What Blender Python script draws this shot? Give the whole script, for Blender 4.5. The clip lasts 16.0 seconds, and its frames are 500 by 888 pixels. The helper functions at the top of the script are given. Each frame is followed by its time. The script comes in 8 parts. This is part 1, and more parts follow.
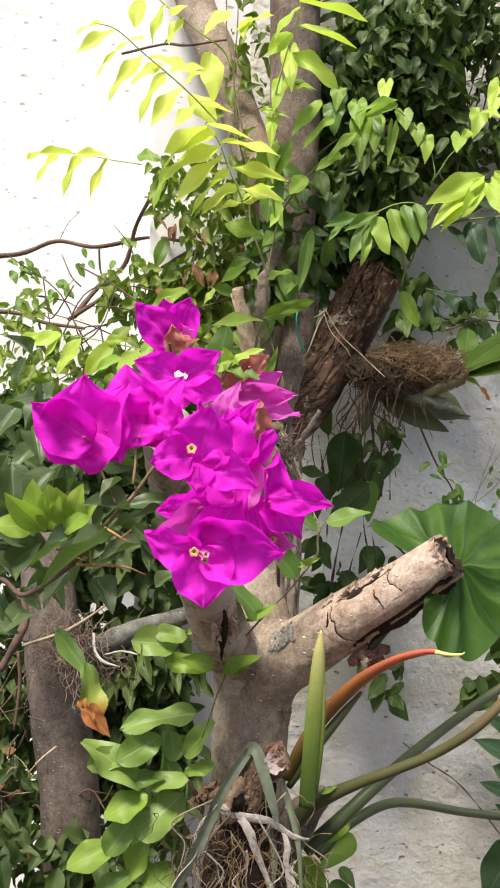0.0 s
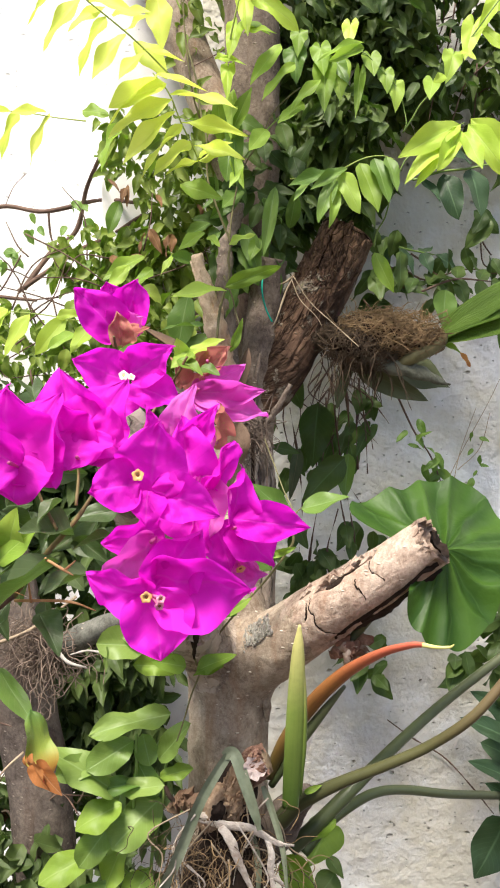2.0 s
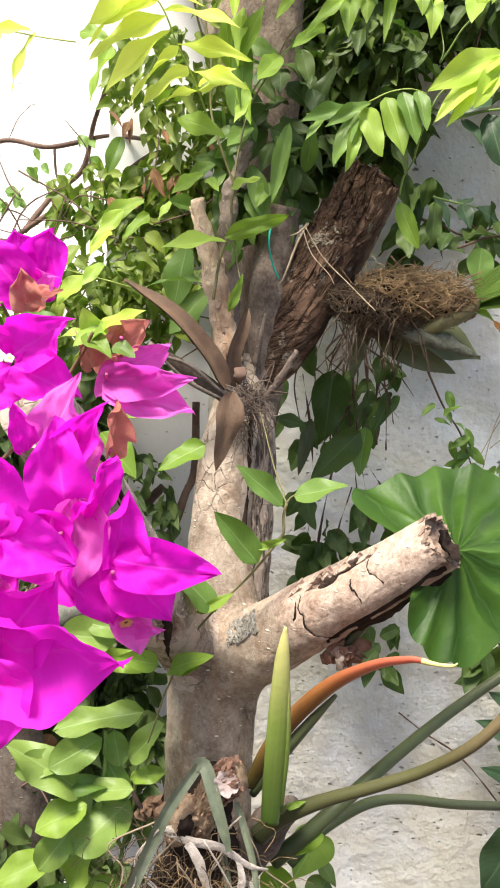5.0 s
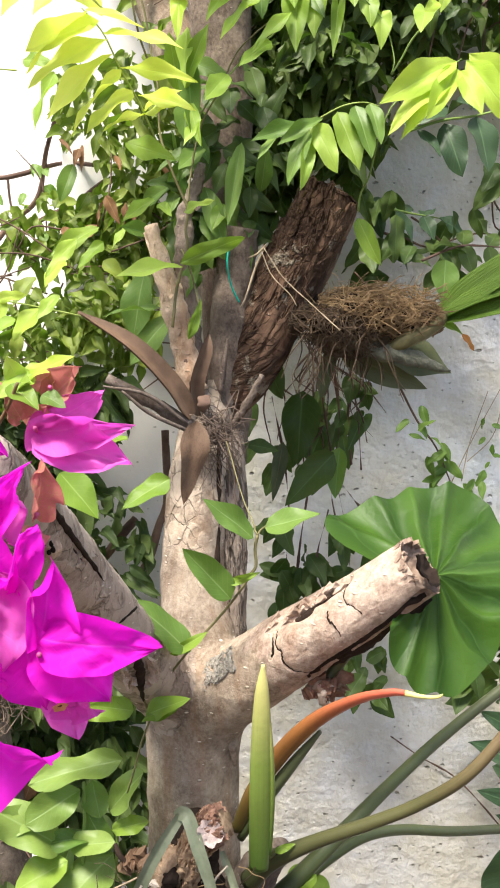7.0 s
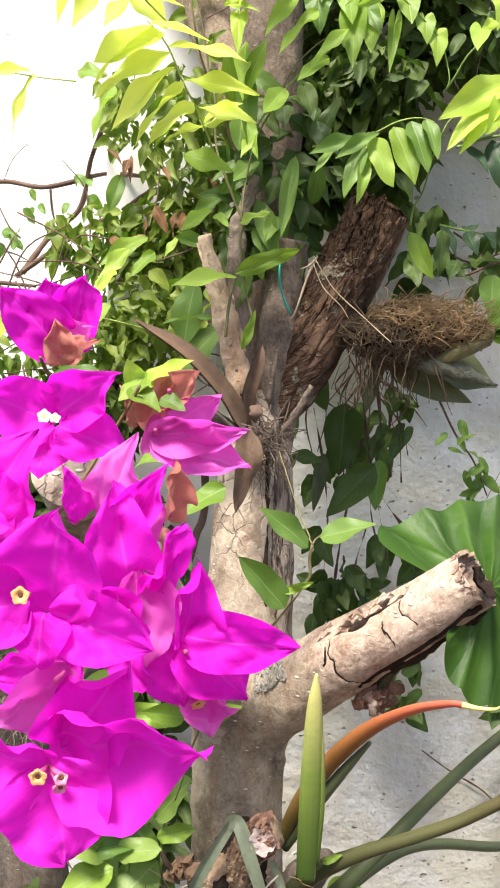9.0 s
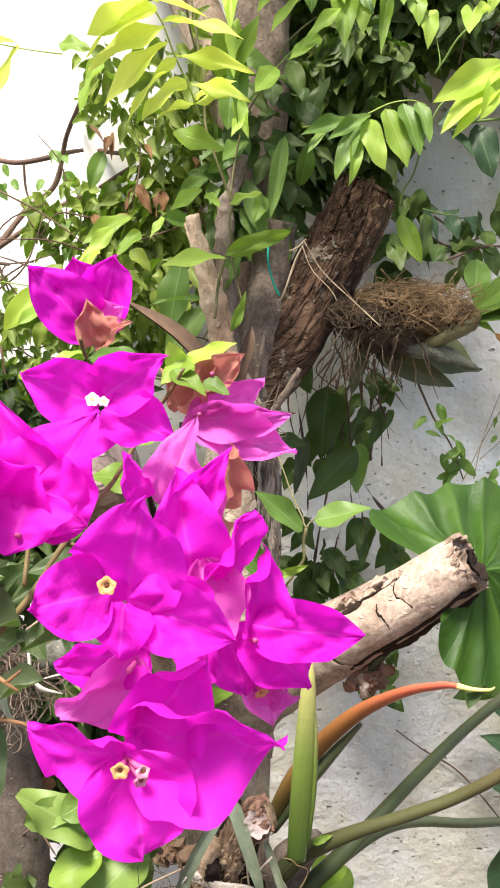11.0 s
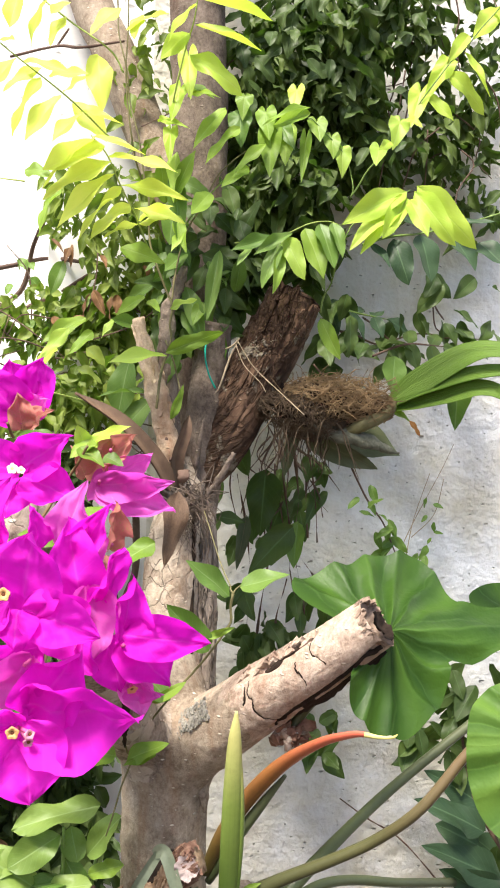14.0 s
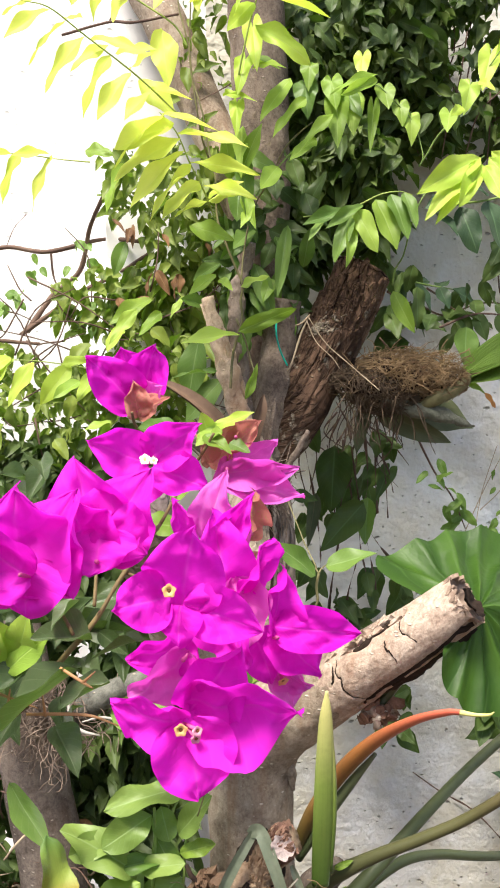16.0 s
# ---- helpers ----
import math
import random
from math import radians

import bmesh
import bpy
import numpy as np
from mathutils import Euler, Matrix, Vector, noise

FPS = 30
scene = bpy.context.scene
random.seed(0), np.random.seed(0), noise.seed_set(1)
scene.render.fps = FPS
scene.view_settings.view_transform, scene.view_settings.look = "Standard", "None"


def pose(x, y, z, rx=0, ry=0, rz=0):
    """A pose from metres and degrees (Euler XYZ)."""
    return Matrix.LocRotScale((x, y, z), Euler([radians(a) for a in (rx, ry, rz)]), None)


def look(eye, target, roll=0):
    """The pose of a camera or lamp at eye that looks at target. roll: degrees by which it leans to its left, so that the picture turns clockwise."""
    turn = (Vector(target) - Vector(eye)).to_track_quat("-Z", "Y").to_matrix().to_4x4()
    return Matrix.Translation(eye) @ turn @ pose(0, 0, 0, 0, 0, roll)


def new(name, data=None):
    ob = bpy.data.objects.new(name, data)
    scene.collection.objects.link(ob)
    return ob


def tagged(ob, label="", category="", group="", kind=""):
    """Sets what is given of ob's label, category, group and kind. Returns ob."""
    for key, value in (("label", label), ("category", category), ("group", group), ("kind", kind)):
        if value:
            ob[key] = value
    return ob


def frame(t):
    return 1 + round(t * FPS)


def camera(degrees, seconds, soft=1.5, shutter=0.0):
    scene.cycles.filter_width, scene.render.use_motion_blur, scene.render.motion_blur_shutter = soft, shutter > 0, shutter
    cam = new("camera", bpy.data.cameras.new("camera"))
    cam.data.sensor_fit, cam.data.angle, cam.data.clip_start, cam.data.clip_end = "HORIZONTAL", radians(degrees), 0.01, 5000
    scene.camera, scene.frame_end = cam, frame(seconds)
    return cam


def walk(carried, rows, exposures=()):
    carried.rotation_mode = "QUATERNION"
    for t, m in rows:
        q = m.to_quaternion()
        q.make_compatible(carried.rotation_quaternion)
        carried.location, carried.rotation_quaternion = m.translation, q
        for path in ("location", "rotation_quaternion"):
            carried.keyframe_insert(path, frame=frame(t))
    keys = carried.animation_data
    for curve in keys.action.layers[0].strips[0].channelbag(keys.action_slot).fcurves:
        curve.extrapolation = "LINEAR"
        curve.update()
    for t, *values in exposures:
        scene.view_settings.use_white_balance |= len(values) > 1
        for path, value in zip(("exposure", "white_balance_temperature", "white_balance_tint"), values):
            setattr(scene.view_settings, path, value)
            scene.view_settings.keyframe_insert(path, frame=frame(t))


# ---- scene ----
cam = camera(31.4, 16.0, soft=1.9)
PATH = [
    (0, (-0.023, -0.067, 1.331), (0.019, 1.932, 1.285), 2.6),
    (0.5, (-0.01, -0.041, 1.351), (0.074, 1.956, 1.3), 2.4),
    (1, (-0.009, -0.034, 1.363), (0.109, 1.961, 1.294), 1.9),
    (1.5, (-0.012, -0.021, 1.364), (0.107, 1.972, 1.26), 1.3),
    (2, (-0.016, 0.008, 1.357), (0.09, 2.0, 1.211), 0.6),
    (2.5, (-0.01, 0.018, 1.347), (0.107, 2.009, 1.197), -0.0),
    (3, (0.002, 0.036, 1.344), (0.125, 2.026, 1.183), -0.0),
    (5.3, (0.05, 0.125, 1.383), (0.037, 2.103, 1.091), 2.8),
    (5.5, (0.054, 0.131, 1.387), (0.075, 2.107, 1.077), 2.5),
    (6, (0.063, 0.153, 1.385), (0.091, 2.126, 1.061), 0.0),
    (6.5, (0.06, 0.148, 1.385), (0.083, 2.128, 1.107), -0.7),
    (7, (0.06, 0.146, 1.384), (0.087, 2.133, 1.155), -0.3),
    (7.5, (0.055, 0.141, 1.386), (0.073, 2.13, 1.181), -0.3),
    (8, (0.05, 0.141, 1.385), (0.046, 2.132, 1.189), -0.3),
    (8.5, (0.04, 0.141, 1.385), (0.026, 2.131, 1.186), -0.1),
    (8.7, (0.03, 0.141, 1.381), (0.026, 2.131, 1.183), 0.2),
    (10.8, (-0.022, 0.148, 1.383), (0.1, 2.131, 1.146), 1.0),
    (11, (-0.021, 0.148, 1.381), (0.108, 2.129, 1.143), 1.2),
    (11.5, (-0.016, 0.141, 1.387), (0.137, 2.122, 1.164), 1.5),
    (12, (-0.012, 0.121, 1.388), (0.176, 2.102, 1.189), 1.9),
    (12.5, (0.007, 0.082, 1.381), (0.235, 2.062, 1.212), 2.0),
    (13, (0.019, 0.052, 1.376), (0.25, 2.036, 1.269), 1.8),
    (13.5, (0.022, 0.047, 1.379), (0.217, 2.037, 1.327), 1.4),
    (14, (0.018, 0.045, 1.379), (0.188, 2.038, 1.343), 1.1),
    (14.5, (0.015, 0.043, 1.381), (0.18, 2.036, 1.338), 0.8),
    (15, (0.008, 0.043, 1.382), (0.175, 2.035, 1.324), 0.0),
    (15.5, (-0.01, 0.047, 1.382), (0.132, 2.04, 1.304), -0.4),
    (16, (-0.029, 0.058, 1.384), (0.072, 2.053, 1.288), -0.6),
]
EXPOSURES = [(0.0, 0.32), (2.5, 0.65), (5.5, 0.80), (6.5, 0.83), (8.5, 0.80), (11.0, 0.81), (13.5, 0.82), (15.3, 0.81), (16.0, 0.67)]
SUN, SUN_WIDE, SUN_UP, SUN_TURN, SKY = 5.0, 18.0, 63.0, 212.0, 0.14
walk(cam, [(t, look(eye, target, roll)) for t, eye, target, roll in PATH], EXPOSURES)

# ---- daylight ----
world = bpy.data.worlds.new("sky")
scene.world = world
world.use_nodes = True
wn = world.node_tree.nodes
sky = wn.new("ShaderNodeTexSky")
sky.sky_type, sky.sun_disc = "NISHITA", False
sky.sun_elevation, sky.sun_rotation = radians(SUN_UP), radians(SUN_TURN)
sky.air_density, sky.dust_density = 1.0, 3.0
world.node_tree.links.new(sky.outputs[0], wn["Background"].inputs[0])
wn["Background"].inputs[1].default_value = SKY
sun_lamp = new("sun", bpy.data.lights.new("sun", "SUN"))
sun_lamp.data.energy, sun_lamp.data.angle, sun_lamp.data.color = SUN, radians(SUN_WIDE), (1.0, 0.945, 0.83)
sun_way = Vector((math.sin(radians(SUN_TURN)) * math.cos(radians(SUN_UP)), math.cos(radians(SUN_TURN)) * math.cos(radians(SUN_UP)), math.sin(radians(SUN_UP))))
sun_lamp.matrix_world = look(sun_way * 10, (0, 0, 0))


# ---- materials ----
class Nodes:
    """Short hand for building a node material."""

    def __init__(self, name, rough=0.6, spec=0.3):
        self.mat = bpy.data.materials.new(name)
        self.mat.use_nodes = True
        self.tree = self.mat.node_tree
        self.bsdf = self.tree.nodes["Principled BSDF"]
        self.out = self.tree.nodes["Material Output"]
        self.put(self.bsdf, "Roughness", rough)
        self.put(self.bsdf, "Specular IOR Level", spec)

    def put(self, node, key, value):
        if isinstance(value, bpy.types.NodeSocket):
            self.tree.links.new(value, node.inputs[key])
        else:
            node.inputs[key].default_value = (*value, 1.0) if isinstance(value, tuple) and len(value) == 3 and node.inputs[key].type == "RGBA" else value

    def add(self, kind, out=0, **values):
        node = self.tree.nodes.new("ShaderNode" + kind)
        for key, value in values.items():
            self.put(node, int(key[1:]) if key[0] == "i" and key[1:].isdigit() else key.replace("_", " "), value)
        return node.outputs[out]

    def math(self, op, a, b=0.0, c=0.0):
        node = self.tree.nodes.new("ShaderNodeMath")
        node.operation = op
        for i, value in enumerate((a, b, c)):
            self.put(node, i, value)
        return node.outputs[0]

    def noise(self, at, scale, detail=4.0, rough=0.6):
        return self.add("TexNoise", 0, Vector=at, Scale=scale, Detail=detail, Roughness=rough)

    def ramp(self, fac, *stops):
        node = self.tree.nodes.new("ShaderNodeValToRGB")
        ends = node.color_ramp.elements
        while len(ends) < len(stops):
            ends.new(0.5)
        for end, (at, colour) in zip(ends, stops):
            end.position, end.color = at, (*colour, 1.0) if isinstance(colour, tuple) else (colour, colour, colour, 1.0)
        self.put(node, 0, fac)
        return node.outputs[0]

    def mix(self, fac, a, b, blend="MIX"):
        node = self.tree.nodes.new("ShaderNodeMix")
        node.data_type, node.blend_type = "RGBA", blend
        self.put(node, 0, fac)
        self.put(node, 6, a)
        self.put(node, 7, b)
        return node.outputs[2]

    def bump(self, height, strength, distance):
        node = self.tree.nodes.new("ShaderNodeBump")
        self.put(node, "Height", height)
        self.put(node, "Strength", strength)
        self.put(node, "Distance", distance)
        self.put(self.bsdf, "Normal", node.outputs[0])
        return node.outputs[0]

    def vec(self, op, a, b):
        node = self.tree.nodes.new("ShaderNodeVectorMath")
        node.operation = op
        self.put(node, 0, a)
        self.put(node, 1, b)
        return node.outputs[0]

    def coords(self):
        return self.tree.nodes.new("ShaderNodeTexCoord").outputs["Object"]

    def uv(self):
        return self.tree.nodes.new("ShaderNodeUVMap").outputs[0]

    def stretch(self, at, sx, sy, sz):
        return self.add("Mapping", 0, Vector=at, Scale=(sx, sy, sz))


def leaf_material(name, dark, light, vein, rough=0.42, through_light=0.35, glow=None, veins=9.0, island=False, blotch=0.0, blotch_colour=(0.25, 0.13, 0.03), vein_strength=0.55):
    n = Nodes(name, rough, 0.3)
    at = n.uv()
    split = n.tree.nodes.new("ShaderNodeSeparateXYZ")
    n.put(split, 0, at)
    u, v = split.outputs[0], split.outputs[1]
    away = n.math("ABSOLUTE", n.math("SUBTRACT", v, 0.5))
    mid = n.math("SUBTRACT", 1.0, n.math("MULTIPLY", away, 26.0))
    side = n.math("FRACT", n.math("MULTIPLY", n.math("SUBTRACT", u, n.math("MULTIPLY", away, 0.55)), veins))
    side = n.math("SUBTRACT", 1.0, n.math("MULTIPLY", n.math("ABSOLUTE", n.math("SUBTRACT", side, 0.5)), 9.0))
    lines = n.math("MAXIMUM", n.math("MAXIMUM", mid, 0.0), n.math("MULTIPLY", n.math("MAXIMUM", side, 0.0), 0.2))
    if island:
        chance = n.tree.nodes.new("ShaderNodeNewGeometry").outputs["Random Per Island"]
    else:
        chance = n.tree.nodes.new("ShaderNodeObjectInfo").outputs["Random"]
    patch = n.noise(n.coords(), 5.0 if not island else 90.0, 5.0, 0.6)
    tone = n.math("ADD", n.math("MULTIPLY", chance, 0.7), n.math("MULTIPLY", n.math("SUBTRACT", patch, 0.25), 0.75))
    colour = n.mix(tone, dark, light)
    if blotch > 0:
        spot = n.ramp(n.noise(n.coords(), 18.0, 3.0), (1 - blotch - 0.06, 0.0), (1 - blotch, 1.0))
        colour = n.mix(spot, colour, blotch_colour)
    colour = n.mix(n.math("MULTIPLY", lines, vein_strength), colour, vein)
    n.put(n.bsdf, "Base Color", colour)
    n.put(n.bsdf, "Roughness", n.math("ADD", rough - 0.1, n.math("MULTIPLY", patch, 0.25)))
    normal = n.bump(n.math("SUBTRACT", n.math("MULTIPLY", patch, 0.8), n.math("MULTIPLY", lines, 0.8)), 0.28, 0.001)
    back = n.add("BsdfTranslucent", 0, Color=n.mix(0.75, colour, glow) if glow else colour, Normal=normal)
    both = n.add("MixShader", 0, i0=through_light, i1=n.bsdf.outputs[0], i2=back)
    n.put(n.out, 0, both)
    return n.mat


def bark_material(name, dark, light, scale=1.0, crack=0.5, lichen=0.0, relief=0.004, furrow=0.0):
    n = Nodes(name, 0.85, 0.15)
    at, flat = n.coords(), n.uv()
    broad = n.noise(at, 14.0 * scale, 5.0)
    grain = n.noise(n.stretch(flat, 1.0, 0.22, 1.0), 160.0 * scale, 5.0, 0.7)
    ring = n.noise(n.stretch(flat, 0.12, 1.0, 1.0), 120.0 * scale, 3.0)
    tone = n.math("ADD", n.math("MULTIPLY", broad, 0.8), n.math("MULTIPLY", grain, 0.55))
    colour = n.ramp(tone, (0.48, dark), (0.80, light))
    height = n.math("ADD", n.math("MULTIPLY", grain, 0.7), n.math("MULTIPLY", ring, 0.35))
    if crack > 0:
        cell = n.tree.nodes.new("ShaderNodeTexVoronoi")
        cell.feature = "DISTANCE_TO_EDGE"
        n.put(cell, "Vector", n.vec("ADD", n.stretch(flat, 0.8, 1.0, 1.0), n.vec("MULTIPLY", n.add("TexNoise", 1, Vector=at, Scale=90.0, Detail=2.0), (0.006, 0.006, 0.0))))
        n.put(cell, "Scale", 110.0 * scale)
        line = n.ramp(n.math("ADD", cell.outputs[0], n.math("MULTIPLY", n.math("SUBTRACT", broad, 0.45), 0.5)), (0.0, 1.0), (0.07, 0.0))
        colour = n.mix(n.math("MULTIPLY", line, crack), colour, tuple(c * 0.25 for c in dark))
        height = n.math("SUBTRACT", height, n.math("MULTIPLY", line, crack))
    if furrow > 0:
        bend = n.vec("ADD", n.stretch(flat, 1.0, 0.20, 1.0), n.vec("MULTIPLY", n.add("TexNoise", 1, Vector=at, Scale=45.0, Detail=3.0), (0.008, 0.008, 0.0)))
        deep = n.math("ABSOLUTE", n.math("SUBTRACT", n.noise(bend, 62.0, 4.0, 0.65), 0.5))
        groove = n.ramp(deep, (0.0, 1.0), (0.075, 0.0))
        colour = n.mix(n.math("MULTIPLY", groove, furrow), colour, tuple(c * 0.3 for c in dark))
        colour = n.mix(n.math("MULTIPLY", n.ramp(deep, (0.10, 0.0), (0.22, 1.0)), furrow * 0.5), colour, tuple(min(1.0, c * 1.5) for c in light))
        height = n.math("SUBTRACT", n.math("MULTIPLY", height, 0.6), n.math("MULTIPLY", groove, 1.4 * furrow))
    if lichen > 0:
        patch = n.ramp(n.noise(at, 22.0, 5.0, 0.7), (1 - lichen, 0.0), (1.05 - lichen, 1.0))
        colour = n.mix(n.math("MULTIPLY", patch, 0.75), colour, (0.36, 0.31, 0.24))
        height = n.math("ADD", height, n.math("MULTIPLY", patch, n.noise(at, 400.0, 2.0)))
    n.put(n.bsdf, "Base Color", colour)
    n.bump(height, 0.9, relief)
    return n.mat


def skin_bark(name, dark, light, pores=0.7, peel=None, cracks=0.0, pore_colour=(0.60, 0.50, 0.40)):
    """Thin bark with raised pale pores; peel: the heights between which it turns pale and splits into plates."""
    n = Nodes(name, 0.85, 0.15)
    at = n.coords()
    broad, mottle = n.noise(at, 11.0, 4.0), n.noise(at, 62.0, 5.0, 0.68)
    grain = n.noise(n.stretch(at, 1.0, 1.0, 0.8), 300.0, 4.0, 0.72)
    tone = n.math("ADD", n.math("MULTIPLY", broad, 0.40), n.math("ADD", n.math("MULTIPLY", mottle, 0.40), n.math("MULTIPLY", grain, 0.36)))
    colour = n.ramp(tone, (0.46, dark), (0.58, tuple((c + d) / 2 for c, d in zip(dark, light))), (0.70, light))
    streak = n.noise(n.stretch(at, 1.0, 1.0, 0.10), 55.0, 4.0, 0.6)
    colour = n.mix(n.ramp(streak, (0.52, 0.0), (0.72, 0.55)), colour, tuple(c * k for c, k in zip(dark, (1.25, 0.95, 0.75))))
    height = n.math("ADD", n.math("MULTIPLY", grain, 0.6), n.math("MULTIPLY", mottle, 0.7))
    if cracks > 0:
        bent = n.vec("ADD", n.stretch(at, 1.0, 1.0, 0.7), n.vec("MULTIPLY", n.add("TexNoise", 1, Vector=at, Scale=70.0, Detail=3.0), (0.012, 0.012, 0.012)))
        cell = n.tree.nodes.new("ShaderNodeTexVoronoi")
        cell.feature = "DISTANCE_TO_EDGE"
        n.put(cell, "Vector", bent)
        n.put(cell, "Scale", 62.0)
        where = n.ramp(n.noise(at, 26.0, 3.0), (0.40, 0.0), (0.55, 1.0))
        line = n.math("MULTIPLY", n.ramp(cell.outputs[0], (0.006, 1.0), (0.032, 0.0)), where)
        plate = n.ramp(n.noise(bent, 34.0, 2.0), (0.50, 0.0), (0.53, 1.0))
        if peel:
            split = n.tree.nodes.new("ShaderNodeSeparateXYZ")
            n.put(split, 0, at)
            up = n.math("ADD", split.outputs[2], n.math("MULTIPLY", n.math("SUBTRACT", mottle, 0.5), 0.12))
            share = n.add("MapRange", 0, Value=up, From_Min=peel[0], From_Max=peel[1])
            line, plate = n.math("MULTIPLY", line, share), n.math("MULTIPLY", plate, share)
        colour = n.mix(n.math("MULTIPLY", plate, 0.6), colour, tuple(min(1.0, c * 1.12) for c in light))
        colour = n.mix(n.math("MULTIPLY", line, cracks), colour, tuple(c * 0.22 for c in dark))
        height = n.math("ADD", height, n.math("SUBTRACT", n.math("MULTIPLY", plate, 0.6), n.math("MULTIPLY", line, 1.2)))
    dot = n.tree.nodes.new("ShaderNodeTexVoronoi")
    n.put(dot, "Vector", n.stretch(at, 1.0, 1.0, 2.1))
    n.put(dot, "Scale", 92.0)
    chance = n.tree.nodes.new("ShaderNodeSeparateXYZ")
    n.put(chance, 0, dot.outputs["Color"])
    size = n.math("ADD", dot.outputs[0], n.math("MULTIPLY", chance.outputs[0], 0.30))
    speck = n.ramp(size, (0.15, 1.0), (0.25, 0.0))
    colour = n.mix(n.math("MULTIPLY", speck, pores), colour, pore_colour)
    height = n.math("ADD", height, n.math("MULTIPLY", speck, 0.7))
    n.put(n.bsdf, "Base Color", colour)
    n.bump(height, 0.8, 0.0022)
    return n.mat


def plain_material(name, dark, light, rough=0.6, scale=60.0, relief=0.001, spec=0.3, through_light=0.0):
    n = Nodes(name, rough, spec)
    at = n.coords()
    tone = n.math("ADD", n.math("MULTIPLY", n.noise(at, scale, 5.0), 0.7), n.math("MULTIPLY", n.noise(at, scale * 0.2, 3.0), 0.5))
    n.put(n.bsdf, "Base Color", n.ramp(tone, (0.4, dark), (0.8, light)))
    n.bump(n.noise(at, scale * 3, 4.0), 0.5, relief)
    return n.mat


def stucco_material(name, colour, stain, pits, mark=0.3, relief=0.8):
    """Hand-thrown stucco: soft lumps, scattered small pits, faint stains."""
    n = Nodes(name, 0.9, 0.15)
    at = n.coords()
    blot, veil = n.noise(at, 3.5, 6.0, 0.65), n.noise(at, 17.0, 4.0, 0.6)
    fine, grit = n.noise(at, 300.0, 4.0, 0.65), n.noise(at, 620.0, 3.0, 0.7)
    lump, knob = n.noise(at, 30.0, 3.0, 0.5), n.noise(at, 105.0, 1.5, 0.5)
    shift = n.vec("MULTIPLY", n.add("TexNoise", 1, Vector=at, Scale=150.0, Detail=2.0), (0.0045, 0.0045, 0.0045))
    marks = []
    for size, deep in ((pits, 0.46), (pits * 2.1, 0.62)):
        hole = n.tree.nodes.new("ShaderNodeTexVoronoi")
        n.put(hole, "Vector", n.vec("ADD", n.stretch(at, 0.75, 1.0, 1.2), shift))
        n.put(hole, "Scale", size)
        luck = n.tree.nodes.new("ShaderNodeSeparateXYZ")
        n.put(luck, 0, hole.outputs["Color"])
        marks.append(n.ramp(n.math("ADD", hole.outputs[0], n.math("MULTIPLY", luck.outputs[0], deep)), (0.14, 1.0), (0.25, 0.0)))
    pit = n.math("MAXIMUM", *marks)
    tone = n.mix(n.ramp(n.math("ADD", n.math("MULTIPLY", blot, 0.7), n.math("MULTIPLY", veil, 0.3)), (0.41, 0.0), (0.58, 1.0)), colour, stain)
    tone = n.mix(n.math("MULTIPLY", pit, mark), tone, (0.26, 0.245, 0.23))
    tone = n.mix(n.ramp(grit, (0.62, 0.0), (0.78, 0.22)), tone, (0.40, 0.38, 0.36))
    n.put(n.bsdf, "Base Color", tone)
    n.bump(n.math("ADD", n.math("ADD", lump, n.math("MULTIPLY", knob, 0.5)), n.math("SUBTRACT", n.math("MULTIPLY", fine, 0.2), n.math("MULTIPLY", pit, 1.7))), relief, 0.0056)
    return n.mat


# lime green raised in colour to carry the strong light on the outer fronds
SUNLIT_LIME = leaf_material("sunlit_lime_leaf", (0.52, 0.65, 0.09), (0.82, 0.88, 0.20), (0.86, 0.90, 0.38), 0.45, 0.50, (0.80, 0.92, 0.10), vein_strength=0.3)
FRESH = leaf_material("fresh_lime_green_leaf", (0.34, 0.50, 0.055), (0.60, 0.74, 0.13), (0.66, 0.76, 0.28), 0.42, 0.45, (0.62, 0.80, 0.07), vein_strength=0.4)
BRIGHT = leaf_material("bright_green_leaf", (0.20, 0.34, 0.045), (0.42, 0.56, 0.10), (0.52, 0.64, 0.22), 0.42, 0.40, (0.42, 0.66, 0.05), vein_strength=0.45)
YOUNG = leaf_material("young_green_leaf", (0.13, 0.225, 0.03), (0.25, 0.36, 0.055), (0.38, 0.50, 0.16), 0.42, 0.34, (0.28, 0.50, 0.03), vein_strength=0.5)
GREEN = leaf_material("green_leaf", (0.082, 0.155, 0.03), (0.175, 0.27, 0.06), (0.30, 0.42, 0.17), 0.4, 0.30, (0.20, 0.42, 0.03))
LOBED = leaf_material("pale_green_leaf", (0.12, 0.20, 0.038), (0.25, 0.34, 0.085), (0.36, 0.48, 0.20), 0.4, 0.28, (0.22, 0.42, 0.04))
DARK = leaf_material("dark_vine_leaf", (0.028, 0.053, 0.014), (0.090, 0.132, 0.030), (0.13, 0.23, 0.08), 0.45, 0.22, (0.10, 0.24, 0.02))
DARK_MASS = leaf_material("dark_vine_leaf_mass", (0.020, 0.042, 0.010), (0.125, 0.172, 0.038), (0.16, 0.25, 0.08), 0.5, 0.22, (0.11, 0.26, 0.02), island=True)
# darker copy of the vine leaf; shade at the tree foot is in its colour
UNDER_SHADED_MASS = leaf_material("shaded_under_leaf_mass", (0.020, 0.040, 0.012), (0.100, 0.140, 0.038), (0.13, 0.20, 0.07), 0.5, 0.2, (0.09, 0.21, 0.02), island=True)
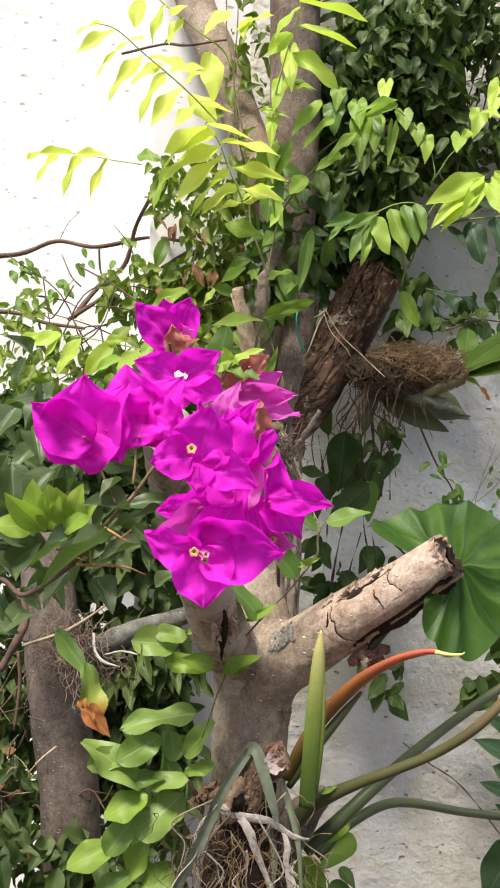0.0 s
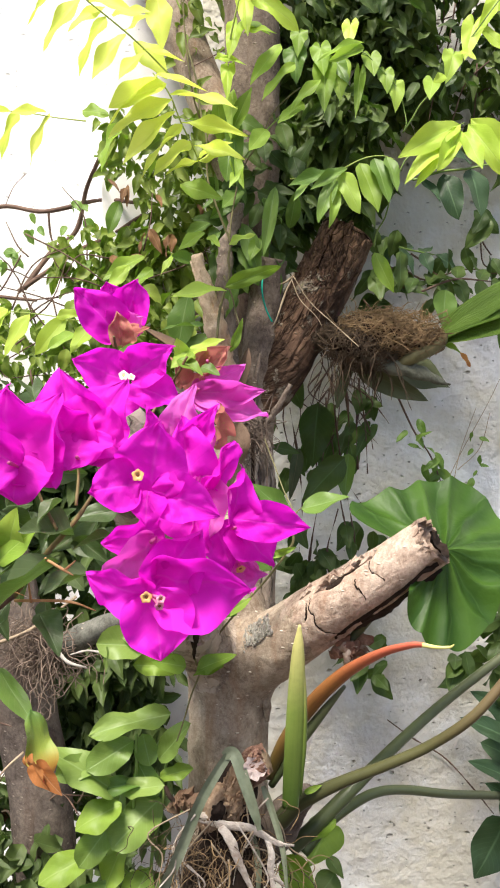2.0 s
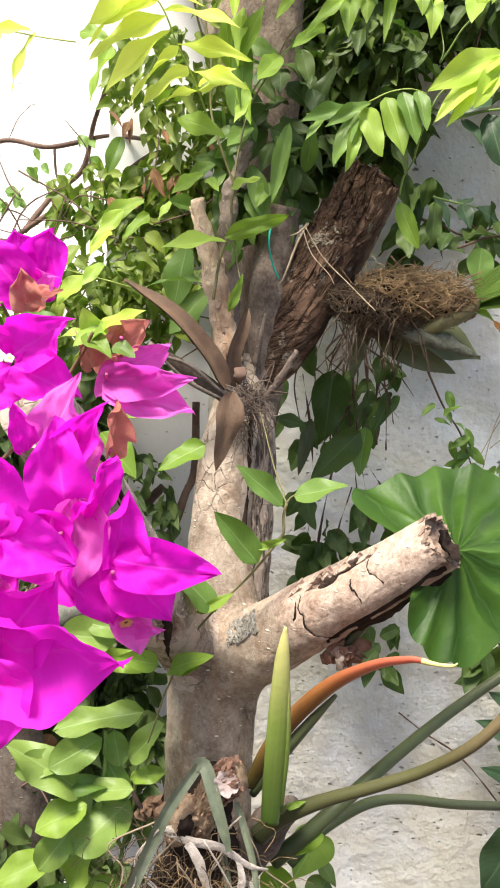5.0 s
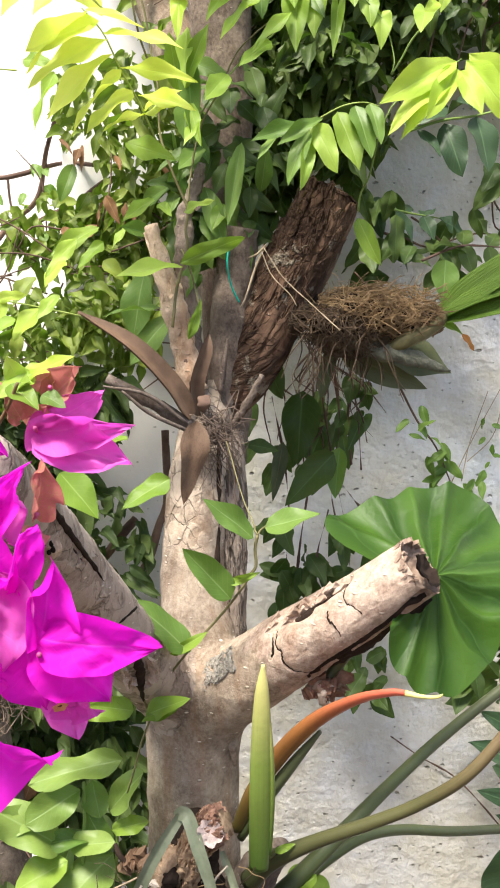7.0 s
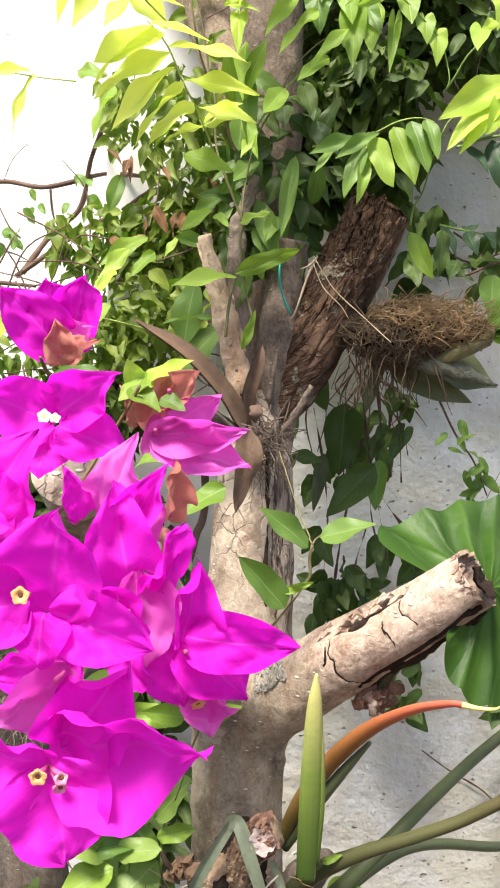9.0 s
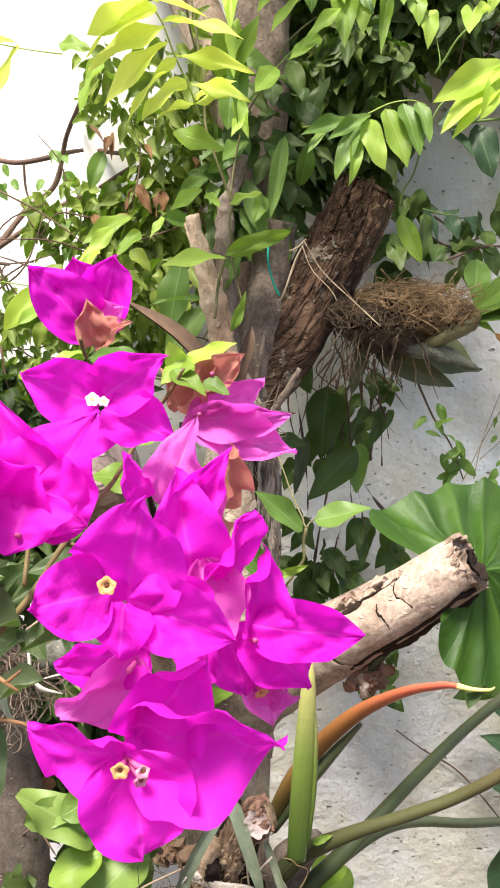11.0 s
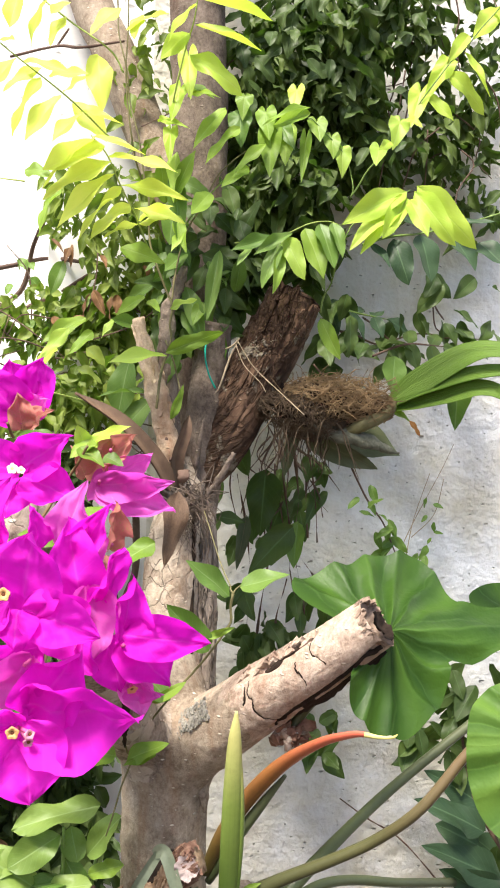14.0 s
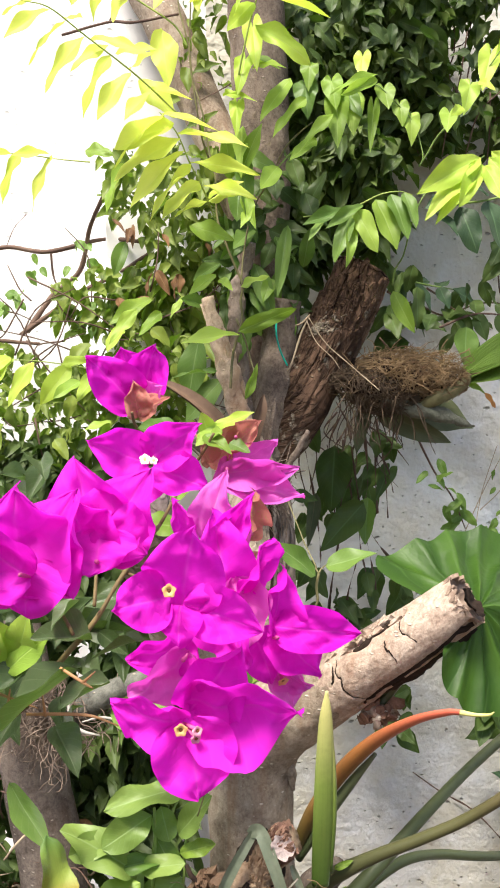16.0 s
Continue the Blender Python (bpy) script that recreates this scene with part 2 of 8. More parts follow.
SMALL_MASS = leaf_material("small_leaf_mass", (0.045, 0.072, 0.014), (0.27, 0.33, 0.060), (0.2, 0.34, 0.10), 0.45, 0.30, (0.20, 0.42, 0.02), island=True)
UNSEEN_BOUGH_MASS = leaf_material("unseen_bough_leaf_mass", (0.06, 0.14, 0.025), (0.16, 0.29, 0.06), (0.30, 0.42, 0.17), 0.4, 0.22, (0.20, 0.42, 0.03), island=True)
BLUE = leaf_material("blue_green_leaf", (0.026, 0.054, 0.026), (0.062, 0.105, 0.052), (0.16, 0.26, 0.13), 0.42, 0.2, (0.08, 0.20, 0.04), veins=12.0)
SHRUB = leaf_material("bougainvillea_leaf", (0.036, 0.062, 0.024), (0.112, 0.152, 0.066), (0.24, 0.30, 0.17), 0.34, 0.25, (0.16, 0.32, 0.03))
BOUGH = plain_material("olive_brown_bough", (0.10, 0.075, 0.03), (0.25, 0.19, 0.08), 0.65)
GREY_STRAP = plain_material("grey_green_blade", (0.13, 0.155, 0.095), (0.31, 0.34, 0.23), 0.5)
DRY = leaf_material("dry_leaf", (0.11, 0.055, 0.028), (0.27, 0.14, 0.065), (0.42, 0.26, 0.12), 0.7, 0.2)
ORANGE_DRY = leaf_material("orange_dry_leaf", (0.50, 0.20, 0.05), (0.66, 0.32, 0.11), (0.6, 0.35, 0.2), 0.7, 0.3)
DRY_TIP = leaf_material("crisp_leaf_tip", (0.34, 0.11, 0.03), (0.56, 0.24, 0.08), (0.6, 0.35, 0.2), 0.75, 0.25)
DRAB = leaf_material("drab_old_leaf", (0.06, 0.085, 0.04), (0.16, 0.17, 0.09), (0.22, 0.2, 0.12), 0.7, 0.12)
HUSK = plain_material("brown_husk", (0.085, 0.05, 0.032), (0.20, 0.125, 0.08), 0.55, 50.0, 0.001)
SHOOT = skin_bark("tan_dead_shoot", (0.30, 0.20, 0.13), (0.70, 0.54, 0.40), 0.15)
GREY_BULB = plain_material("wrinkled_grey_bulb", (0.06, 0.062, 0.042), (0.20, 0.20, 0.15), 0.8, 110.0, 0.004)
BRACT = leaf_material("magenta_bract", (0.63, 0.003, 0.50), (0.86, 0.028, 0.69), (0.88, 0.16, 0.76), 0.7, 0.46, (0.90, 0.014, 0.76), veins=7.0, vein_strength=0.3)
PALE_BRACT = leaf_material("faded_pink_bract", (0.68, 0.12, 0.52), (0.86, 0.22, 0.72), (0.90, 0.42, 0.72), 0.65, 0.46, (0.88, 0.08, 0.70), veins=7.0, vein_strength=0.4)
BUD_BRACT = leaf_material("rusty_young_bract", (0.38, 0.13, 0.10), (0.58, 0.25, 0.21), (0.62, 0.34, 0.24), 0.6, 0.35, (0.66, 0.24, 0.20), blotch=0.35, blotch_colour=(0.30, 0.26, 0.08))
CREAM = plain_material("cream_blossom", (0.72, 0.30, 0.10), (0.85, 0.62, 0.30), 0.6, 300.0)
WHITE_BLOSSOM = plain_material("white_blossom", (0.80, 0.74, 0.52), (0.90, 0.88, 0.78), 0.6, 300.0)
PINK_TUBE = plain_material("pink_blossom_tube", (0.42, 0.05, 0.20), (0.66, 0.16, 0.34), 0.6)
PINK_END = plain_material("pink_blossom_end", (0.62, 0.18, 0.34), (0.82, 0.46, 0.48), 0.6, 300.0)
DARK_EYE = plain_material("dark_blossom_eye", (0.12, 0.035, 0.02), (0.30, 0.11, 0.04), 0.7)
TRUNK = skin_bark("grey_brown_bark", (0.195, 0.143, 0.104), (0.50, 0.408, 0.32), 0.95, None, 0.0, (0.78, 0.69, 0.58))
TRUNK_DARK = skin_bark("dark_grey_bark", (0.075, 0.058, 0.05), (0.23, 0.185, 0.155), 0.55, None, 0.0, (0.45, 0.38, 0.32))
TRUNK_BROWN = skin_bark("brown_grey_bark", (0.085, 0.062, 0.050), (0.30, 0.235, 0.19), 0.3)
PALE = skin_bark("pale_dead_bark", (0.25, 0.17, 0.128), (0.62, 0.49, 0.40), 0.5, None, 0.0, (0.72, 0.62, 0.53))
LOG_BARK = bark_material("furrowed_dark_bark", (0.030, 0.015, 0.010), (0.182, 0.110, 0.073), 0.8, 0.25, 0.45, 0.008, furrow=0.42)
UPPER = skin_bark("bark_peeling_upwards", (0.185, 0.138, 0.104), (0.50, 0.41, 0.325), 0.8, (1.13, 1.22), 0.6, (0.74, 0.65, 0.55))
RED_WOOD = plain_material("broken_red_wood", (0.10, 0.05, 0.035), (0.36, 0.21, 0.15), 0.9, 110.0, 0.004, 0.1)
TAN_WOOD = plain_material("tan_fibrous_wood", (0.16, 0.09, 0.05), (0.55, 0.40, 0.27), 0.9, 130.0, 0.004, 0.1)
CUT_WOOD = plain_material("weathered_cut_wood", (0.13, 0.08, 0.055), (0.42, 0.31, 0.24), 0.85, 90.0, 0.004)
# near-black for rotten wood, and for shade in gaps and under the stub
ROT_SHADE = plain_material("rot_and_shade_black", (0.010, 0.007, 0.006), (0.05, 0.033, 0.025), 0.95, 70.0, 0.004, 0.1)
WHITE_ROOT = plain_material("bleached_root", (0.36, 0.28, 0.22), (0.74, 0.66, 0.58), 0.85, 160.0, 0.006)
ROOT = plain_material("tan_root_fibre", (0.08, 0.045, 0.022), (0.44, 0.295, 0.155), 0.85, 40.0, 0.001)
DARK_ROOT = plain_material("dark_root_fibre", (0.03, 0.02, 0.013), (0.12, 0.08, 0.05), 0.9, 40.0, 0.001)
GREY_ROOT = plain_material("grey_brown_rootlet", (0.07, 0.05, 0.04), (0.27, 0.20, 0.155), 0.9, 40.0, 0.001)
STRAW = plain_material("dry_straw", (0.20, 0.145, 0.095), (0.42, 0.33, 0.23), 0.8)
LIMB = skin_bark("rough_grey_brown_bark", (0.165, 0.122, 0.096), (0.50, 0.405, 0.335), 0.95, None, 0.14, (0.74, 0.66, 0.56))
TWIG = plain_material("brown_twig", (0.07, 0.04, 0.03), (0.19, 0.12, 0.09), 0.8)
STEM = plain_material("green_stem", (0.12, 0.20, 0.04), (0.26, 0.36, 0.10), 0.5)
FROND_STEM = plain_material("yellow_green_stalk", (0.22, 0.32, 0.06), (0.42, 0.50, 0.13), 0.5)
VINE_STEM = plain_material("olive_vine_stem", (0.10, 0.085, 0.035), (0.22, 0.20, 0.09), 0.6)
THORN = plain_material("orange_thorn_twig", (0.30, 0.15, 0.06), (0.50, 0.28, 0.13), 0.6)
WIRE = plain_material("green_plastic_wire", (0.0, 0.24, 0.17), (0.01, 0.34, 0.25), 0.4)
SOIL = plain_material("soil", (0.03, 0.02, 0.014), (0.10, 0.07, 0.045), 0.95, 30.0, 0.01)
STUCCO = stucco_material("white_stucco", (0.80, 0.80, 0.825), (0.66, 0.62, 0.53), 66.0, 0.6, 0.85)
# paler copy of the stucco that carries the strong sun on the left
STUCCO_SUNLIT = stucco_material("sunlit_white_stucco", (0.87, 0.855, 0.85), (0.83, 0.80, 0.79), 52.0, 0.6, 0.22)
SMOOTH_WALL = plain_material("smooth_white_plaster", (0.74, 0.74, 0.76), (0.82, 0.82, 0.83), 0.8, 12.0, 0.001)


def pleated_material(name, dark, light, glow):
    """A long blade with fine ribs along it."""
    n = Nodes(name, 0.45, 0.35)
    rib = n.noise(n.stretch(n.uv(), 1.2, 18.0, 1.0), 1.0, 4.0, 0.7)
    patch = n.noise(n.coords(), 30.0, 3.0)
    colour = n.mix(n.math("ADD", n.math("MULTIPLY", rib, 0.7), n.math("MULTIPLY", patch, 0.4)), dark, light)
    n.put(n.bsdf, "Base Color", colour)
    normal = n.bump(rib, 0.8, 0.003)
    back = n.add("BsdfTranslucent", 0, Color=n.mix(0.6, colour, glow), Normal=normal)
    n.put(n.out, 0, n.add("MixShader", 0, i0=0.28, i1=n.bsdf.outputs[0], i2=back))
    return n.mat


STRAP = pleated_material("pleated_strap_leaf", (0.045, 0.10, 0.012), (0.21, 0.34, 0.05), (0.22, 0.42, 0.02))


def petiole_material(name, low, high, tip):
    n = Nodes(name, 0.42, 0.4)
    split = n.tree.nodes.new("ShaderNodeSeparateXYZ")
    n.put(split, 0, n.uv())
    colour = n.ramp(split.outputs[0], (0.0, low), (0.55, high), (1.0, tip))
    rib = n.noise(n.stretch(n.uv(), 0.8, 22.0, 1.0), 1.0, 3.0)
    speck = n.math("ADD", n.math("MULTIPLY", n.noise(n.coords(), 160.0, 4.0), 0.45), n.math("MULTIPLY", rib, 0.6))
    colour = n.mix(n.ramp(speck, (0.5, 0.0), (0.75, 0.28)), colour, tuple(c * 0.55 for c in low))
    n.put(n.bsdf, "Base Color", colour)
    n.bump(speck, 0.3, 0.001)
    return n.mat


PETIOLE = petiole_material("olive_petiole", (0.045, 0.052, 0.02), (0.10, 0.095, 0.038), (0.19, 0.12, 0.07))
SCORCHED = petiole_material("scorched_leaf", (0.07, 0.15, 0.025), (0.24, 0.30, 0.04), (0.50, 0.17, 0.05))
PETIOLE_GREEN = petiole_material("green_petiole", (0.06, 0.08, 0.032), (0.115, 0.135, 0.06), (0.10, 0.11, 0.06))
SHEATH = petiole_material("yellow_green_sheath", (0.08, 0.15, 0.025), (0.20, 0.27, 0.055), (0.52, 0.47, 0.18))
RED_SHEATH = petiole_material("orange_red_sheath", (0.10, 0.085, 0.022), (0.30, 0.115, 0.035), (0.68, 0.14, 0.09))


# ---- building helpers ----
rnd = random.Random(7)


def mesh_of(name, verts, faces, material, uvs=None, smooth=True):
    data = bpy.data.meshes.new(name)
    data.from_pydata([tuple(v) for v in verts], [], [tuple(f) for f in faces])
    if uvs is not None:
        layer = data.uv_layers.new(name="UVMap")
        loop = np.empty(len(data.loops), dtype=np.int32)
        data.loops.foreach_get("vertex_index", loop)
        layer.data.foreach_set("uv", np.asarray(uvs, dtype=np.float32)[loop].ravel())
    data.polygons.foreach_set("use_smooth", [smooth] * len(data.polygons))
    if material is not None:
        data.materials.append(material)
    data.update()
    return data


def thing(name, at, label, category, group="", kind=""):
    """An Empty at the base of a thing."""
    ob = new(name)
    ob.location, ob.empty_display_size = at, 0.02
    bpy.context.view_layer.update()
    return tagged(ob, label, category, group, kind)


PLACED = {}


def under(ob, parent):
    """Parts keep their world places: the parent's own pose is taken off."""
    if parent is not None:
        ob.parent = parent
        home = Matrix.Translation(parent.location) if parent.type == "EMPTY" else PLACED.get(parent.name, Matrix.Identity(4))
        ob.matrix_parent_inverse = home.inverted()
    return ob


def part(name, shape, material, parent, label="", smooth=True, kind=""):
    """shape: verts, faces, uvs in world metres; one mesh object under parent."""
    verts, faces, uvs = shape
    ob = new(name, mesh_of(name, verts, faces, material, uvs, smooth))
    under(ob, parent)
    if label or kind:
        tagged(ob, label, kind=kind)
    return ob


def smooth_path(points, steps):
    """Catmull-Rom through points; each point may carry radii after x, y, z."""
    p = np.array([points[0], *points, points[-1]], dtype=float)
    p[0], p[-1] = 2 * p[1] - p[2], 2 * p[-2] - p[-3]
    out = []
    for i in range(1, len(p) - 2):
        a, b, c, d = p[i - 1:i + 3]
        for s in range(steps):
            t = s / steps
            out.append(0.5 * ((2 * b) + (c - a) * t + (2 * a - 5 * b + 4 * c - d) * t * t + (3 * b - a - 3 * c + d) * t ** 3))
    out.append(p[-2])
    return np.array(out)


def tube(points, radii, steps=6, sides=12, rough=0.0, freq=30.0, flat=1.0, ridge=0.0, ridge_freq=(30.0, 9.0), seed=0.0, caps=True, unit_uv=False):
    """A round limb along points, with rough or ridged skin. uv: metres round and along, or 0 to 1 along."""
    r = np.array([[*p, q] for p, q in zip(points, radii)])
    path = smooth_path(r, steps)
    c, rad = path[:, :3], np.maximum(path[:, 3], 0.0003)
    tangent = np.gradient(c, axis=0)
    tangent /= np.linalg.norm(tangent, axis=1)[:, None] + 1e-12
    side = np.cross(tangent[0], (0.0, 1.0, 0.13))
    if np.linalg.norm(side) < 0.1:
        side = np.cross(tangent[0], (1.0, 0.0, 0.0))
    verts, uvs, run = [], [], 0.0
    total = np.linalg.norm(np.diff(c, axis=0), axis=1).sum()
    for i in range(len(c)):
        side = side - tangent[i] * np.dot(side, tangent[i])
        side /= np.linalg.norm(side)
        up = np.cross(side, tangent[i])
        if i:
            run += np.linalg.norm(c[i] - c[i - 1])
        for k in range(sides + 1):
            a = 2 * math.pi * (k % sides) / sides
            q = rad[i]
            way = side * math.cos(a) + up * math.sin(a) * flat
            if rough or ridge:
                at = c[i] + way * q
                if rough:
                    q += rough * (noise.noise(Vector(at * freq) + Vector((seed, 0, 0))) + 0.5 * noise.noise(Vector(at * freq * 2.7)))
                if ridge:
                    f = Vector((math.cos(a) * rad[i] * ridge_freq[0], math.sin(a) * rad[i] * ridge_freq[0], run * ridge_freq[1] + seed))
                    v = abs(noise.noise(f)) + 0.5 * abs(noise.noise(f * 2.1))
                    q += ridge * (min(v * 2.6, 1.0) - 0.7)
            verts.append(c[i] + way * q)
            uvs.append((run / total if unit_uv else k / sides * 2 * math.pi * rad[i], k / sides if unit_uv else run))
    w = sides + 1
    faces = [(i * w + k, i * w + k + 1, (i + 1) * w + k + 1, (i + 1) * w + k) for i in range(len(c) - 1) for k in range(sides)]
    if caps:
        for i, flip in ((0, False), (len(c) - 1, True)):
            verts.append(c[i])
            uvs.append((0.5, 0.0) if unit_uv else (0.0, run))
            hub = len(verts) - 1
            for k in range(sides):
                tri = (hub, i * w + k + 1, i * w + k)
                faces.append(tri[::-1] if flip else tri)
    return verts, faces, uvs


def joined(shapes):
    verts, faces, uvs = [], [], []
    for v, f, u in shapes:
        k = len(verts)
        verts.extend(v)
        uvs.extend(u)
        faces.extend(tuple(i + k for i in face) for face in f)
    return verts, faces, uvs


def strand(points, radius, sides=4, steps=3, taper=0.6):
    n = len(points)
    return tube(points, [radius * (1 - (1 - taper) * i / max(1, n - 1)) for i in range(n)], steps, sides, caps=False)


def shards(points, radii, count, size, lift, seed, arc=(-180.0, 180.0), span=(0.0, 1.0), slim=0.4):
    """Ragged scales of bark on a limb's skin, one end of each lifted; degrees run from the garden's side upwards."""
    dice = random.Random(seed)
    path = smooth_path(np.array([[*p, q] for p, q in zip(points, radii)]), 10)
    tangent = np.gradient(path[:, :3], axis=0)
    out = []
    for _ in range(count):
        i = int(dice.uniform(*span) * (len(path) - 1))
        c, r, way = Vector(path[i, :3]), path[i, 3], Vector(tangent[i]).normalized()
        front = (Vector((0, -1, 0)) - way * way.dot(Vector((0, -1, 0)))).normalized()
        side = front.cross(way)
        side = -side if side.z < 0 or (abs(side.z) < 0.2 and side.x < 0) else side
        turn, long, wide = radians(dice.uniform(*arc)), size * dice.uniform(0.5, 1.4), size * dice.uniform(0.6, 1.4) * slim
        edge = 9
        verts, uvs = [], []
        for layer in (1.0, 0.0):
            for k in range(edge):
                g = 2 * math.pi * k / edge
                jag = dice.uniform(0.6, 1.25)
                u, v = math.cos(g) * long * 0.5 * jag, math.sin(g) * wide * 0.5 * jag
                t = turn + v / max(r, 0.004)
                o = r + layer * lift * (0.35 + max(0.0, u / long + 0.5) * dice.uniform(0.6, 1.4)) - (1 - layer) * 0.003
                verts.append(c + way * u + (front * math.cos(t) + side * math.sin(t)) * o)
                uvs.append((v + i * 0.013, u + turn * 0.03))
        faces = [tuple(range(edge)), tuple(range(2 * edge - 1, edge - 1, -1))]
        faces += [(k, edge + k, edge + (k + 1) % edge, (k + 1) % edge) for k in range(edge)]
        out.append((verts, faces, uvs))
    return joined(out)


def blended(limbs, soft, cell, rough, freq):
    """Limbs grown into one another: (points, radii) each; one seamless skin, handed back limb by limb."""
    lines = [smooth_path(np.array([[*p, q] for p, q in zip(points, radii)]), 4) for points, radii in limbs]
    rough_in = joined([tube(points, [r + 0.004 for r in radii], 4, 20) for points, radii in limbs])
    lump = bpy.data.objects.new("lump", mesh_of("lump", *rough_in[:2], None))
    scene.collection.objects.link(lump)
    mod = lump.modifiers.new("skin", "REMESH")
    mod.mode, mod.voxel_size = "VOXEL", cell
    made = lump.evaluated_get(bpy.context.evaluated_depsgraph_get()).to_mesh()
    p = np.empty(len(made.vertices) * 3)
    made.vertices.foreach_get("co", p)
    p = p.reshape(-1, 3)
    faces = [tuple(f.vertices) for f in made.polygons]
    lump.evaluated_get(bpy.context.evaluated_depsgraph_get()).to_mesh_clear()
    bpy.data.objects.remove(lump)

    def gaps(q):
        out = []
        for line in lines:
            best = np.full(len(q), 9.0)
            for a, b in zip(line[:-1], line[1:]):
                d = b[:3] - a[:3]
                t = np.clip((q - a[:3]) @ d / (d @ d), 0, 1)
                best = np.minimum(best, np.linalg.norm(q - a[:3] - t[:, None] * d, axis=1) - (a[3] + t * (b[3] - a[3])))
            out.append(best)
        return np.array(out)

    def field(q):
        g = gaps(q)
        low = g.min(axis=0)
        return low - soft * np.log(np.exp(-(g - low) / soft).sum(axis=0))

    for _ in range(3):
        f, e = field(p), 0.0005
        slope = np.stack([(field(p + e * axis) - f) / e for axis in np.eye(3)], axis=1)
        slope /= np.linalg.norm(slope, axis=1)[:, None] + 1e-9
        p = p - slope * f[:, None]
    lift = np.array([noise.noise(Vector(q) * freq) + 0.45 * noise.noise(Vector(q) * freq * 3.1) for q in p])
    p = p + slope * (rough * lift)[:, None]
    nearest = gaps(p).argmin(axis=0)
    out = []
    for k in range(len(limbs)):
        mine = [f for f in faces if nearest[f[0]] == k]
        used = sorted({i for f in mine for i in f})
        index = {i: n for n, i in enumerate(used)}
        out.append(([tuple(p[i]) for i in used], [tuple(index[i] for i in f) for f in mine], None))
    return out


# ---- leaves ----
def outline(kind, u):
    if kind == "ovate":
        return math.sin(math.pi * u ** 0.75) ** 0.8 * (1 - 0.25 * u)
    if kind == "lance":
        return max(0.0, math.sin(math.pi * u ** 0.85)) ** 0.72 * (1.0 - 0.12 * u) * (1.0 if u < 0.8 else 1 - 1.6 * (u - 0.8))
    if kind == "heart":
        return (1 - u) ** 0.62 * min(1.0, (u * 9 + 0.22) ** 0.5) * 1.02
    if kind == "round":
        return max(0.0, math.sin(math.pi * u ** 0.95)) ** 0.55
    if kind == "bract":
        return 1.72 * (1 - u) ** 0.62 * (u + 0.005) ** 0.38 * (1.0 if u < 0.75 else 1 - 2.0 * (u - 0.75))
    if kind == "strap":
        return min(1.0, (u * 6 + 0.25)) * (1 - u ** 6) ** 0.8
    if kind == "lobed":
        return max(0.0, 1 - abs(2 * u ** 0.85 - 1) ** 2.7) ** 0.55 * (0.93 + 0.02 * math.sin(u * 13.0) + 0.06 * u) * min(1.0, 0.55 + u * 1.6)
    return math.sin(math.pi * u)


def leaf_shape(kind, droop, fold, wave, seed, n=10, m=3, twist=0.0):
    """A blade of length and width 1 along x, its face up z."""
    verts, uvs = [], []
    for i in range(n + 1):
        u = i / n
        w = max(0.004, outline(kind, u)) * 0.5
        for j in range(-m, m + 1):
            v = j / m
            z = -droop * u * u + fold * abs(v) * w * 2 + wave * math.sin(u * 9 + seed * 2.1 + v * 1.3) * abs(v) * w * 2
            z += 0.35 * wave * noise.noise(Vector((u * 3.1, v * 1.7, seed * 5.3)))
            y = w * v
            a = twist * u
            verts.append((u - droop * droop * 0.35 * u ** 3, y * math.cos(a) - z * math.sin(a) * 0.4, z * math.cos(a) + y * math.sin(a)))
            uvs.append((u, 0.5 + 0.5 * v))
    k = 2 * m + 1
    faces = [(i * k + j, (i + 1) * k + j, (i + 1) * k + j + 1, i * k + j + 1) for i in range(n) for j in range(2 * m)]
    return verts, faces, uvs


SHAPES = {}
for sort, droop, fold, wave in (("ovate", 0.12, 0.06, 0.07), ("lance", 0.16, 0.06, 0.05), ("heart", 0.12, 0.06, 0.04), ("round", 0.08, 0.06, 0.10), ("bract", -0.10, 0.08, 0.16), ("strap", 0.12, 0.18, 0.05), ("lobed", 0.13, 0.08, 0.10)):
    SHAPES[sort] = [leaf_shape(sort, droop * (0.4 + 0.3 * k), fold * (1.5 - 0.3 * k), wave * (0.7 + 0.2 * k), k + 1, 12, 3, twist=0.18 * (k - 2)) for k in range(5)]


SHAPES["curled"] = [leaf_shape("ovate", 0.10 + 0.04 * k, 0.30 - 0.03 * k, 0.08, k + 3, 14, 3, twist=0.35 * (k - 2)) for k in range(5)]


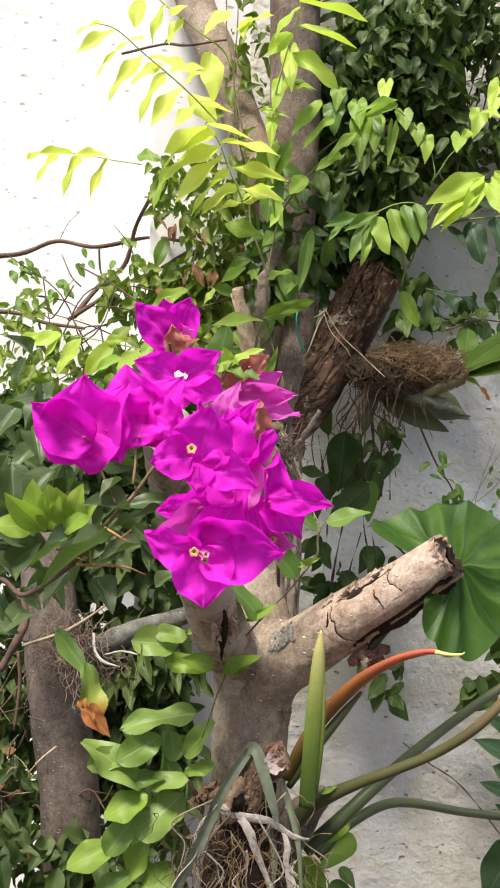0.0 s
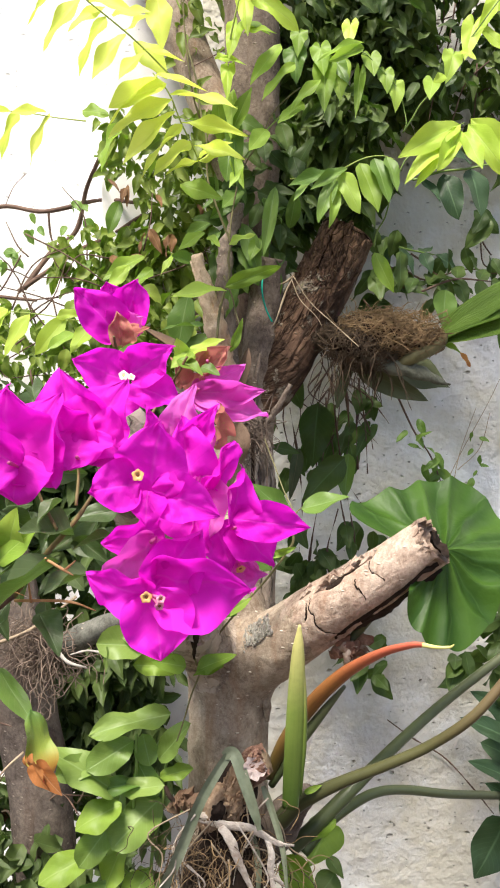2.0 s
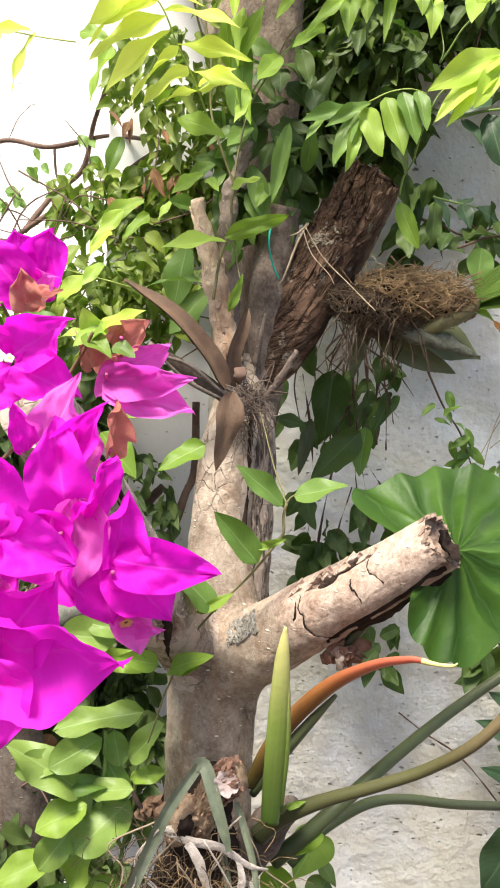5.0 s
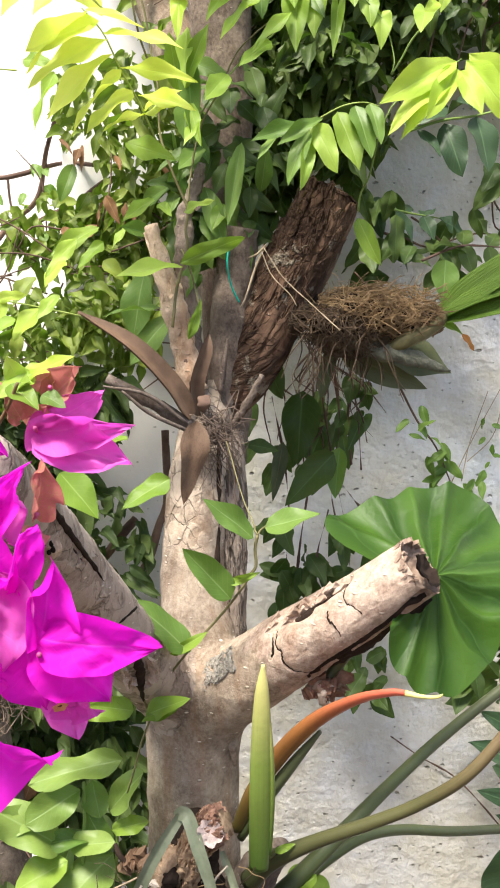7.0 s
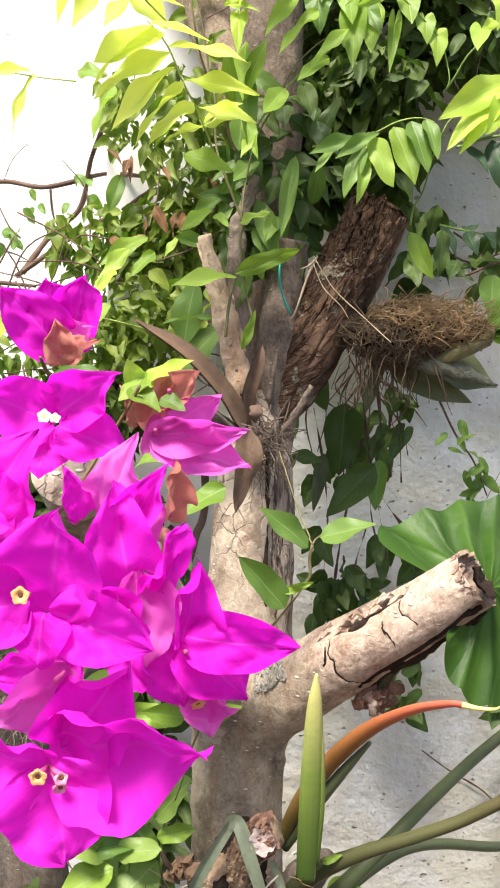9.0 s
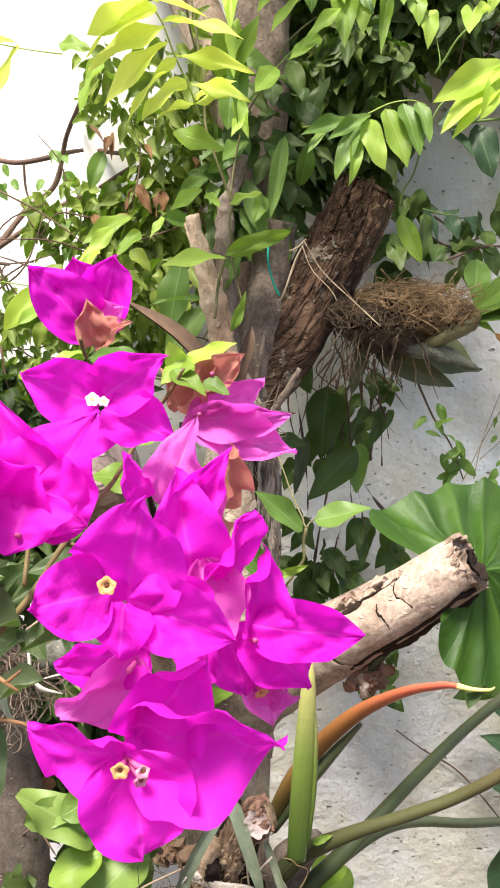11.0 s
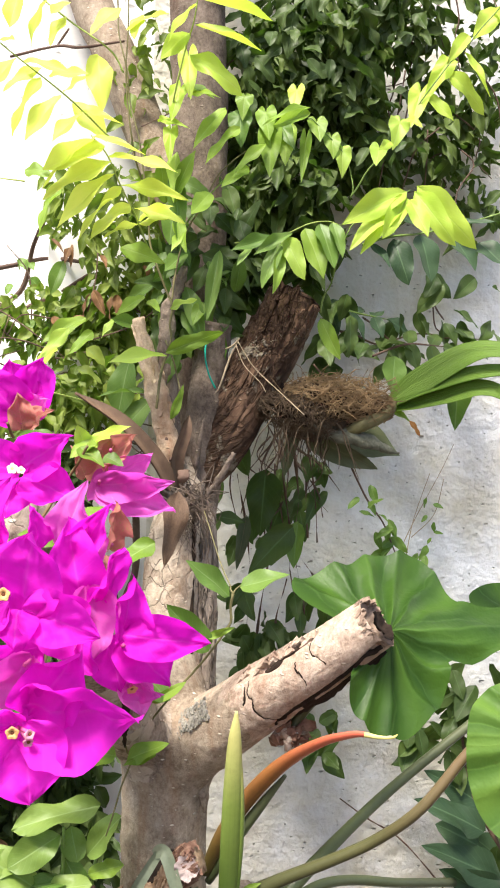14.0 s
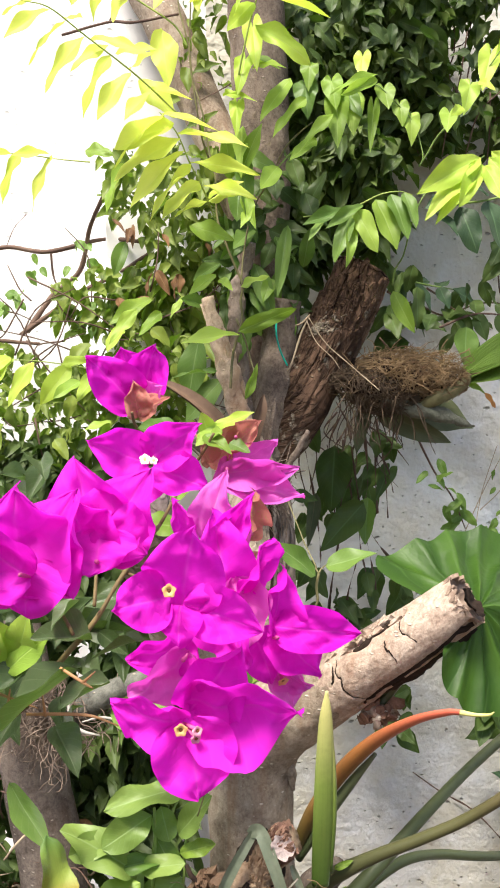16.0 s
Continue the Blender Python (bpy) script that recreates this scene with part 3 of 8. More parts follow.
def heart_shape(droop, fold, wave, seed, rings=4, n=30):
    """A cordate blade: its stalk ends in the notch at 0, its tip lies at x = 1."""
    turns, reach = (0, 12, 28, 50, 75, 100, 125, 150, 170, 180), (1.0, 0.80, 0.62, 0.53, 0.49, 0.46, 0.41, 0.32, 0.17, 0.05)
    verts, uvs, faces = [(0.0, 0.0, 0.0)], [(0.0, 0.5)], []
    for i in range(1, rings + 1):
        for k in range(n):
            a = 360.0 * k / n - 180.0
            r = float(np.interp(abs(a), turns, reach)) * i / rings
            x, y = r * math.cos(radians(a)), r * math.sin(radians(a))
            z = -droop * x * abs(x) + fold * abs(y) + wave * math.sin(a * 0.09 + seed) * (i / rings) ** 2 + 0.5 * wave * noise.noise(Vector((x * 3, y * 3, seed * 4.1)))
            verts.append((x, y, z))
            uvs.append((max(0.0, x), 0.5 + y))
    for k in range(n):
        faces.append((0, 1 + k, 1 + (k + 1) % n))
        for i in range(rings - 1):
            a, b = 1 + i * n, 1 + (i + 1) * n
            faces.append((a + k, b + k, b + (k + 1) % n, a + (k + 1) % n))
    return verts, faces, uvs


SHAPES["heart"] = [heart_shape(0.06 + 0.05 * k, 0.22 - 0.05 * k, 0.03 + 0.008 * k, k + 1) for k in range(5)]


def bract_shape(seed):
    """A papery bract: cupped, puckered between its veins, its rim ruffled."""
    dice = random.Random(seed)
    cup, back, ruffle, lean = dice.uniform(0.10, 0.34), dice.uniform(-0.18, 0.30), dice.uniform(0.09, 0.18), dice.uniform(-0.14, 0.14)
    n, m = 18, 7
    verts, uvs = [], []
    for i in range(n + 1):
        u = i / n
        w = max(0.006, outline("bract", u)) * 0.5
        for j in range(-m, m + 1):
            v = j / m
            z = cup * v * v * w * 2.2 - back * u ** 2.4 - 0.06 * (1 - abs(v)) * w
            z += ruffle * abs(v) ** 2 * (math.sin(u * 8.5 + seed * 1.7 + (2.2 if v > 0 else 0)) + 0.5 * math.sin(u * 17 + seed)) * (0.3 + u)
            z += 0.14 * noise.noise(Vector((u * 3.3, v * 2.0, seed * 3.7))) + 0.05 * noise.noise(Vector((u * 7, v * 4, seed))) + 0.012 * math.cos((u - 0.5 * abs(v)) * 26)
            verts.append((u + 0.03 * noise.noise(Vector((u * 5, v * 3, seed))), w * v + lean * u * u, z))
            uvs.append((u, 0.5 + 0.5 * v))
    k = 2 * m + 1
    return verts, [(i * k + j, (i + 1) * k + j, (i + 1) * k + j + 1, i * k + j + 1) for i in range(n) for j in range(2 * m)], uvs


SHAPES["bract"] = [bract_shape(k) for k in range(9)]
LEAF_MESH = {}


def leaf_pose(base, tip, width, roll, face):
    x = Vector(tip) - Vector(base)
    long = max(x.length, 1e-4)
    x = x / long
    z = Vector(face)
    z = z - x * z.dot(x)
    if z.length < 0.05:
        z = Vector((0.3, -0.5, 0.8))
        z = z - x * z.dot(x)
    z.normalize()
    z = Matrix.Rotation(radians(roll), 3, x) @ z
    y = z.cross(x)
    m = Matrix((x * long, y * width, z * long)).transposed().to_4x4()
    m.translation = Vector(base)
    return m


def leaf(parent, sort, base, tip, width, material, roll=0.0, face=(0.0, -0.75, 0.6), name="leaf", label="", shape=None):
    """One blade from base to tip, a part of parent; alike blades share a mesh."""
    k = rnd.randrange(len(SHAPES[sort])) if shape is None else shape
    key = (sort, k, material.name)
    if key not in LEAF_MESH:
        LEAF_MESH[key] = mesh_of(sort + "_blade", *SHAPES[sort][k][:2], material, SHAPES[sort][k][2])
    ob = new(name, LEAF_MESH[key])
    m = leaf_pose(base, tip, width, roll, face)
    under(ob, parent)
    ob.matrix_basis = m
    PLACED[ob.name] = m
    if label:
        tagged(ob, label)
    return ob


def mix3(a, b, t):
    return tuple(a[i] * (1 - t) + b[i] * t for i in range(3))


def compound(plant, rachis, pairs, long, wide, material, droop=(0.0, 0.0, -1.0), spread=1.0, radius=0.0013, sort="lance", end=True, first=0.15, one_side=0, stem_material=None, face=(0.0, -0.7, 0.65), lift=0.35, ways=None):
    """A feathered leaf: a stalk along rachis with leaflets in pairs that droop."""
    part("rachis", tube(rachis, [radius * 1.3] * (len(rachis) - 1) + [radius * 0.6], 6, 5), stem_material or STEM, plant)
    path = smooth_path(rachis, 12)
    n = len(path) - 1
    for i in range(pairs):
        t = first + (1 - first) * (i + 0.5) / pairs
        at, ahead = path[int(t * n)], path[min(n, int(t * n) + 2)] - path[max(0, int(t * n) - 2)]
        ahead = Vector(ahead).normalized()
        flat = ahead.cross(Vector((0.0, -0.85, 0.5))).normalized()
        for s in (-1, 1):
            if one_side and s != one_side:
                continue
            way = flat * s * spread + ahead * lift + Vector(droop) * (0.5 + 0.3 * rnd.random())
            if ways:
                way = Vector(ways[0 if s < 0 else 1])
            way = way.normalized() + Vector((rnd.uniform(-.12, .12), rnd.uniform(-.25, .1), rnd.uniform(-.12, .12)))
            size = long * rnd.uniform(0.82, 1.1) * (1.0 - 0.35 * abs(t - 0.55))
            leaf(plant, sort, at, Vector(at) + way.normalized() * size, wide * rnd.uniform(0.85, 1.1), material, rnd.uniform(-20, 20), face, "leaflet")
    if end:
        ahead = Vector(path[-1] - path[-4]).normalized() + Vector(droop) * 0.4
        leaf(plant, sort, path[-1], Vector(path[-1]) + ahead.normalized() * long, wide, material, 0, face, "leaflet")


def foliage(name, parent, clumps, sort, long, wide, material, seed, down=0.7, spread=0.8):
    """Many blades in one mesh of kind stuff. clumps: (centre, half sizes, count)."""
    dice = random.Random(seed)
    template = [leaf_shape(sort, 0.15, 0.15, 0.1, k, 7, 2) for k in range(3)]
    shapes_v, shapes_f, shapes_u, base = [], [], [], 0
    for centre, half, count in clumps:
        for _ in range(count):
            while True:
                o = [dice.uniform(-1, 1) for _ in range(3)]
                if sum(c * c for c in o) < 1:
                    break
            at = Vector([centre[i] + o[i] * half[i] for i in range(3)])
            way = Vector((dice.gauss(0, 0.6), dice.gauss(-0.25, 0.45), dice.gauss(-down, 0.45))).normalized()
            size = dice.uniform(0.5, 1.25)
            face = (dice.gauss(0, spread * 0.5), -0.8 + dice.gauss(0, 0.3), 0.55 + dice.gauss(0, 0.4))
            m = np.array(leaf_pose(at, at + way * long * size, wide * size * dice.uniform(0.8, 1.15), dice.gauss(0, 25), face))
            v, f, u = template[dice.randrange(3)]
            v = np.array(v)
            shapes_v.append(v @ m[:3, :3].T + m[:3, 3])
            shapes_f.append(np.array(f) + base)
            shapes_u.append(np.array(u))
            base += len(v)
    ob = new(name, mesh_of(name, np.concatenate(shapes_v), np.concatenate(shapes_f), material, np.concatenate(shapes_u)))
    under(ob, parent)
    return tagged(ob, kind="stuff")


def scatter_leaves(plant, clumps, sort, long, wide, material, seed, down=0.7):
    """Single blades that can be told apart, as parts of plant."""
    dice = random.Random(seed)
    for centre, half, count in clumps:
        for _ in range(count):
            at = Vector([centre[i] + dice.uniform(-1, 1) * half[i] for i in range(3)])
            way = Vector((dice.gauss(0, 0.6), dice.gauss(-0.3, 0.4), dice.gauss(-down, 0.45))).normalized()
            size = dice.uniform(0.7, 1.15)
            leaf(plant, sort, at, at + way * long * size, wide * size, material, dice.gauss(0, 20), (dice.gauss(0, 0.3), -0.8, 0.6), shape=dice.randrange(5))


def stems(name, plant, lines, radius, material=None, wobble=0.01, seed=1):
    """Each line of points is a stem of its own, a part of plant."""
    dice = random.Random(seed)
    for line in lines:
        pts = [Vector(line[0])]
        for p in line[1:]:
            mid = (pts[-1] + Vector(p)) / 2 + Vector([dice.uniform(-wobble, wobble) for _ in range(3)])
            pts += [mid, Vector(p)]
        part(name, tube(pts, [radius * (1 - 0.5 * i / len(pts)) for i in range(len(pts))], 3, 6), material or TWIG, plant)


# ---- setting: walls and ground ----
def rough_wall(name, x0, x1, z0, z1, y, thick, material, label, step=0.008, bump=0.0016):
    """A wall with a hand-thrown plaster face towards the garden."""
    nx, nz = int((x1 - x0) / step), int((z1 - z0) / step)
    verts, faces = [], []
    for i in range(nx + 1):
        for k in range(nz + 1):
            x, z = x0 + (x1 - x0) * i / nx, z0 + (z1 - z0) * k / nz
            q = noise.noise(Vector((x * 22, z * 26, y))) + 0.6 * noise.noise(Vector((x * 60, z * 66, 3 + y)))
            edge = i in (0, nx) or k in (0, nz)
            verts.append((x, y if edge else y - bump * q, z))
    w = nz + 1
    faces = [(i * w + k, (i + 1) * w + k, (i + 1) * w + k + 1, i * w + k + 1) for i in range(nx) for k in range(nz)]
    b = len(verts)
    verts += [(x0, y + thick, z0), (x1, y + thick, z0), (x1, y + thick, z1), (x0, y + thick, z1)]
    c = (0, nx * w, nx * w + nz, nz)
    faces += [(b + 3, b + 2, b + 1, b), (c[0], b, b + 1, c[1]), (c[1], b + 1, b + 2, c[2]), (c[2], b + 2, b + 3, c[3]), (c[3], b + 3, b, c[0])]
    ob = new(name, mesh_of(name, verts, faces, material, None, True))
    return tagged(ob, label, "wall", kind="structure")


def box(x0, x1, y0, y1, z0, z1):
    v = [(x, y, z) for x in (x0, x1) for y in (y0, y1) for z in (z0, z1)]
    f = [(0, 1, 3, 2), (4, 6, 7, 5), (0, 4, 5, 1), (2, 3, 7, 6), (0, 2, 6, 4), (1, 5, 7, 3)]
    return v, f, [(0, 0)] * 8


# this end of the wall takes the paler stucco to look sunlit
rough_wall("wall_north_corner", -0.165, -0.02, 0.0, 2.8, 1.335, 0.3, STUCCO_SUNLIT, "smoother plaster at the garden wall's corner, sunlight put into its pale colour", 0.006, 0.0006)
rough_wall("wall_north", -0.02, 0.524, 0.0, 2.8, 1.335, 0.3, STUCCO, "white rough stucco garden wall with pits and stains", 0.006, 0.0016)
rough_wall("wall_north_left", -1.2, -0.215, 0.0, 2.8, 1.50, 0.135, STUCCO_SUNLIT, "bright white pitted stucco garden wall")
strip = new("trim_left", mesh_of("trim_left", *box(-0.215, -0.165, 1.478, 1.635, 0.0, 2.8)[:2], SMOOTH_WALL, None, False))
tagged(strip, "smooth white plaster strip between two wall faces", "trim", kind="structure")
pier = new("wall_pier", mesh_of("wall_pier", *box(0.524, 3.5, 1.329, 1.635, 0.0, 2.8)[:2], SMOOTH_WALL, None, False))
tagged(pier, "smooth white plaster pier beside rough stucco", "wall", kind="structure")


far_wall = new("wall_north_far", mesh_of("wall_north_far", *box(-3.5, -1.2, 1.50, 1.635, 0.0, 2.8)[:2], SMOOTH_WALL, None, False))
tagged(far_wall, "smooth white garden wall further along", "wall", kind="structure")


def ground_sheet():
    verts, faces, n = [], [], 60
    for i in range(n + 1):
        for k in range(n + 1):
            x, y = ((i / n) * 2 - 1), ((k / n) * 2 - 1)
            x, y = math.copysign(abs(x) ** 2.5, x) * 40, math.copysign(abs(y) ** 2.5, y) * 40
            verts.append((x, y, 0.03 * noise.noise(Vector((x * 3, y * 3, 0)))))
    faces = [(i * (n + 1) + k, (i + 1) * (n + 1) + k, (i + 1) * (n + 1) + k + 1, i * (n + 1) + k + 1) for i in range(n) for k in range(n)]
    return verts, faces


ground = new("ground", mesh_of("ground", *ground_sheet(), SOIL))
tagged(ground, "dark garden soil under the plants", "ground", kind="structure")

# ---- the main tree ----
tree = thing("tree", (0.02, 0.98, 0.0), "grey-brown garden tree with a sawn-off pale stub and rooted orchids", "tree")
TRUNK_LINE = [(0.02, 0.98, -0.05), (0.02, 0.97, 0.5), (0.0146, 0.97, 0.9175), (0.0157, 0.97, 1.0046), (0.0188, 0.98, 1.069), (0.0198, 0.99, 1.0997)], [0.055, 0.046, 0.0445, 0.0435, 0.039, 0.033]
UPPER_LINE = [(0.0187, 0.985, 1.0843), (0.0159, 1.0, 1.1366), (0.0176, 1.02, 1.2177), (0.0251, 1.05, 1.2825), (0.0317, 1.08, 1.3329)], [0.033, 0.032, 0.031, 0.028, 0.022]
LIMB_LINE = [(0.0114, 0.975, 1.0339), (-0.0258, 0.9, 1.1049), (-0.0477, 0.8, 1.1865), (-0.0641, 0.7, 1.2612), (-0.0681, 0.62, 1.3039), (-0.0693, 0.58, 1.3243)], [0.034, 0.030, 0.0265, 0.024, 0.0215, 0.02]
BASE_LINE = [(0.0112, 0.975, 1.0167), (0.0369, 0.952, 1.0506), (0.061, 0.935, 1.0737), (0.084, 0.92, 1.0947), (0.1109, 0.902, 1.1192)], [0.034, 0.038, 0.0355, 0.0335, 0.030]
for skin, (part_name, skin_material, words) in zip(blended([TRUNK_LINE, UPPER_LINE, LIMB_LINE, BASE_LINE], 0.007, 0.0028, 0.0016, 30.0), (("trunk", TRUNK, "grey-brown trunk with raised pale pores"), ("upper_stem", UPPER, "pale stem with peeling cracked bark"), ("limb", LIMB, "grey-brown limb reaching towards the garden"), ("stub_base", TRUNK, "grey-brown base of the stub"))):
    part(part_name, skin, skin_material, tree, words)
SIDE_BARK = bark_material("fissured_grey_bark", (0.09, 0.068, 0.056), (0.34, 0.275, 0.23), 0.8, 0.25, relief=0.006, furrow=0.6)
part("side_stem", tube([(0.0470, 0.985, 1.0318), (0.0505, 1.002, 1.1128), (0.0520, 1.018, 1.1853), (0.0530, 1.035, 1.2471), (0.0529, 1.05, 1.2929)], [0.017, 0.0165, 0.016, 0.0155, 0.012], 14, 40, 0.0018, 40.0, ridge=0.0022, ridge_freq=(120, 12)), SIDE_BARK, tree, "fissured dark grey stem fused to the trunk")
part("fissure", tube([(0.0372, 0.972, 1.10), (0.0385, 0.982, 1.15), (0.0390, 0.995, 1.20), (0.0405, 1.010, 1.25), (0.0415, 1.022, 1.285)], [0.0010, 0.0030, 0.0026, 0.0032, 0.0016], 10, 10, 0.0016, 90.0), ROT_SHADE, tree, "dark fissure between trunk and stem")
part("high_trunk", tube([(0.0503, 1.12, 1.2492), (0.0508, 1.13, 1.33), (0.0495, 1.14, 1.4109), (0.0396, 1.15, 1.5103), (0.047, 1.15, 1.6255), (0.0445, 1.15, 1.7089), (0.0413, 1.15, 1.7989), (0.0365, 1.15, 1.9023), (0.02, 1.16, 2.2), (0.0, 1.17, 2.7)], [0.018, 0.025, 0.027, 0.029, 0.031, 0.033, 0.034, 0.034, 0.033, 0.03], 8, 28, 0.0022, 25.0, ridge=0.0012, ridge_freq=(90, 25)), TRUNK_BROWN, tree, "brown-grey upper trunk")
part("limb_groove", tube([(-0.0471, 0.6223, 1.3019), (-0.0446, 0.6516, 1.2851), (-0.0419, 0.6861, 1.2639), (-0.0372, 0.7162, 1.2419), (-0.033, 0.7452, 1.2204)], [0.0014, 0.0022, 0.0020, 0.0015, 0.0006], 10, 8, 0.0010, 160.0), ROT_SHADE, tree, "dark split along the limb")
part("limb_groove", tube([(-0.0505, 0.6240, 1.2985), (-0.0480, 0.6530, 1.2815), (-0.0447, 0.6850, 1.2610), (-0.0400, 0.7130, 1.2400)], [0.0005, 0.0010, 0.0010, 0.0004], 10, 7, 0.0008, 160.0), ROT_SHADE, tree, "dark split along the limb")
part("limb_groove", tube([(-0.0287, 0.7833, 1.1784), (-0.0223, 0.7936, 1.1819), (-0.0189, 0.8119, 1.1815)], [0.0007, 0.0013, 0.0010], 8, 7, 0.0006, 160.0), ROT_SHADE, tree, "dark split across the limb")
part("slanted_limb", tube([(0.0364, 1.2, 1.607), (-0.0278, 1.26, 1.7766), (-0.0775, 1.28, 1.8962), (-0.1187, 1.3, 1.9955), (-0.25, 1.3, 2.4)], [0.028, 0.029, 0.029, 0.028, 0.025], 7, 22, 0.0015, 25.0), TRUNK, tree)


def broken_end(centre, way, radius, deep, seed, ragged=0.06):
    """A split, hollowed break across the end of a limb."""
    way = Vector(way).normalized()
    a = way.orthogonal().normalized()
    b = way.cross(a)
    verts, faces, uvs = [], [], []
    rings, sides = 7, 40
    for i in range(rings):
        r = radius * (1 - i / (rings - 0.6))
        for k in range(sides):
            ang = 2 * math.pi * k / sides
            jag = 0.0045 * noise.noise(Vector((math.cos(ang) * 3, math.sin(ang) * 3, seed))) + 0.002 * noise.noise(Vector((math.cos(ang) * 11, math.sin(ang) * 11, seed)))
            sink = deep * (1 - (r / radius) ** 2) if i else 0.0
            rr = r * (1 + ragged * noise.noise(Vector((math.cos(ang) * 2, math.sin(ang) * 2, seed + 5))))
            verts.append(Vector(centre) + (a * math.cos(ang) + b * math.sin(ang)) * rr + way * (jag * (r / radius) ** 2 - sink + 0.003 * noise.noise(Vector((math.cos(ang) * rr * 150, math.sin(ang) * rr * 150, seed)))))
            uvs.append((ang * 0.02, r))
    for i in range(rings - 1):
        for k in range(sides):
            faces.append((i * sides + k, i * sides + (k + 1) % sides, (i + 1) * sides + (k + 1) % sides, (i + 1) * sides + k))
    faces.append(tuple((rings - 1) * sides + k for k in range(sides)))
    return verts, faces, uvs


def on_limb(a, b, radius, along, turn, out=0.0):
    """A place on a limb's skin: share along it and degrees round it, 0 being towards the garden, 90 up."""
    a, b = Vector(a), Vector(b)
    way = (b - a).normalized()
    front = Vector((0, -1, 0)) - way * way.dot(Vector((0, -1, 0)))
    front.normalize()
    up = front.cross(way)
    if up.z < 0:
        up = -up
    return a + (b - a) * along + (front * math.cos(radians(turn)) + up * math.sin(radians(turn))) * (radius + out)


STUB_A, STUB_B = (0.061, 0.935, 1.0747), (0.2062, 0.845, 1.2033)
# the last path blackens the stub's shaded lower edge
CRACKS = (([(0.38, 56), (0.379, 49), (0.353, 34), (0.366, 23), (0.351, 14), (0.344, 0), (0.354, -11), (0.388, -33), (0.40, -42)], 0.0010), ([(0.637, 36), (0.621, 25), (0.634, 15), (0.626, -4)], 0.0009), ([(0.755, 68), (0.719, 36), (0.735, 25), (0.755, 6)], 0.0008), ([(0.352, 48), (0.326, 30), (0.303, 24)], 0.0016), ([(0.48, 62), (0.505, 58), (0.546, 60), (0.571, 68), (0.639, 67), (0.684, 70), (0.74, 73)], 0.0058), ([(0.34, -46), (0.45, -44), (0.65, -42), (0.85, -40), (0.98, -34)], 0.0050))


def carved(shape, steps=9):
    """The limb's skin pressed in along the cracks."""
    verts = np.array([tuple(v) for v in shape[0]])
    axis_a, axis = np.array(STUB_A), np.array(STUB_B) - np.array(STUB_A)
    foot = axis_a + ((verts - axis_a) @ axis / (axis @ axis))[:, None] * axis
    inward = foot - verts
    reach = np.linalg.norm(inward, axis=1)
    inward /= reach[:, None] + 1e-9
    for line, wide in CRACKS:
        pts = [on_limb(STUB_A, STUB_B, 0.0352 - 0.0084 * s, s, d) for s, d in line]
        path = smooth_path(pts, steps)
        gap = np.min(np.linalg.norm(verts[:, None, :] - path[None, :, :], axis=2), axis=1)
        verts = verts + inward * (np.clip(1.3 - gap / (wide + 0.0008), 0, 1) * (0.0016 + wide * 0.9))[:, None]
    return [tuple(v) for v in verts], shape[1], shape[2]


STUB_SKIN = carved(tube([(0.084, 0.92, 1.0952), (0.0989, 0.911, 1.1083), (0.1272, 0.89, 1.1348), (0.1716, 0.862, 1.1728), (0.2062, 0.845, 1.2033)], [0.0325, 0.0332, 0.0302, 0.0266, 0.0244], 44, 150, 0.0012, 34.0, ridge=0.0004, ridge_freq=(120, 60), seed=3.0, caps=False))
stub = part("stub", STUB_SKIN, PALE, tree, "pale dead stub with cracked bark")


stub_way = Vector((0.2062, 0.845, 1.2033)) - Vector((0.1272, 0.89, 1.1348))
stub_end = Vector((0.2062, 0.845, 1.2033))
part("broken_end", broken_end(stub_end - stub_way.normalized() * 0.001, stub_way, 0.0252, 0.012, 2.0), CUT_WOOD, stub, "splintered weathered break")
part("hollow", broken_end(stub_end + stub_way.normalized() * 0.0022 + Vector((0.004, -0.002, -0.004)), stub_way, 0.0150, 0.004, 7.0), ROT_SHADE, stub, "dark rotten heart")


skin_points = np.array(STUB_SKIN[0])
for crack_line, wide in CRACKS:
    route = smooth_path([on_limb(STUB_A, STUB_B, 0.0352 - 0.0084 * s, s, d) for s, d in crack_line], 5)
    route = [Vector(skin_points[np.argmin(np.linalg.norm(skin_points - p, axis=1))]) for p in route]
    route = [p for n, p in enumerate(route) if n == 0 or (p - route[n - 1]).length > 0.0006]
    part("bark_crack", tube(route, [wide * (0.35 + 0.55 * math.sin(math.pi * (n + 0.5) / len(route))) for n in range(len(route))], 2, 8, 0.0005, 260.0), ROT_SHADE, stub, "black crack in the bark")
# black tube stands for rot and for the shade below the stub
part("rotten_underside", tube([(0.1015, 0.912, 1.0945), (0.1381, 0.897, 1.1205), (0.1780, 0.873, 1.1560), (0.2080, 0.856, 1.1850)], [0.006, 0.0180, 0.0190, 0.0172], 10, 30, 0.003, 60.0, ridge=0.003, ridge_freq=(120, 30)), ROT_SHADE, stub, "rotten underside with its shade put in as black")


LICHEN = plain_material("grey_lichen_crust", (0.17, 0.155, 0.135), (0.54, 0.505, 0.45), 0.95, 260.0, 0.003, 0.05)
part("lichen_crust", shards([(0.0433, 0.95, 1.0552), (0.061, 0.935, 1.0737), (0.084, 0.92, 1.0947)], [0.0375, 0.0355, 0.0335], 190, 0.0055, 0.0024, 4, (38, 76), (0.05, 0.9), 0.8), LICHEN, stub, "grey lichen crust", smooth=False, kind="stuff")
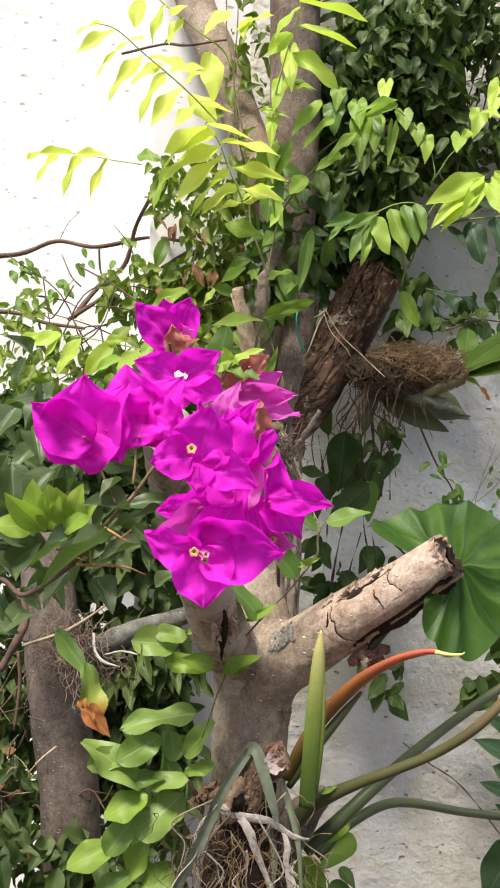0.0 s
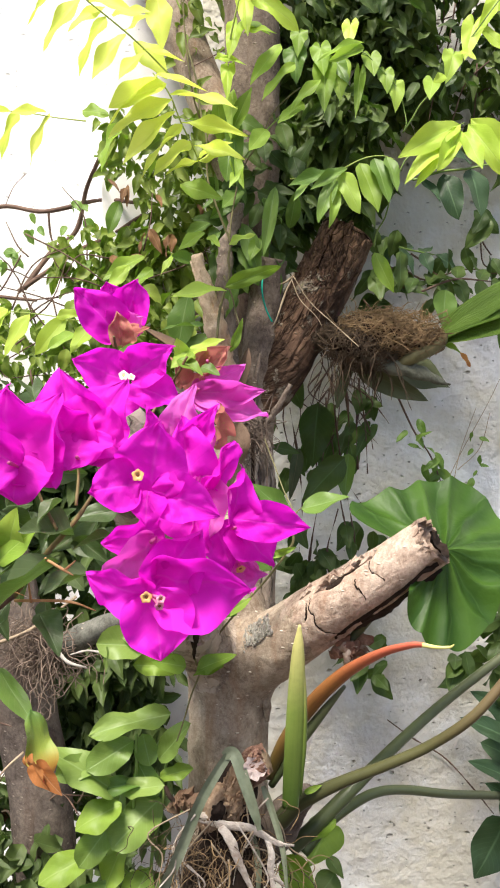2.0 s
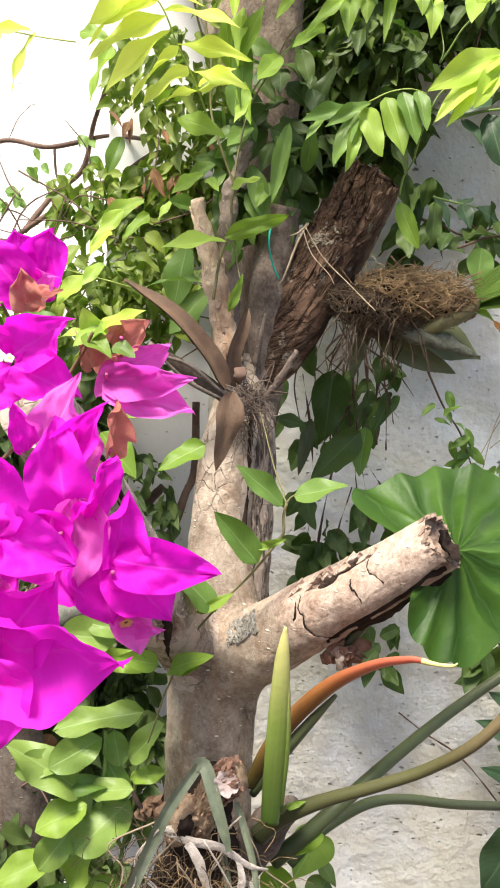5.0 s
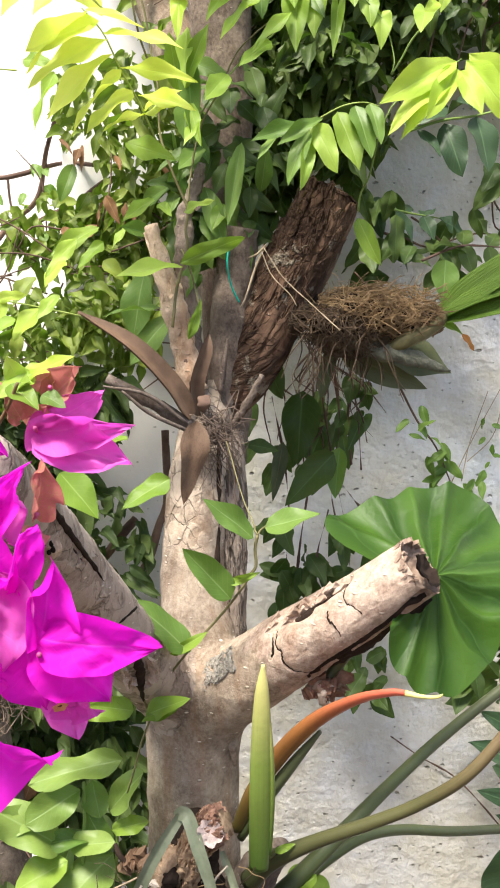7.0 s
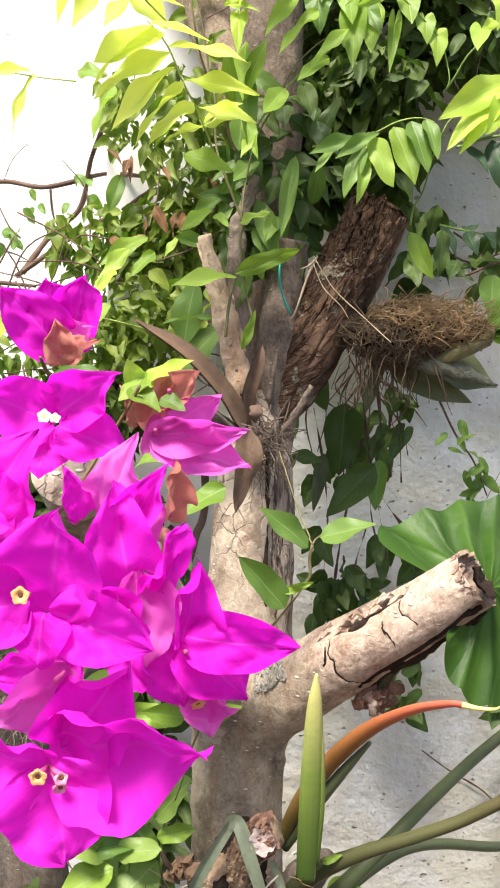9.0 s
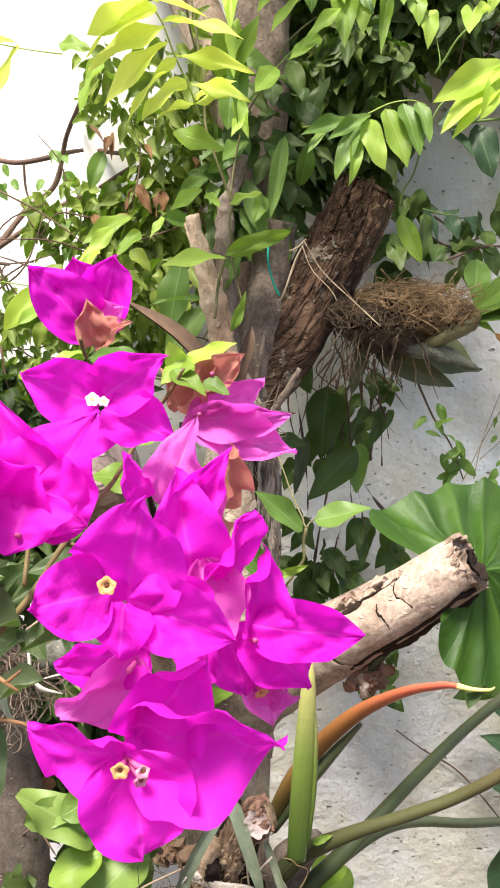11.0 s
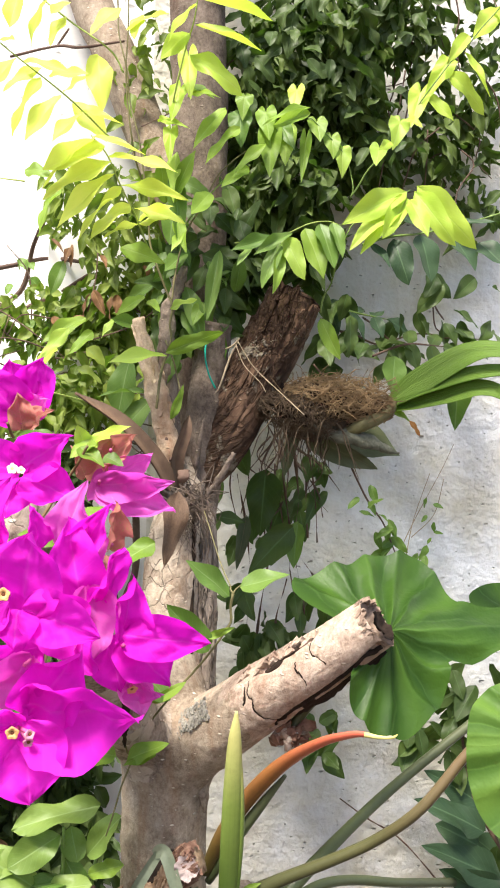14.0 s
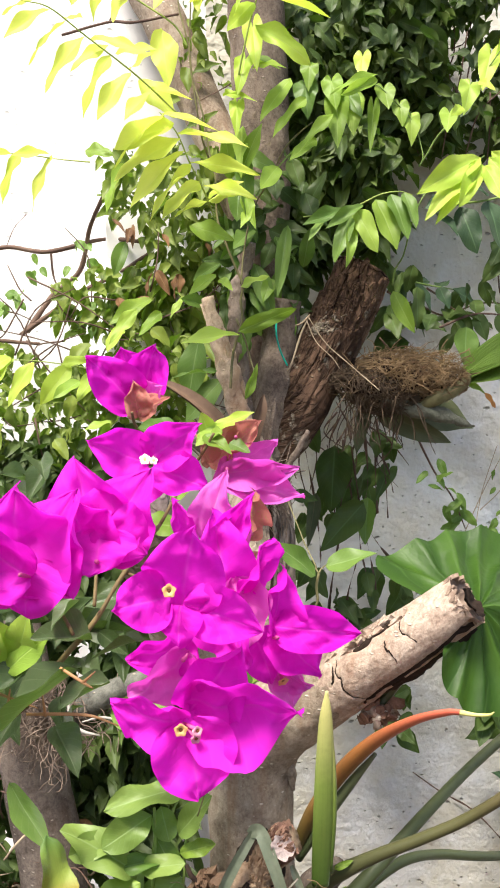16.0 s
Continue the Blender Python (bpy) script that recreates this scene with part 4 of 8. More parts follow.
part("torn_bark", shards([(0.0989, 0.911, 1.1083), (0.1272, 0.89, 1.1348), (0.1716, 0.862, 1.1728)], [0.0332, 0.0302, 0.0266], 24, 0.011, 0.0024, 8, (62, 92), (0.15, 0.95), 0.4), PALE, stub, "torn edge of pale bark", smooth=False, kind="stuff")
part("splintered_rim", shards([stub_end - stub_way.normalized() * 0.006, stub_end - stub_way.normalized() * 0.001, stub_end + stub_way.normalized() * 0.004], [0.0246, 0.0243, 0.0238], 46, 0.006, 0.0006, 6, (-10, 200), (0.0, 0.8), 0.45), CUT_WOOD, stub, "splintered layers round the break", smooth=False, kind="stuff")

# thin shoots and dead pieces on the tree
part("dead_shoot", tube([(0.0141, 1.03, 1.3357), (0.0055, 1.035, 1.386), (-0.0076, 1.04, 1.4362), (-0.0237, 1.045, 1.4984)], [0.015, 0.0125, 0.011, 0.006], 16, 28, 0.004, 45.0, ridge=0.0015, ridge_freq=(160, 30)), SHOOT, tree, "pale broken shoot with peeling bark")
for scar, spread in (((0.0093, 1.0225, 1.3639), 0.003), ((-0.0026, 1.0295, 1.4148), 0.0025), ((0.0148, 1.018, 1.3441), 0.003)):
    part("knot_scar", tube([Vector(scar) + Vector((0, 0, spread)), Vector(scar) + Vector((0, -0.001, 0)), Vector(scar) - Vector((0.001, 0, spread))], [0.001, spread * 0.75, 0.001], 6, 12, 0.0015, 200.0), TWIG, tree, "dark knot scar")
part("loose_bark", shards([(0.0141, 1.03, 1.3357), (0.0055, 1.035, 1.386), (-0.0076, 1.04, 1.4362), (-0.0237, 1.045, 1.4984)], [0.0145, 0.0125, 0.011, 0.006], 14, 0.026, 0.0022, 12, (-120, 120), (0.3, 1.0), 0.25), SHOOT, tree, "curling scraps of pale bark", smooth=False, kind="stuff")
part("dead_shoot", tube([(0.0174, 1.045, 1.3406), (0.0129, 1.05, 1.4086), (0.0075, 1.05, 1.4758), (0.0097, 1.05, 1.5089), (0.0195, 1.05, 1.5335), (0.0265, 1.05, 1.5591)], [0.012, 0.009, 0.0095, 0.008, 0.0055, 0.004], 12, 18, 0.004, 55.0, ridge=0.002, ridge_freq=(160, 60)), TRUNK_BROWN, tree, "knotty broken shoot")
part("dead_shoot", tube([(0.0529, 1.05, 1.2881), (0.044, 1.055, 1.3342), (0.049, 1.06, 1.3858)], [0.003, 0.0035, 0.002], 10, 12, 0.0016, 90.0), TRUNK_DARK, tree)
part("cut_stem", tube([(0.0454, 1.07, 1.3157), (0.0499, 1.078, 1.3742), (0.0563, 1.08, 1.4441), (0.0648, 1.075, 1.4997)], [0.016, 0.020, 0.021, 0.018], 12, 30, 0.003, 40.0, ridge=0.002, ridge_freq=(110, 30)), TRUNK_BROWN, tree, "brown cut stem beside the log")
part("knot", tube([(-0.0488, 0.6662, 1.2615), (-0.0511, 0.6602, 1.2648), (-0.0534, 0.6535, 1.2680)], [0.003, 0.0078, 0.003], 10, 20, 0.0022, 150.0), SHOOT, tree, "pale knot scar")
for dx, dz in ((-0.002, 0.0016), (0.0018, 0.0022), (0.0004, -0.0028), (0.003, -0.0012)):
    part("knot_pit", tube([(-0.0506 + dx, 0.6542, 1.2675 + dz), (-0.0507 + dx, 0.6532, 1.2657 + dz), (-0.0505 + dx, 0.6545, 1.2640 + dz)], [0.0004, 0.0014, 0.0004], 4, 8, 0.0008, 260.0), ROT_SHADE, tree, "dark pit in the knot")
part("wound", tube([(-0.0228, 0.8180, 1.1452), (-0.0216, 0.8348, 1.1296), (-0.0207, 0.8488, 1.1146), (-0.0231, 0.8596, 1.1031), (-0.023, 0.8880, 1.0753)], [0.0012, 0.0036, 0.0042, 0.0034, 0.0014], 10, 12, 0.0024, 120.0), ROT_SHADE, tree, "black rotted wound in the fork")
part("bark_tatter", shards([(-0.0135, 0.8470, 1.1289), (-0.0115, 0.8615, 1.1152), (-0.0150, 0.8705, 1.0968)], [0.002, 0.0025, 0.002], 11, 0.017, 0.0035, 61, (-70, 70), (0.0, 1.0), 0.55), PALE, tree, "torn pale bark beside the wound", False, "stuff")
part("bark_tatter", shards([(-0.0310, 0.8345, 1.1240), (-0.0300, 0.8440, 1.1150), (-0.0290, 0.8520, 1.1060)], [0.002, 0.0025, 0.002], 6, 0.012, 0.003, 62, (-70, 70), (0.0, 1.0), 0.55), PALE, tree, "torn pale bark beside the wound", False, "stuff")
part("spur", tube([(0.0463, 0.945, 1.0213), (0.0537, 0.94, 1.008), (0.0557, 0.94, 0.989)], [0.008, 0.006, 0.002], 5, 10, 0.001, 80.0), TRUNK, tree)


def strap(points, wide, fold, material, parent, name, label="", across=(0.0, -0.6, 0.8), thick=0.0008, n_side=4, tip=0.1, root=0.6):
    """A folded ribbon of some thickness along points; across is the way its face looks."""
    path = smooth_path(points, 8)
    tangent = np.gradient(path, axis=0)
    verts, faces, uvs = [], [], []
    n = len(path)
    for layer in (0, 1):
        for i in range(n):
            t = i / (n - 1)
            way = Vector(tangent[i]).normalized()
            z = Vector(across) - way * way.dot(Vector(across))
            z.normalize()
            y = z.cross(way)
            w = wide * 0.5 * min(1.0, root + t * 3) * max(tip, (1 - t ** 4))
            for k in range(-n_side, n_side + 1):
                v = k / n_side
                verts.append(Vector(path[i]) + y * (w * v) + z * (fold * w * abs(v) - layer * thick))
                uvs.append((t, 0.5 + 0.5 * v))
    w = 2 * n_side + 1
    for layer in (0, 1):
        o = layer * n * w
        for i in range(n - 1):
            for k in range(w - 1):
                q = (o + i * w + k, o + (i + 1) * w + k, o + (i + 1) * w + k + 1, o + i * w + k + 1)
                faces.append(q[::-1] if layer else q)
    return part(name, (verts, faces, uvs), material, parent, label)


husks = thing("dead_palm_sheath", (0.0201, 0.98, 1.3118), "dry brown leaf sheaths caught in the tree fork", "dead leaf")
strap([(0.0161, 0.985, 1.3141), (-0.0026, 0.97, 1.347), (-0.0366, 0.955, 1.3835), (-0.0818, 0.95, 1.4114)], 0.021, 0.35, HUSK, husks, "husk", "curved leathery brown husk", (0.3, -0.7, 0.6), 0.002)
leaf(husks, "ovate", (0.0228, 0.955, 1.3129), (0.0125, 0.938, 1.2376), 0.031, HUSK, -15, (0.1, -1.0, 0.1), "husk", "hanging pointed brown husk", 1)
strap([(0.023, 1.0, 1.3128), (0.02, 0.99, 1.3432), (0.0295, 0.99, 1.3752), (0.0337, 0.995, 1.3911)], 0.016, 0.5, HUSK, husks, "husk", "", (0.6, -0.8, 0.0), 0.0015)
part("cup", tube([(0.0292, 0.985, 1.3328), (0.0293, 0.98, 1.3267), (0.0279, 0.985, 1.3178)], [0.007, 0.0055, 0.0015], 6, 20, 0.004, 110.0, 0.3), TWIG, husks, "dark curled husk cup")
part("twig_knot", joined([tube([(0.0144, 0.985, 1.305), (-0.019, 0.975, 1.3273), (-0.0602, 0.965, 1.3511)], [0.007, 0.006, 0.0045], 6, 10, 0.0025, 90.0), tube([(0.0123, 0.975, 1.308), (-0.0218, 0.962, 1.3355), (-0.062, 0.955, 1.3444)], [0.002, 0.002, 0.001], 5, 6), tube([(0.0122, 0.975, 1.3017), (-0.0221, 0.962, 1.3199), (-0.0452, 0.955, 1.3402)], [0.002, 0.002, 0.001], 5, 6)]), TRUNK_DARK, husks, "dry grey twigs")
tuft = random.Random(11)
part("root_tuft", joined([strand([Vector((0.0373, 0.99, 1.3)) + Vector((tuft.gauss(0, .012), tuft.gauss(0, .008), tuft.gauss(0, .012))) for _ in range(4)] + [Vector((0.0443, 1.0, 1.2603)) + Vector((tuft.gauss(0, .012), tuft.gauss(0, .006), tuft.gauss(0, .03)))], 0.0006) for _ in range(48)]), GREY_ROOT, husks, "tuft of dry rootlets", kind="stuff")

# ---- the second tree ----
tree_two = thing("tree", (-0.2022, 1.08, 0.7233), "dark grey tree trunk near the bright wall", "tree")
tree_two.location.z = 0.0
part("trunk", tube([(-0.205, 1.06, -0.05), (-0.205, 1.06, 0.5), (-0.2075, 1.07, 0.8095), (-0.2267, 1.08, 0.9303), (-0.245, 1.09, 1.0452), (-0.2614, 1.11, 1.1302), (-0.2736, 1.13, 1.1799)], [0.045, 0.04, 0.038, 0.0375, 0.037, 0.033, 0.028], 8, 28, 0.002, 24.0), TRUNK_DARK, tree_two, "dark grey trunk with pale pores")
part("branch", tube([(-0.212, 1.07, 1.0075), (-0.1681, 1.03, 1.0486), (-0.1218, 1.01, 1.0763), (-0.0638, 1.0, 1.0981)], [0.012, 0.015, 0.013, 0.010], 6, 14, 0.002, 60.0), skin_bark("mossy_grey_bark", (0.050, 0.050, 0.042), (0.19, 0.185, 0.16), 0.5), tree_two, "mossy grey branch")
part("dead_twig", tube([(-0.2623, 1.0, 1.0523), (-0.2072, 0.99, 1.0761), (-0.1563, 1.0, 1.1114)], [0.0018, 0.0020, 0.0012], 5, 7, 0.0008, 60.0), STRAW, tree_two)
part("dead_twig", tube([(-0.2453, 0.98, 0.9064), (-0.2303, 0.985, 0.9234), (-0.2168, 1.0, 0.9319)], [0.0008, 0.0014, 0.0016], 5, 7, 0.0008, 60.0), STRAW, tree_two)
GREY_WHITE = plain_material("dull_white_root", (0.30, 0.27, 0.24), (0.52, 0.48, 0.44), 0.85, 120.0, 0.001)
air_plant = thing("air_plant", (-0.1913, 1.02, 1.0571), "tangle of grey-brown rootlets on the trunk", "air plant")
def tangle(centre, half, count, radius, seed, drop=0.0):
    """Curly rootlets that wander about a centre."""
    dice = random.Random(seed)
    out = []
    for _ in range(count):
        p = Vector([centre[i] + dice.gauss(0, 0.5) * half[i] for i in range(3)])
        way = Vector((dice.gauss(0, 1), dice.gauss(0, 1), dice.gauss(-drop, 1))).normalized()
        pts = [p]
        for _ in range(6):
            way = (way + Vector((dice.gauss(0, 0.55), dice.gauss(0, 0.4), dice.gauss(-drop * 0.3, 0.55)))).normalized()
            pts.append(pts[-1] + way * dice.uniform(0.006, 0.014))
        out.append(strand(pts, radius * dice.uniform(0.6, 1.3)))
    return joined(out)


part("rootlet_mass", tangle((-0.1908, 1.02, 1.0467), (0.036, 0.02, 0.03), 200, 0.0007, 31, 0.6), GREY_ROOT, air_plant, "grey-brown rootlets", kind="stuff")
part("rootlet_mass", tangle((-0.219, 1.02, 1.0595), (0.03, 0.02, 0.03), 90, 0.0006, 32, 0.6), GREY_ROOT, air_plant, "grey-brown rootlets", kind="stuff")
part("white_root", tube([(-0.1769, 0.99, 1.0732), (-0.1725, 0.98, 1.0543), (-0.1621, 0.975, 1.0439), (-0.1419, 0.975, 1.038)], [0.0012, 0.0019, 0.0021, 0.001], 8, 7, 0.0005, 120.0), GREY_WHITE, air_plant, "pale curled root")
part("white_root", tube([(-0.1617, 0.985, 1.0494), (-0.1412, 0.98, 1.0555), (-0.1206, 0.975, 1.0536)], [0.0008, 0.0013, 0.0008], 6, 7, 0.0005, 120.0), GREY_WHITE, air_plant)

# ---- the dead log and the orchid tied to it ----
log = thing("log", (0.06, 1.08, 1.3029), "dark furrowed dead log leaning in the tree fork", "log")
part("bark", tube([(0.0415, 1.075, 1.296), (0.0692, 1.085, 1.3556), (0.0984, 1.09, 1.416), (0.1312, 1.095, 1.4772), (0.1585, 1.1, 1.537)], [0.014, 0.030, 0.0345, 0.0345, 0.0325], 36, 150, 0.0026, 25.0, ridge=0.0028, ridge_freq=(60, 6), caps=False), LOG_BARK, log, "deeply furrowed dark brown bark")
log_way = Vector((0.1585, 1.1, 1.537)) - Vector((0.1312, 1.095, 1.4772))
part("bark_plate", shards([(0.0692, 1.085, 1.3556), (0.0984, 1.09, 1.416), (0.1312, 1.095, 1.4772), (0.1585, 1.1, 1.537)], [0.030, 0.0345, 0.0345, 0.0325], 46, 0.036, 0.0030, 14, (-60, 95), (0.42, 0.97), 0.36), LOG_BARK, log, "lifted plates of bark", smooth=False, kind="stuff")
part("cut_end", broken_end(Vector((0.1585, 1.1, 1.537)) - log_way.normalized() * 0.003, log_way, 0.034, 0.006, 5.0), ROT_SHADE, log, "dark cut end")
part("splinter", tube([(0.0554, 1.04, 1.3018), (0.0715, 1.035, 1.3266), (0.0844, 1.03, 1.351)], [0.0022, 0.0036, 0.0024], 10, 14, 0.0016, 110.0, ridge=0.0015, ridge_freq=(300, 60)), TRUNK_BROWN, log, "grey splinter of wood")
part("splinter", tube([(0.0419, 1.045, 1.3347), (0.0467, 1.045, 1.3632), (0.0503, 1.05, 1.387)], [0.0024, 0.0026, 0.0012], 8, 10, 0.001, 110.0), TRUNK_BROWN, log)

tie = thing("twine", (0.0874, 1.04, 1.475), "dry straw strands tying the orchid to the log", "twine")
part("strand", tube([(0.0881, 1.045, 1.4772), (0.0791, 1.045, 1.4584), (0.0676, 1.04, 1.4248), (0.0619, 1.04, 1.4165)], [0.00070, 0.00126, 0.00098, 0.00042], 6, 7, 0.0006, 120.0), STRAW, tie)
part("strand", tube([(0.0869, 1.04, 1.4755), (0.1056, 1.035, 1.4465), (0.1312, 1.02, 1.4209), (0.1584, 1.005, 1.3943)], [0.00063, 0.00063, 0.00056, 0.00035], 6, 7, 0.0005, 120.0), STRAW, tie)
part("strand", tube([(0.0846, 1.04, 1.4723), (0.0944, 1.035, 1.4487), (0.1117, 1.025, 1.4294), (0.118, 1.02, 1.4182)], [0.00056, 0.00056, 0.00049, 0.00035], 6, 6), STRAW, tie)
part("strand", tube([(0.0893, 1.045, 1.4794), (0.0808, 1.045, 1.4706), (0.0724, 1.05, 1.4672)], [0.00084, 0.00112, 0.00056], 6, 6), STRAW, tie)

wire = thing("wire", (0.0608, 1.07, 1.4262), "thin green plastic wire hooked over the log", "wire")
part("loop", tube([(0.0578, 1.05, 1.4839), (0.0516, 1.04, 1.4718), (0.051, 1.035, 1.4549), (0.0553, 1.03, 1.4365), (0.0624, 1.03, 1.4222)], [0.0011] * 5, 8, 7), WIRE, wire)

orchid = thing("orchid", (0.1658, 1.07, 1.3911), "orchid with a tan root ball and strap leaves on the log", "orchid")
fibre = random.Random(3)


def root_ball(centre, half, count, radius, curl, seed):
    """Wiry roots that wind round an oblong ball."""
    dice = random.Random(seed)
    out = []
    for _ in range(count):
        a, h = dice.uniform(0, 2 * math.pi), dice.uniform(-1, 1)
        pts = []
        shell = dice.uniform(0.62, 1.08)
        turn, rise = dice.uniform(-0.25, 0.25), dice.uniform(0.08, 0.2) * dice.choice((-1, 1))
        for _ in range(7):
            h = max(-1.05, min(1.0, h + rise))
            a += turn + dice.gauss(0, curl)
            wide = math.sqrt(max(0.05, 1 - (h * 0.92) ** 2)) * shell * (1 + 0.28 * noise.noise(Vector((h * 2.2, math.cos(a) * 1.4, math.sin(a) * 1.4 + seed))))
            pts.append(Vector((centre[0] + h * half[0] + dice.gauss(0, 0.0025), centre[1] + math.cos(a) * wide * half[1], centre[2] + math.sin(a) * wide * half[2] - 0.008 * h + dice.gauss(0, 0.0022))))
        out.append(strand(pts, radius * dice.uniform(0.7, 1.2)))
    return joined(out)


BALL = (0.2039, 1.06, 1.408)
part("core", tube([(0.1362, 1.08, 1.4089), (0.1663, 1.075, 1.4086), (0.2125, 1.07, 1.4082), (0.2595, 1.07, 1.4022)], [0.016, 0.028, 0.026, 0.010], 6, 16, 0.006, 60.0), ROT_SHADE, orchid, "dark fibrous core")
part("root_ball", root_ball((BALL[0] + 0.004, BALL[1], BALL[2] + 0.004), (0.058, 0.034, 0.0255), 460, 0.00052, 0.34, 5), ROOT, orchid, "wiry tan roots")
part("root_ball", root_ball((BALL[0] - 0.040, BALL[1], BALL[2] - 0.012), (0.045, 0.034, 0.026), 420, 0.0005, 0.4, 6), DARK_ROOT, orchid, "dark matted roots")
frizz = random.Random(9)
loose = []
for _ in range(220):
    h, g = frizz.uniform(-1.1, 1.0), frizz.uniform(-0.5, 2.6)
    p0 = Vector((BALL[0] + h * 0.058, BALL[1] - math.cos(g) * 0.028 * math.sqrt(max(0.1, 1 - h * h * 0.8)), BALL[2] + 0.004 + math.sin(g) * 0.026 * math.sqrt(max(0.1, 1 - h * h * 0.8))))
    way = Vector((frizz.gauss(0.3, 1.0), frizz.gauss(-0.5, 0.5), frizz.gauss(0.4, 0.6))).normalized()
    p1 = p0 + way * frizz.uniform(0.006, 0.018)
    p2 = p1 + (way + Vector((frizz.gauss(0.5, 0.9), frizz.gauss(0, 0.5), frizz.gauss(-0.3, 0.8)))).normalized() * frizz.uniform(0.006, 0.016)
    loose.append(strand([p0, p1, p2], 0.0005))
part("loose_root_mass", joined(loose), ROOT, orchid, "frayed loose root ends", kind="stuff")
droops = []
for _ in range(46):
    p = Vector((BALL[0] + fibre.uniform(-.08, .0), BALL[1] + fibre.uniform(-.03, .03), BALL[2] - 0.018))
    pts = [p]
    for _ in range(4):
        p = p + Vector((fibre.gauss(0, .006), fibre.gauss(0, .004), -fibre.uniform(.006, .02)))
        pts.append(p)
    droops.append(strand(pts, 0.0007))
part("hanging_root_mass", joined(droops), DARK_ROOT, orchid, "hanging dark rootlets", kind="stuff")
part("bulb", tube([(0.2153, 1.05, 1.3764), (0.2315, 1.045, 1.3849), (0.2609, 1.05, 1.3989), (0.2705, 1.055, 1.4121)], [0.004, 0.008, 0.006, 0.004], 8, 14, 0.001, 90.0), plain_material("wrinkled_bulb", (0.10, 0.09, 0.035), (0.22, 0.19, 0.09), 0.6, 120.0, 0.002), orchid, "wrinkled olive bulb")
leaf(orchid, "ovate", (0.1921, 1.09, 1.3852), (0.2924, 1.09, 1.356), 0.060, DRAB, -10, (0.1, -0.9, 0.4), "old_leaf", "drab olive old leaf")
part("old_bulb", tube([(0.1712, 1.065, 1.3818), (0.1989, 1.055, 1.3747), (0.2356, 1.05, 1.3666), (0.2599, 1.055, 1.3583), (0.2786, 1.06, 1.3523)], [0.005, 0.0085, 0.0085, 0.005, 0.0015], 10, 18, 0.0022, 90.0, 0.8, ridge=0.0015, ridge_freq=(300, 60)), GREY_BULB, orchid, "wrinkled grey old bulb")
leaf(orchid, "ovate", (0.1671, 1.08, 1.3735), (0.2673, 1.1, 1.3304), 0.035, DRAB, 15, (0.0, -1, 0.2), "old_leaf")
leaf(orchid, "lance", (0.1622, 1.09, 1.3794), (0.1435, 1.08, 1.3233), 0.020, DRAB, 30, (0.2, -1, 0.2), "old_leaf")
strap([(0.2723, 1.07, 1.409), (0.3088, 1.05, 1.4407), (0.354, 1.03, 1.4667), (0.3923, 1.01, 1.4654), (0.4435, 0.99, 1.4366)], 0.034, 0.35, STRAP, orchid, "leaf", "arching pleated green leaf", (0.15, -0.75, 0.6))
strap([(0.2711, 1.065, 1.4076), (0.3065, 1.04, 1.4261), (0.3517, 1.02, 1.4408), (0.3978, 1.0, 1.4427), (0.448, 0.97, 1.4177)], 0.030, 0.45, STRAP, orchid, "leaf", "", (0.1, -0.6, 0.75))
strap([(0.2705, 1.06, 1.4061), (0.3169, 1.03, 1.4172), (0.3553, 1.01, 1.4267), (0.3843, 1.0, 1.4163), (0.4207, 0.99, 1.3803)], 0.024, 0.4, STRAP, orchid, "leaf", "", (0.1, -0.85, 0.5))
leaf(orchid, "heart", (0.3494, 1.07, 1.4269), (0.3448, 1.06, 1.3805), 0.034, GREEN, 0, (0.1, -1, 0.2), "leaf", "small drooping green leaf")
leaf(orchid, "lance", (0.2666, 1.06, 1.404), (0.2912, 1.05, 1.3886), 0.013, YOUNG, 0)
leaf(orchid, "lance", (0.2871, 1.05, 1.391), (0.3037, 1.05, 1.3748), 0.005, ORANGE_DRY, 0, name="leaf_tip")
leaf(orchid, "ovate", (0.2809, 1.1, 1.4691), (0.2769, 1.09, 1.4216), 0.034, GREEN, 0, (0, -1, 0.3), "leaf", "pale green leaf above the roots")

# ---- philodendron ----
phil = thing("philodendron", (0.0731, 0.93, 0.8887), "philodendron with long olive stalks and large lobed green leaves", "philodendron")
part("crown", tube([(0.0568, 0.95, 0.8413), (0.0731, 0.935, 0.8799), (0.0836, 0.925, 0.903), (0.099, 0.915, 0.9228)], [0.02, 0.02, 0.017, 0.010], 8, 16, 0.002, 50.0), TRUNK_DARK, phil, "dark knobbly crown")
part("petiole", tube([(0.0676, 0.915, 0.8894), (0.0881, 0.905, 0.9153), (0.1274, 0.885, 0.9457), (0.1693, 0.865, 0.9724), (0.2086, 0.845, 1.0008), (0.2437, 0.82, 1.0403), (0.283, 0.815, 1.0908), (0.3108, 0.815, 1.1166)], [0.010, 0.0088, 0.0064, 0.0057, 0.0053, 0.0051, 0.0047, 0.0042], 8, 16, unit_uv=True), PETIOLE, phil, "olive stalk turning brown")
part("petiole", tube([(0.0842, 0.95, 0.8409), (0.1171, 0.95, 0.8726), (0.1563, 0.96, 0.9068), (0.2181, 1.0, 0.9434), (0.2871, 1.05, 0.974), (0.3991, 1.1, 1.0329)], [0.009, 0.0085, 0.0075, 0.0065, 0.006, 0.0055], 8, 16, unit_uv=True), PETIOLE_GREEN, phil, "straight green stalk")
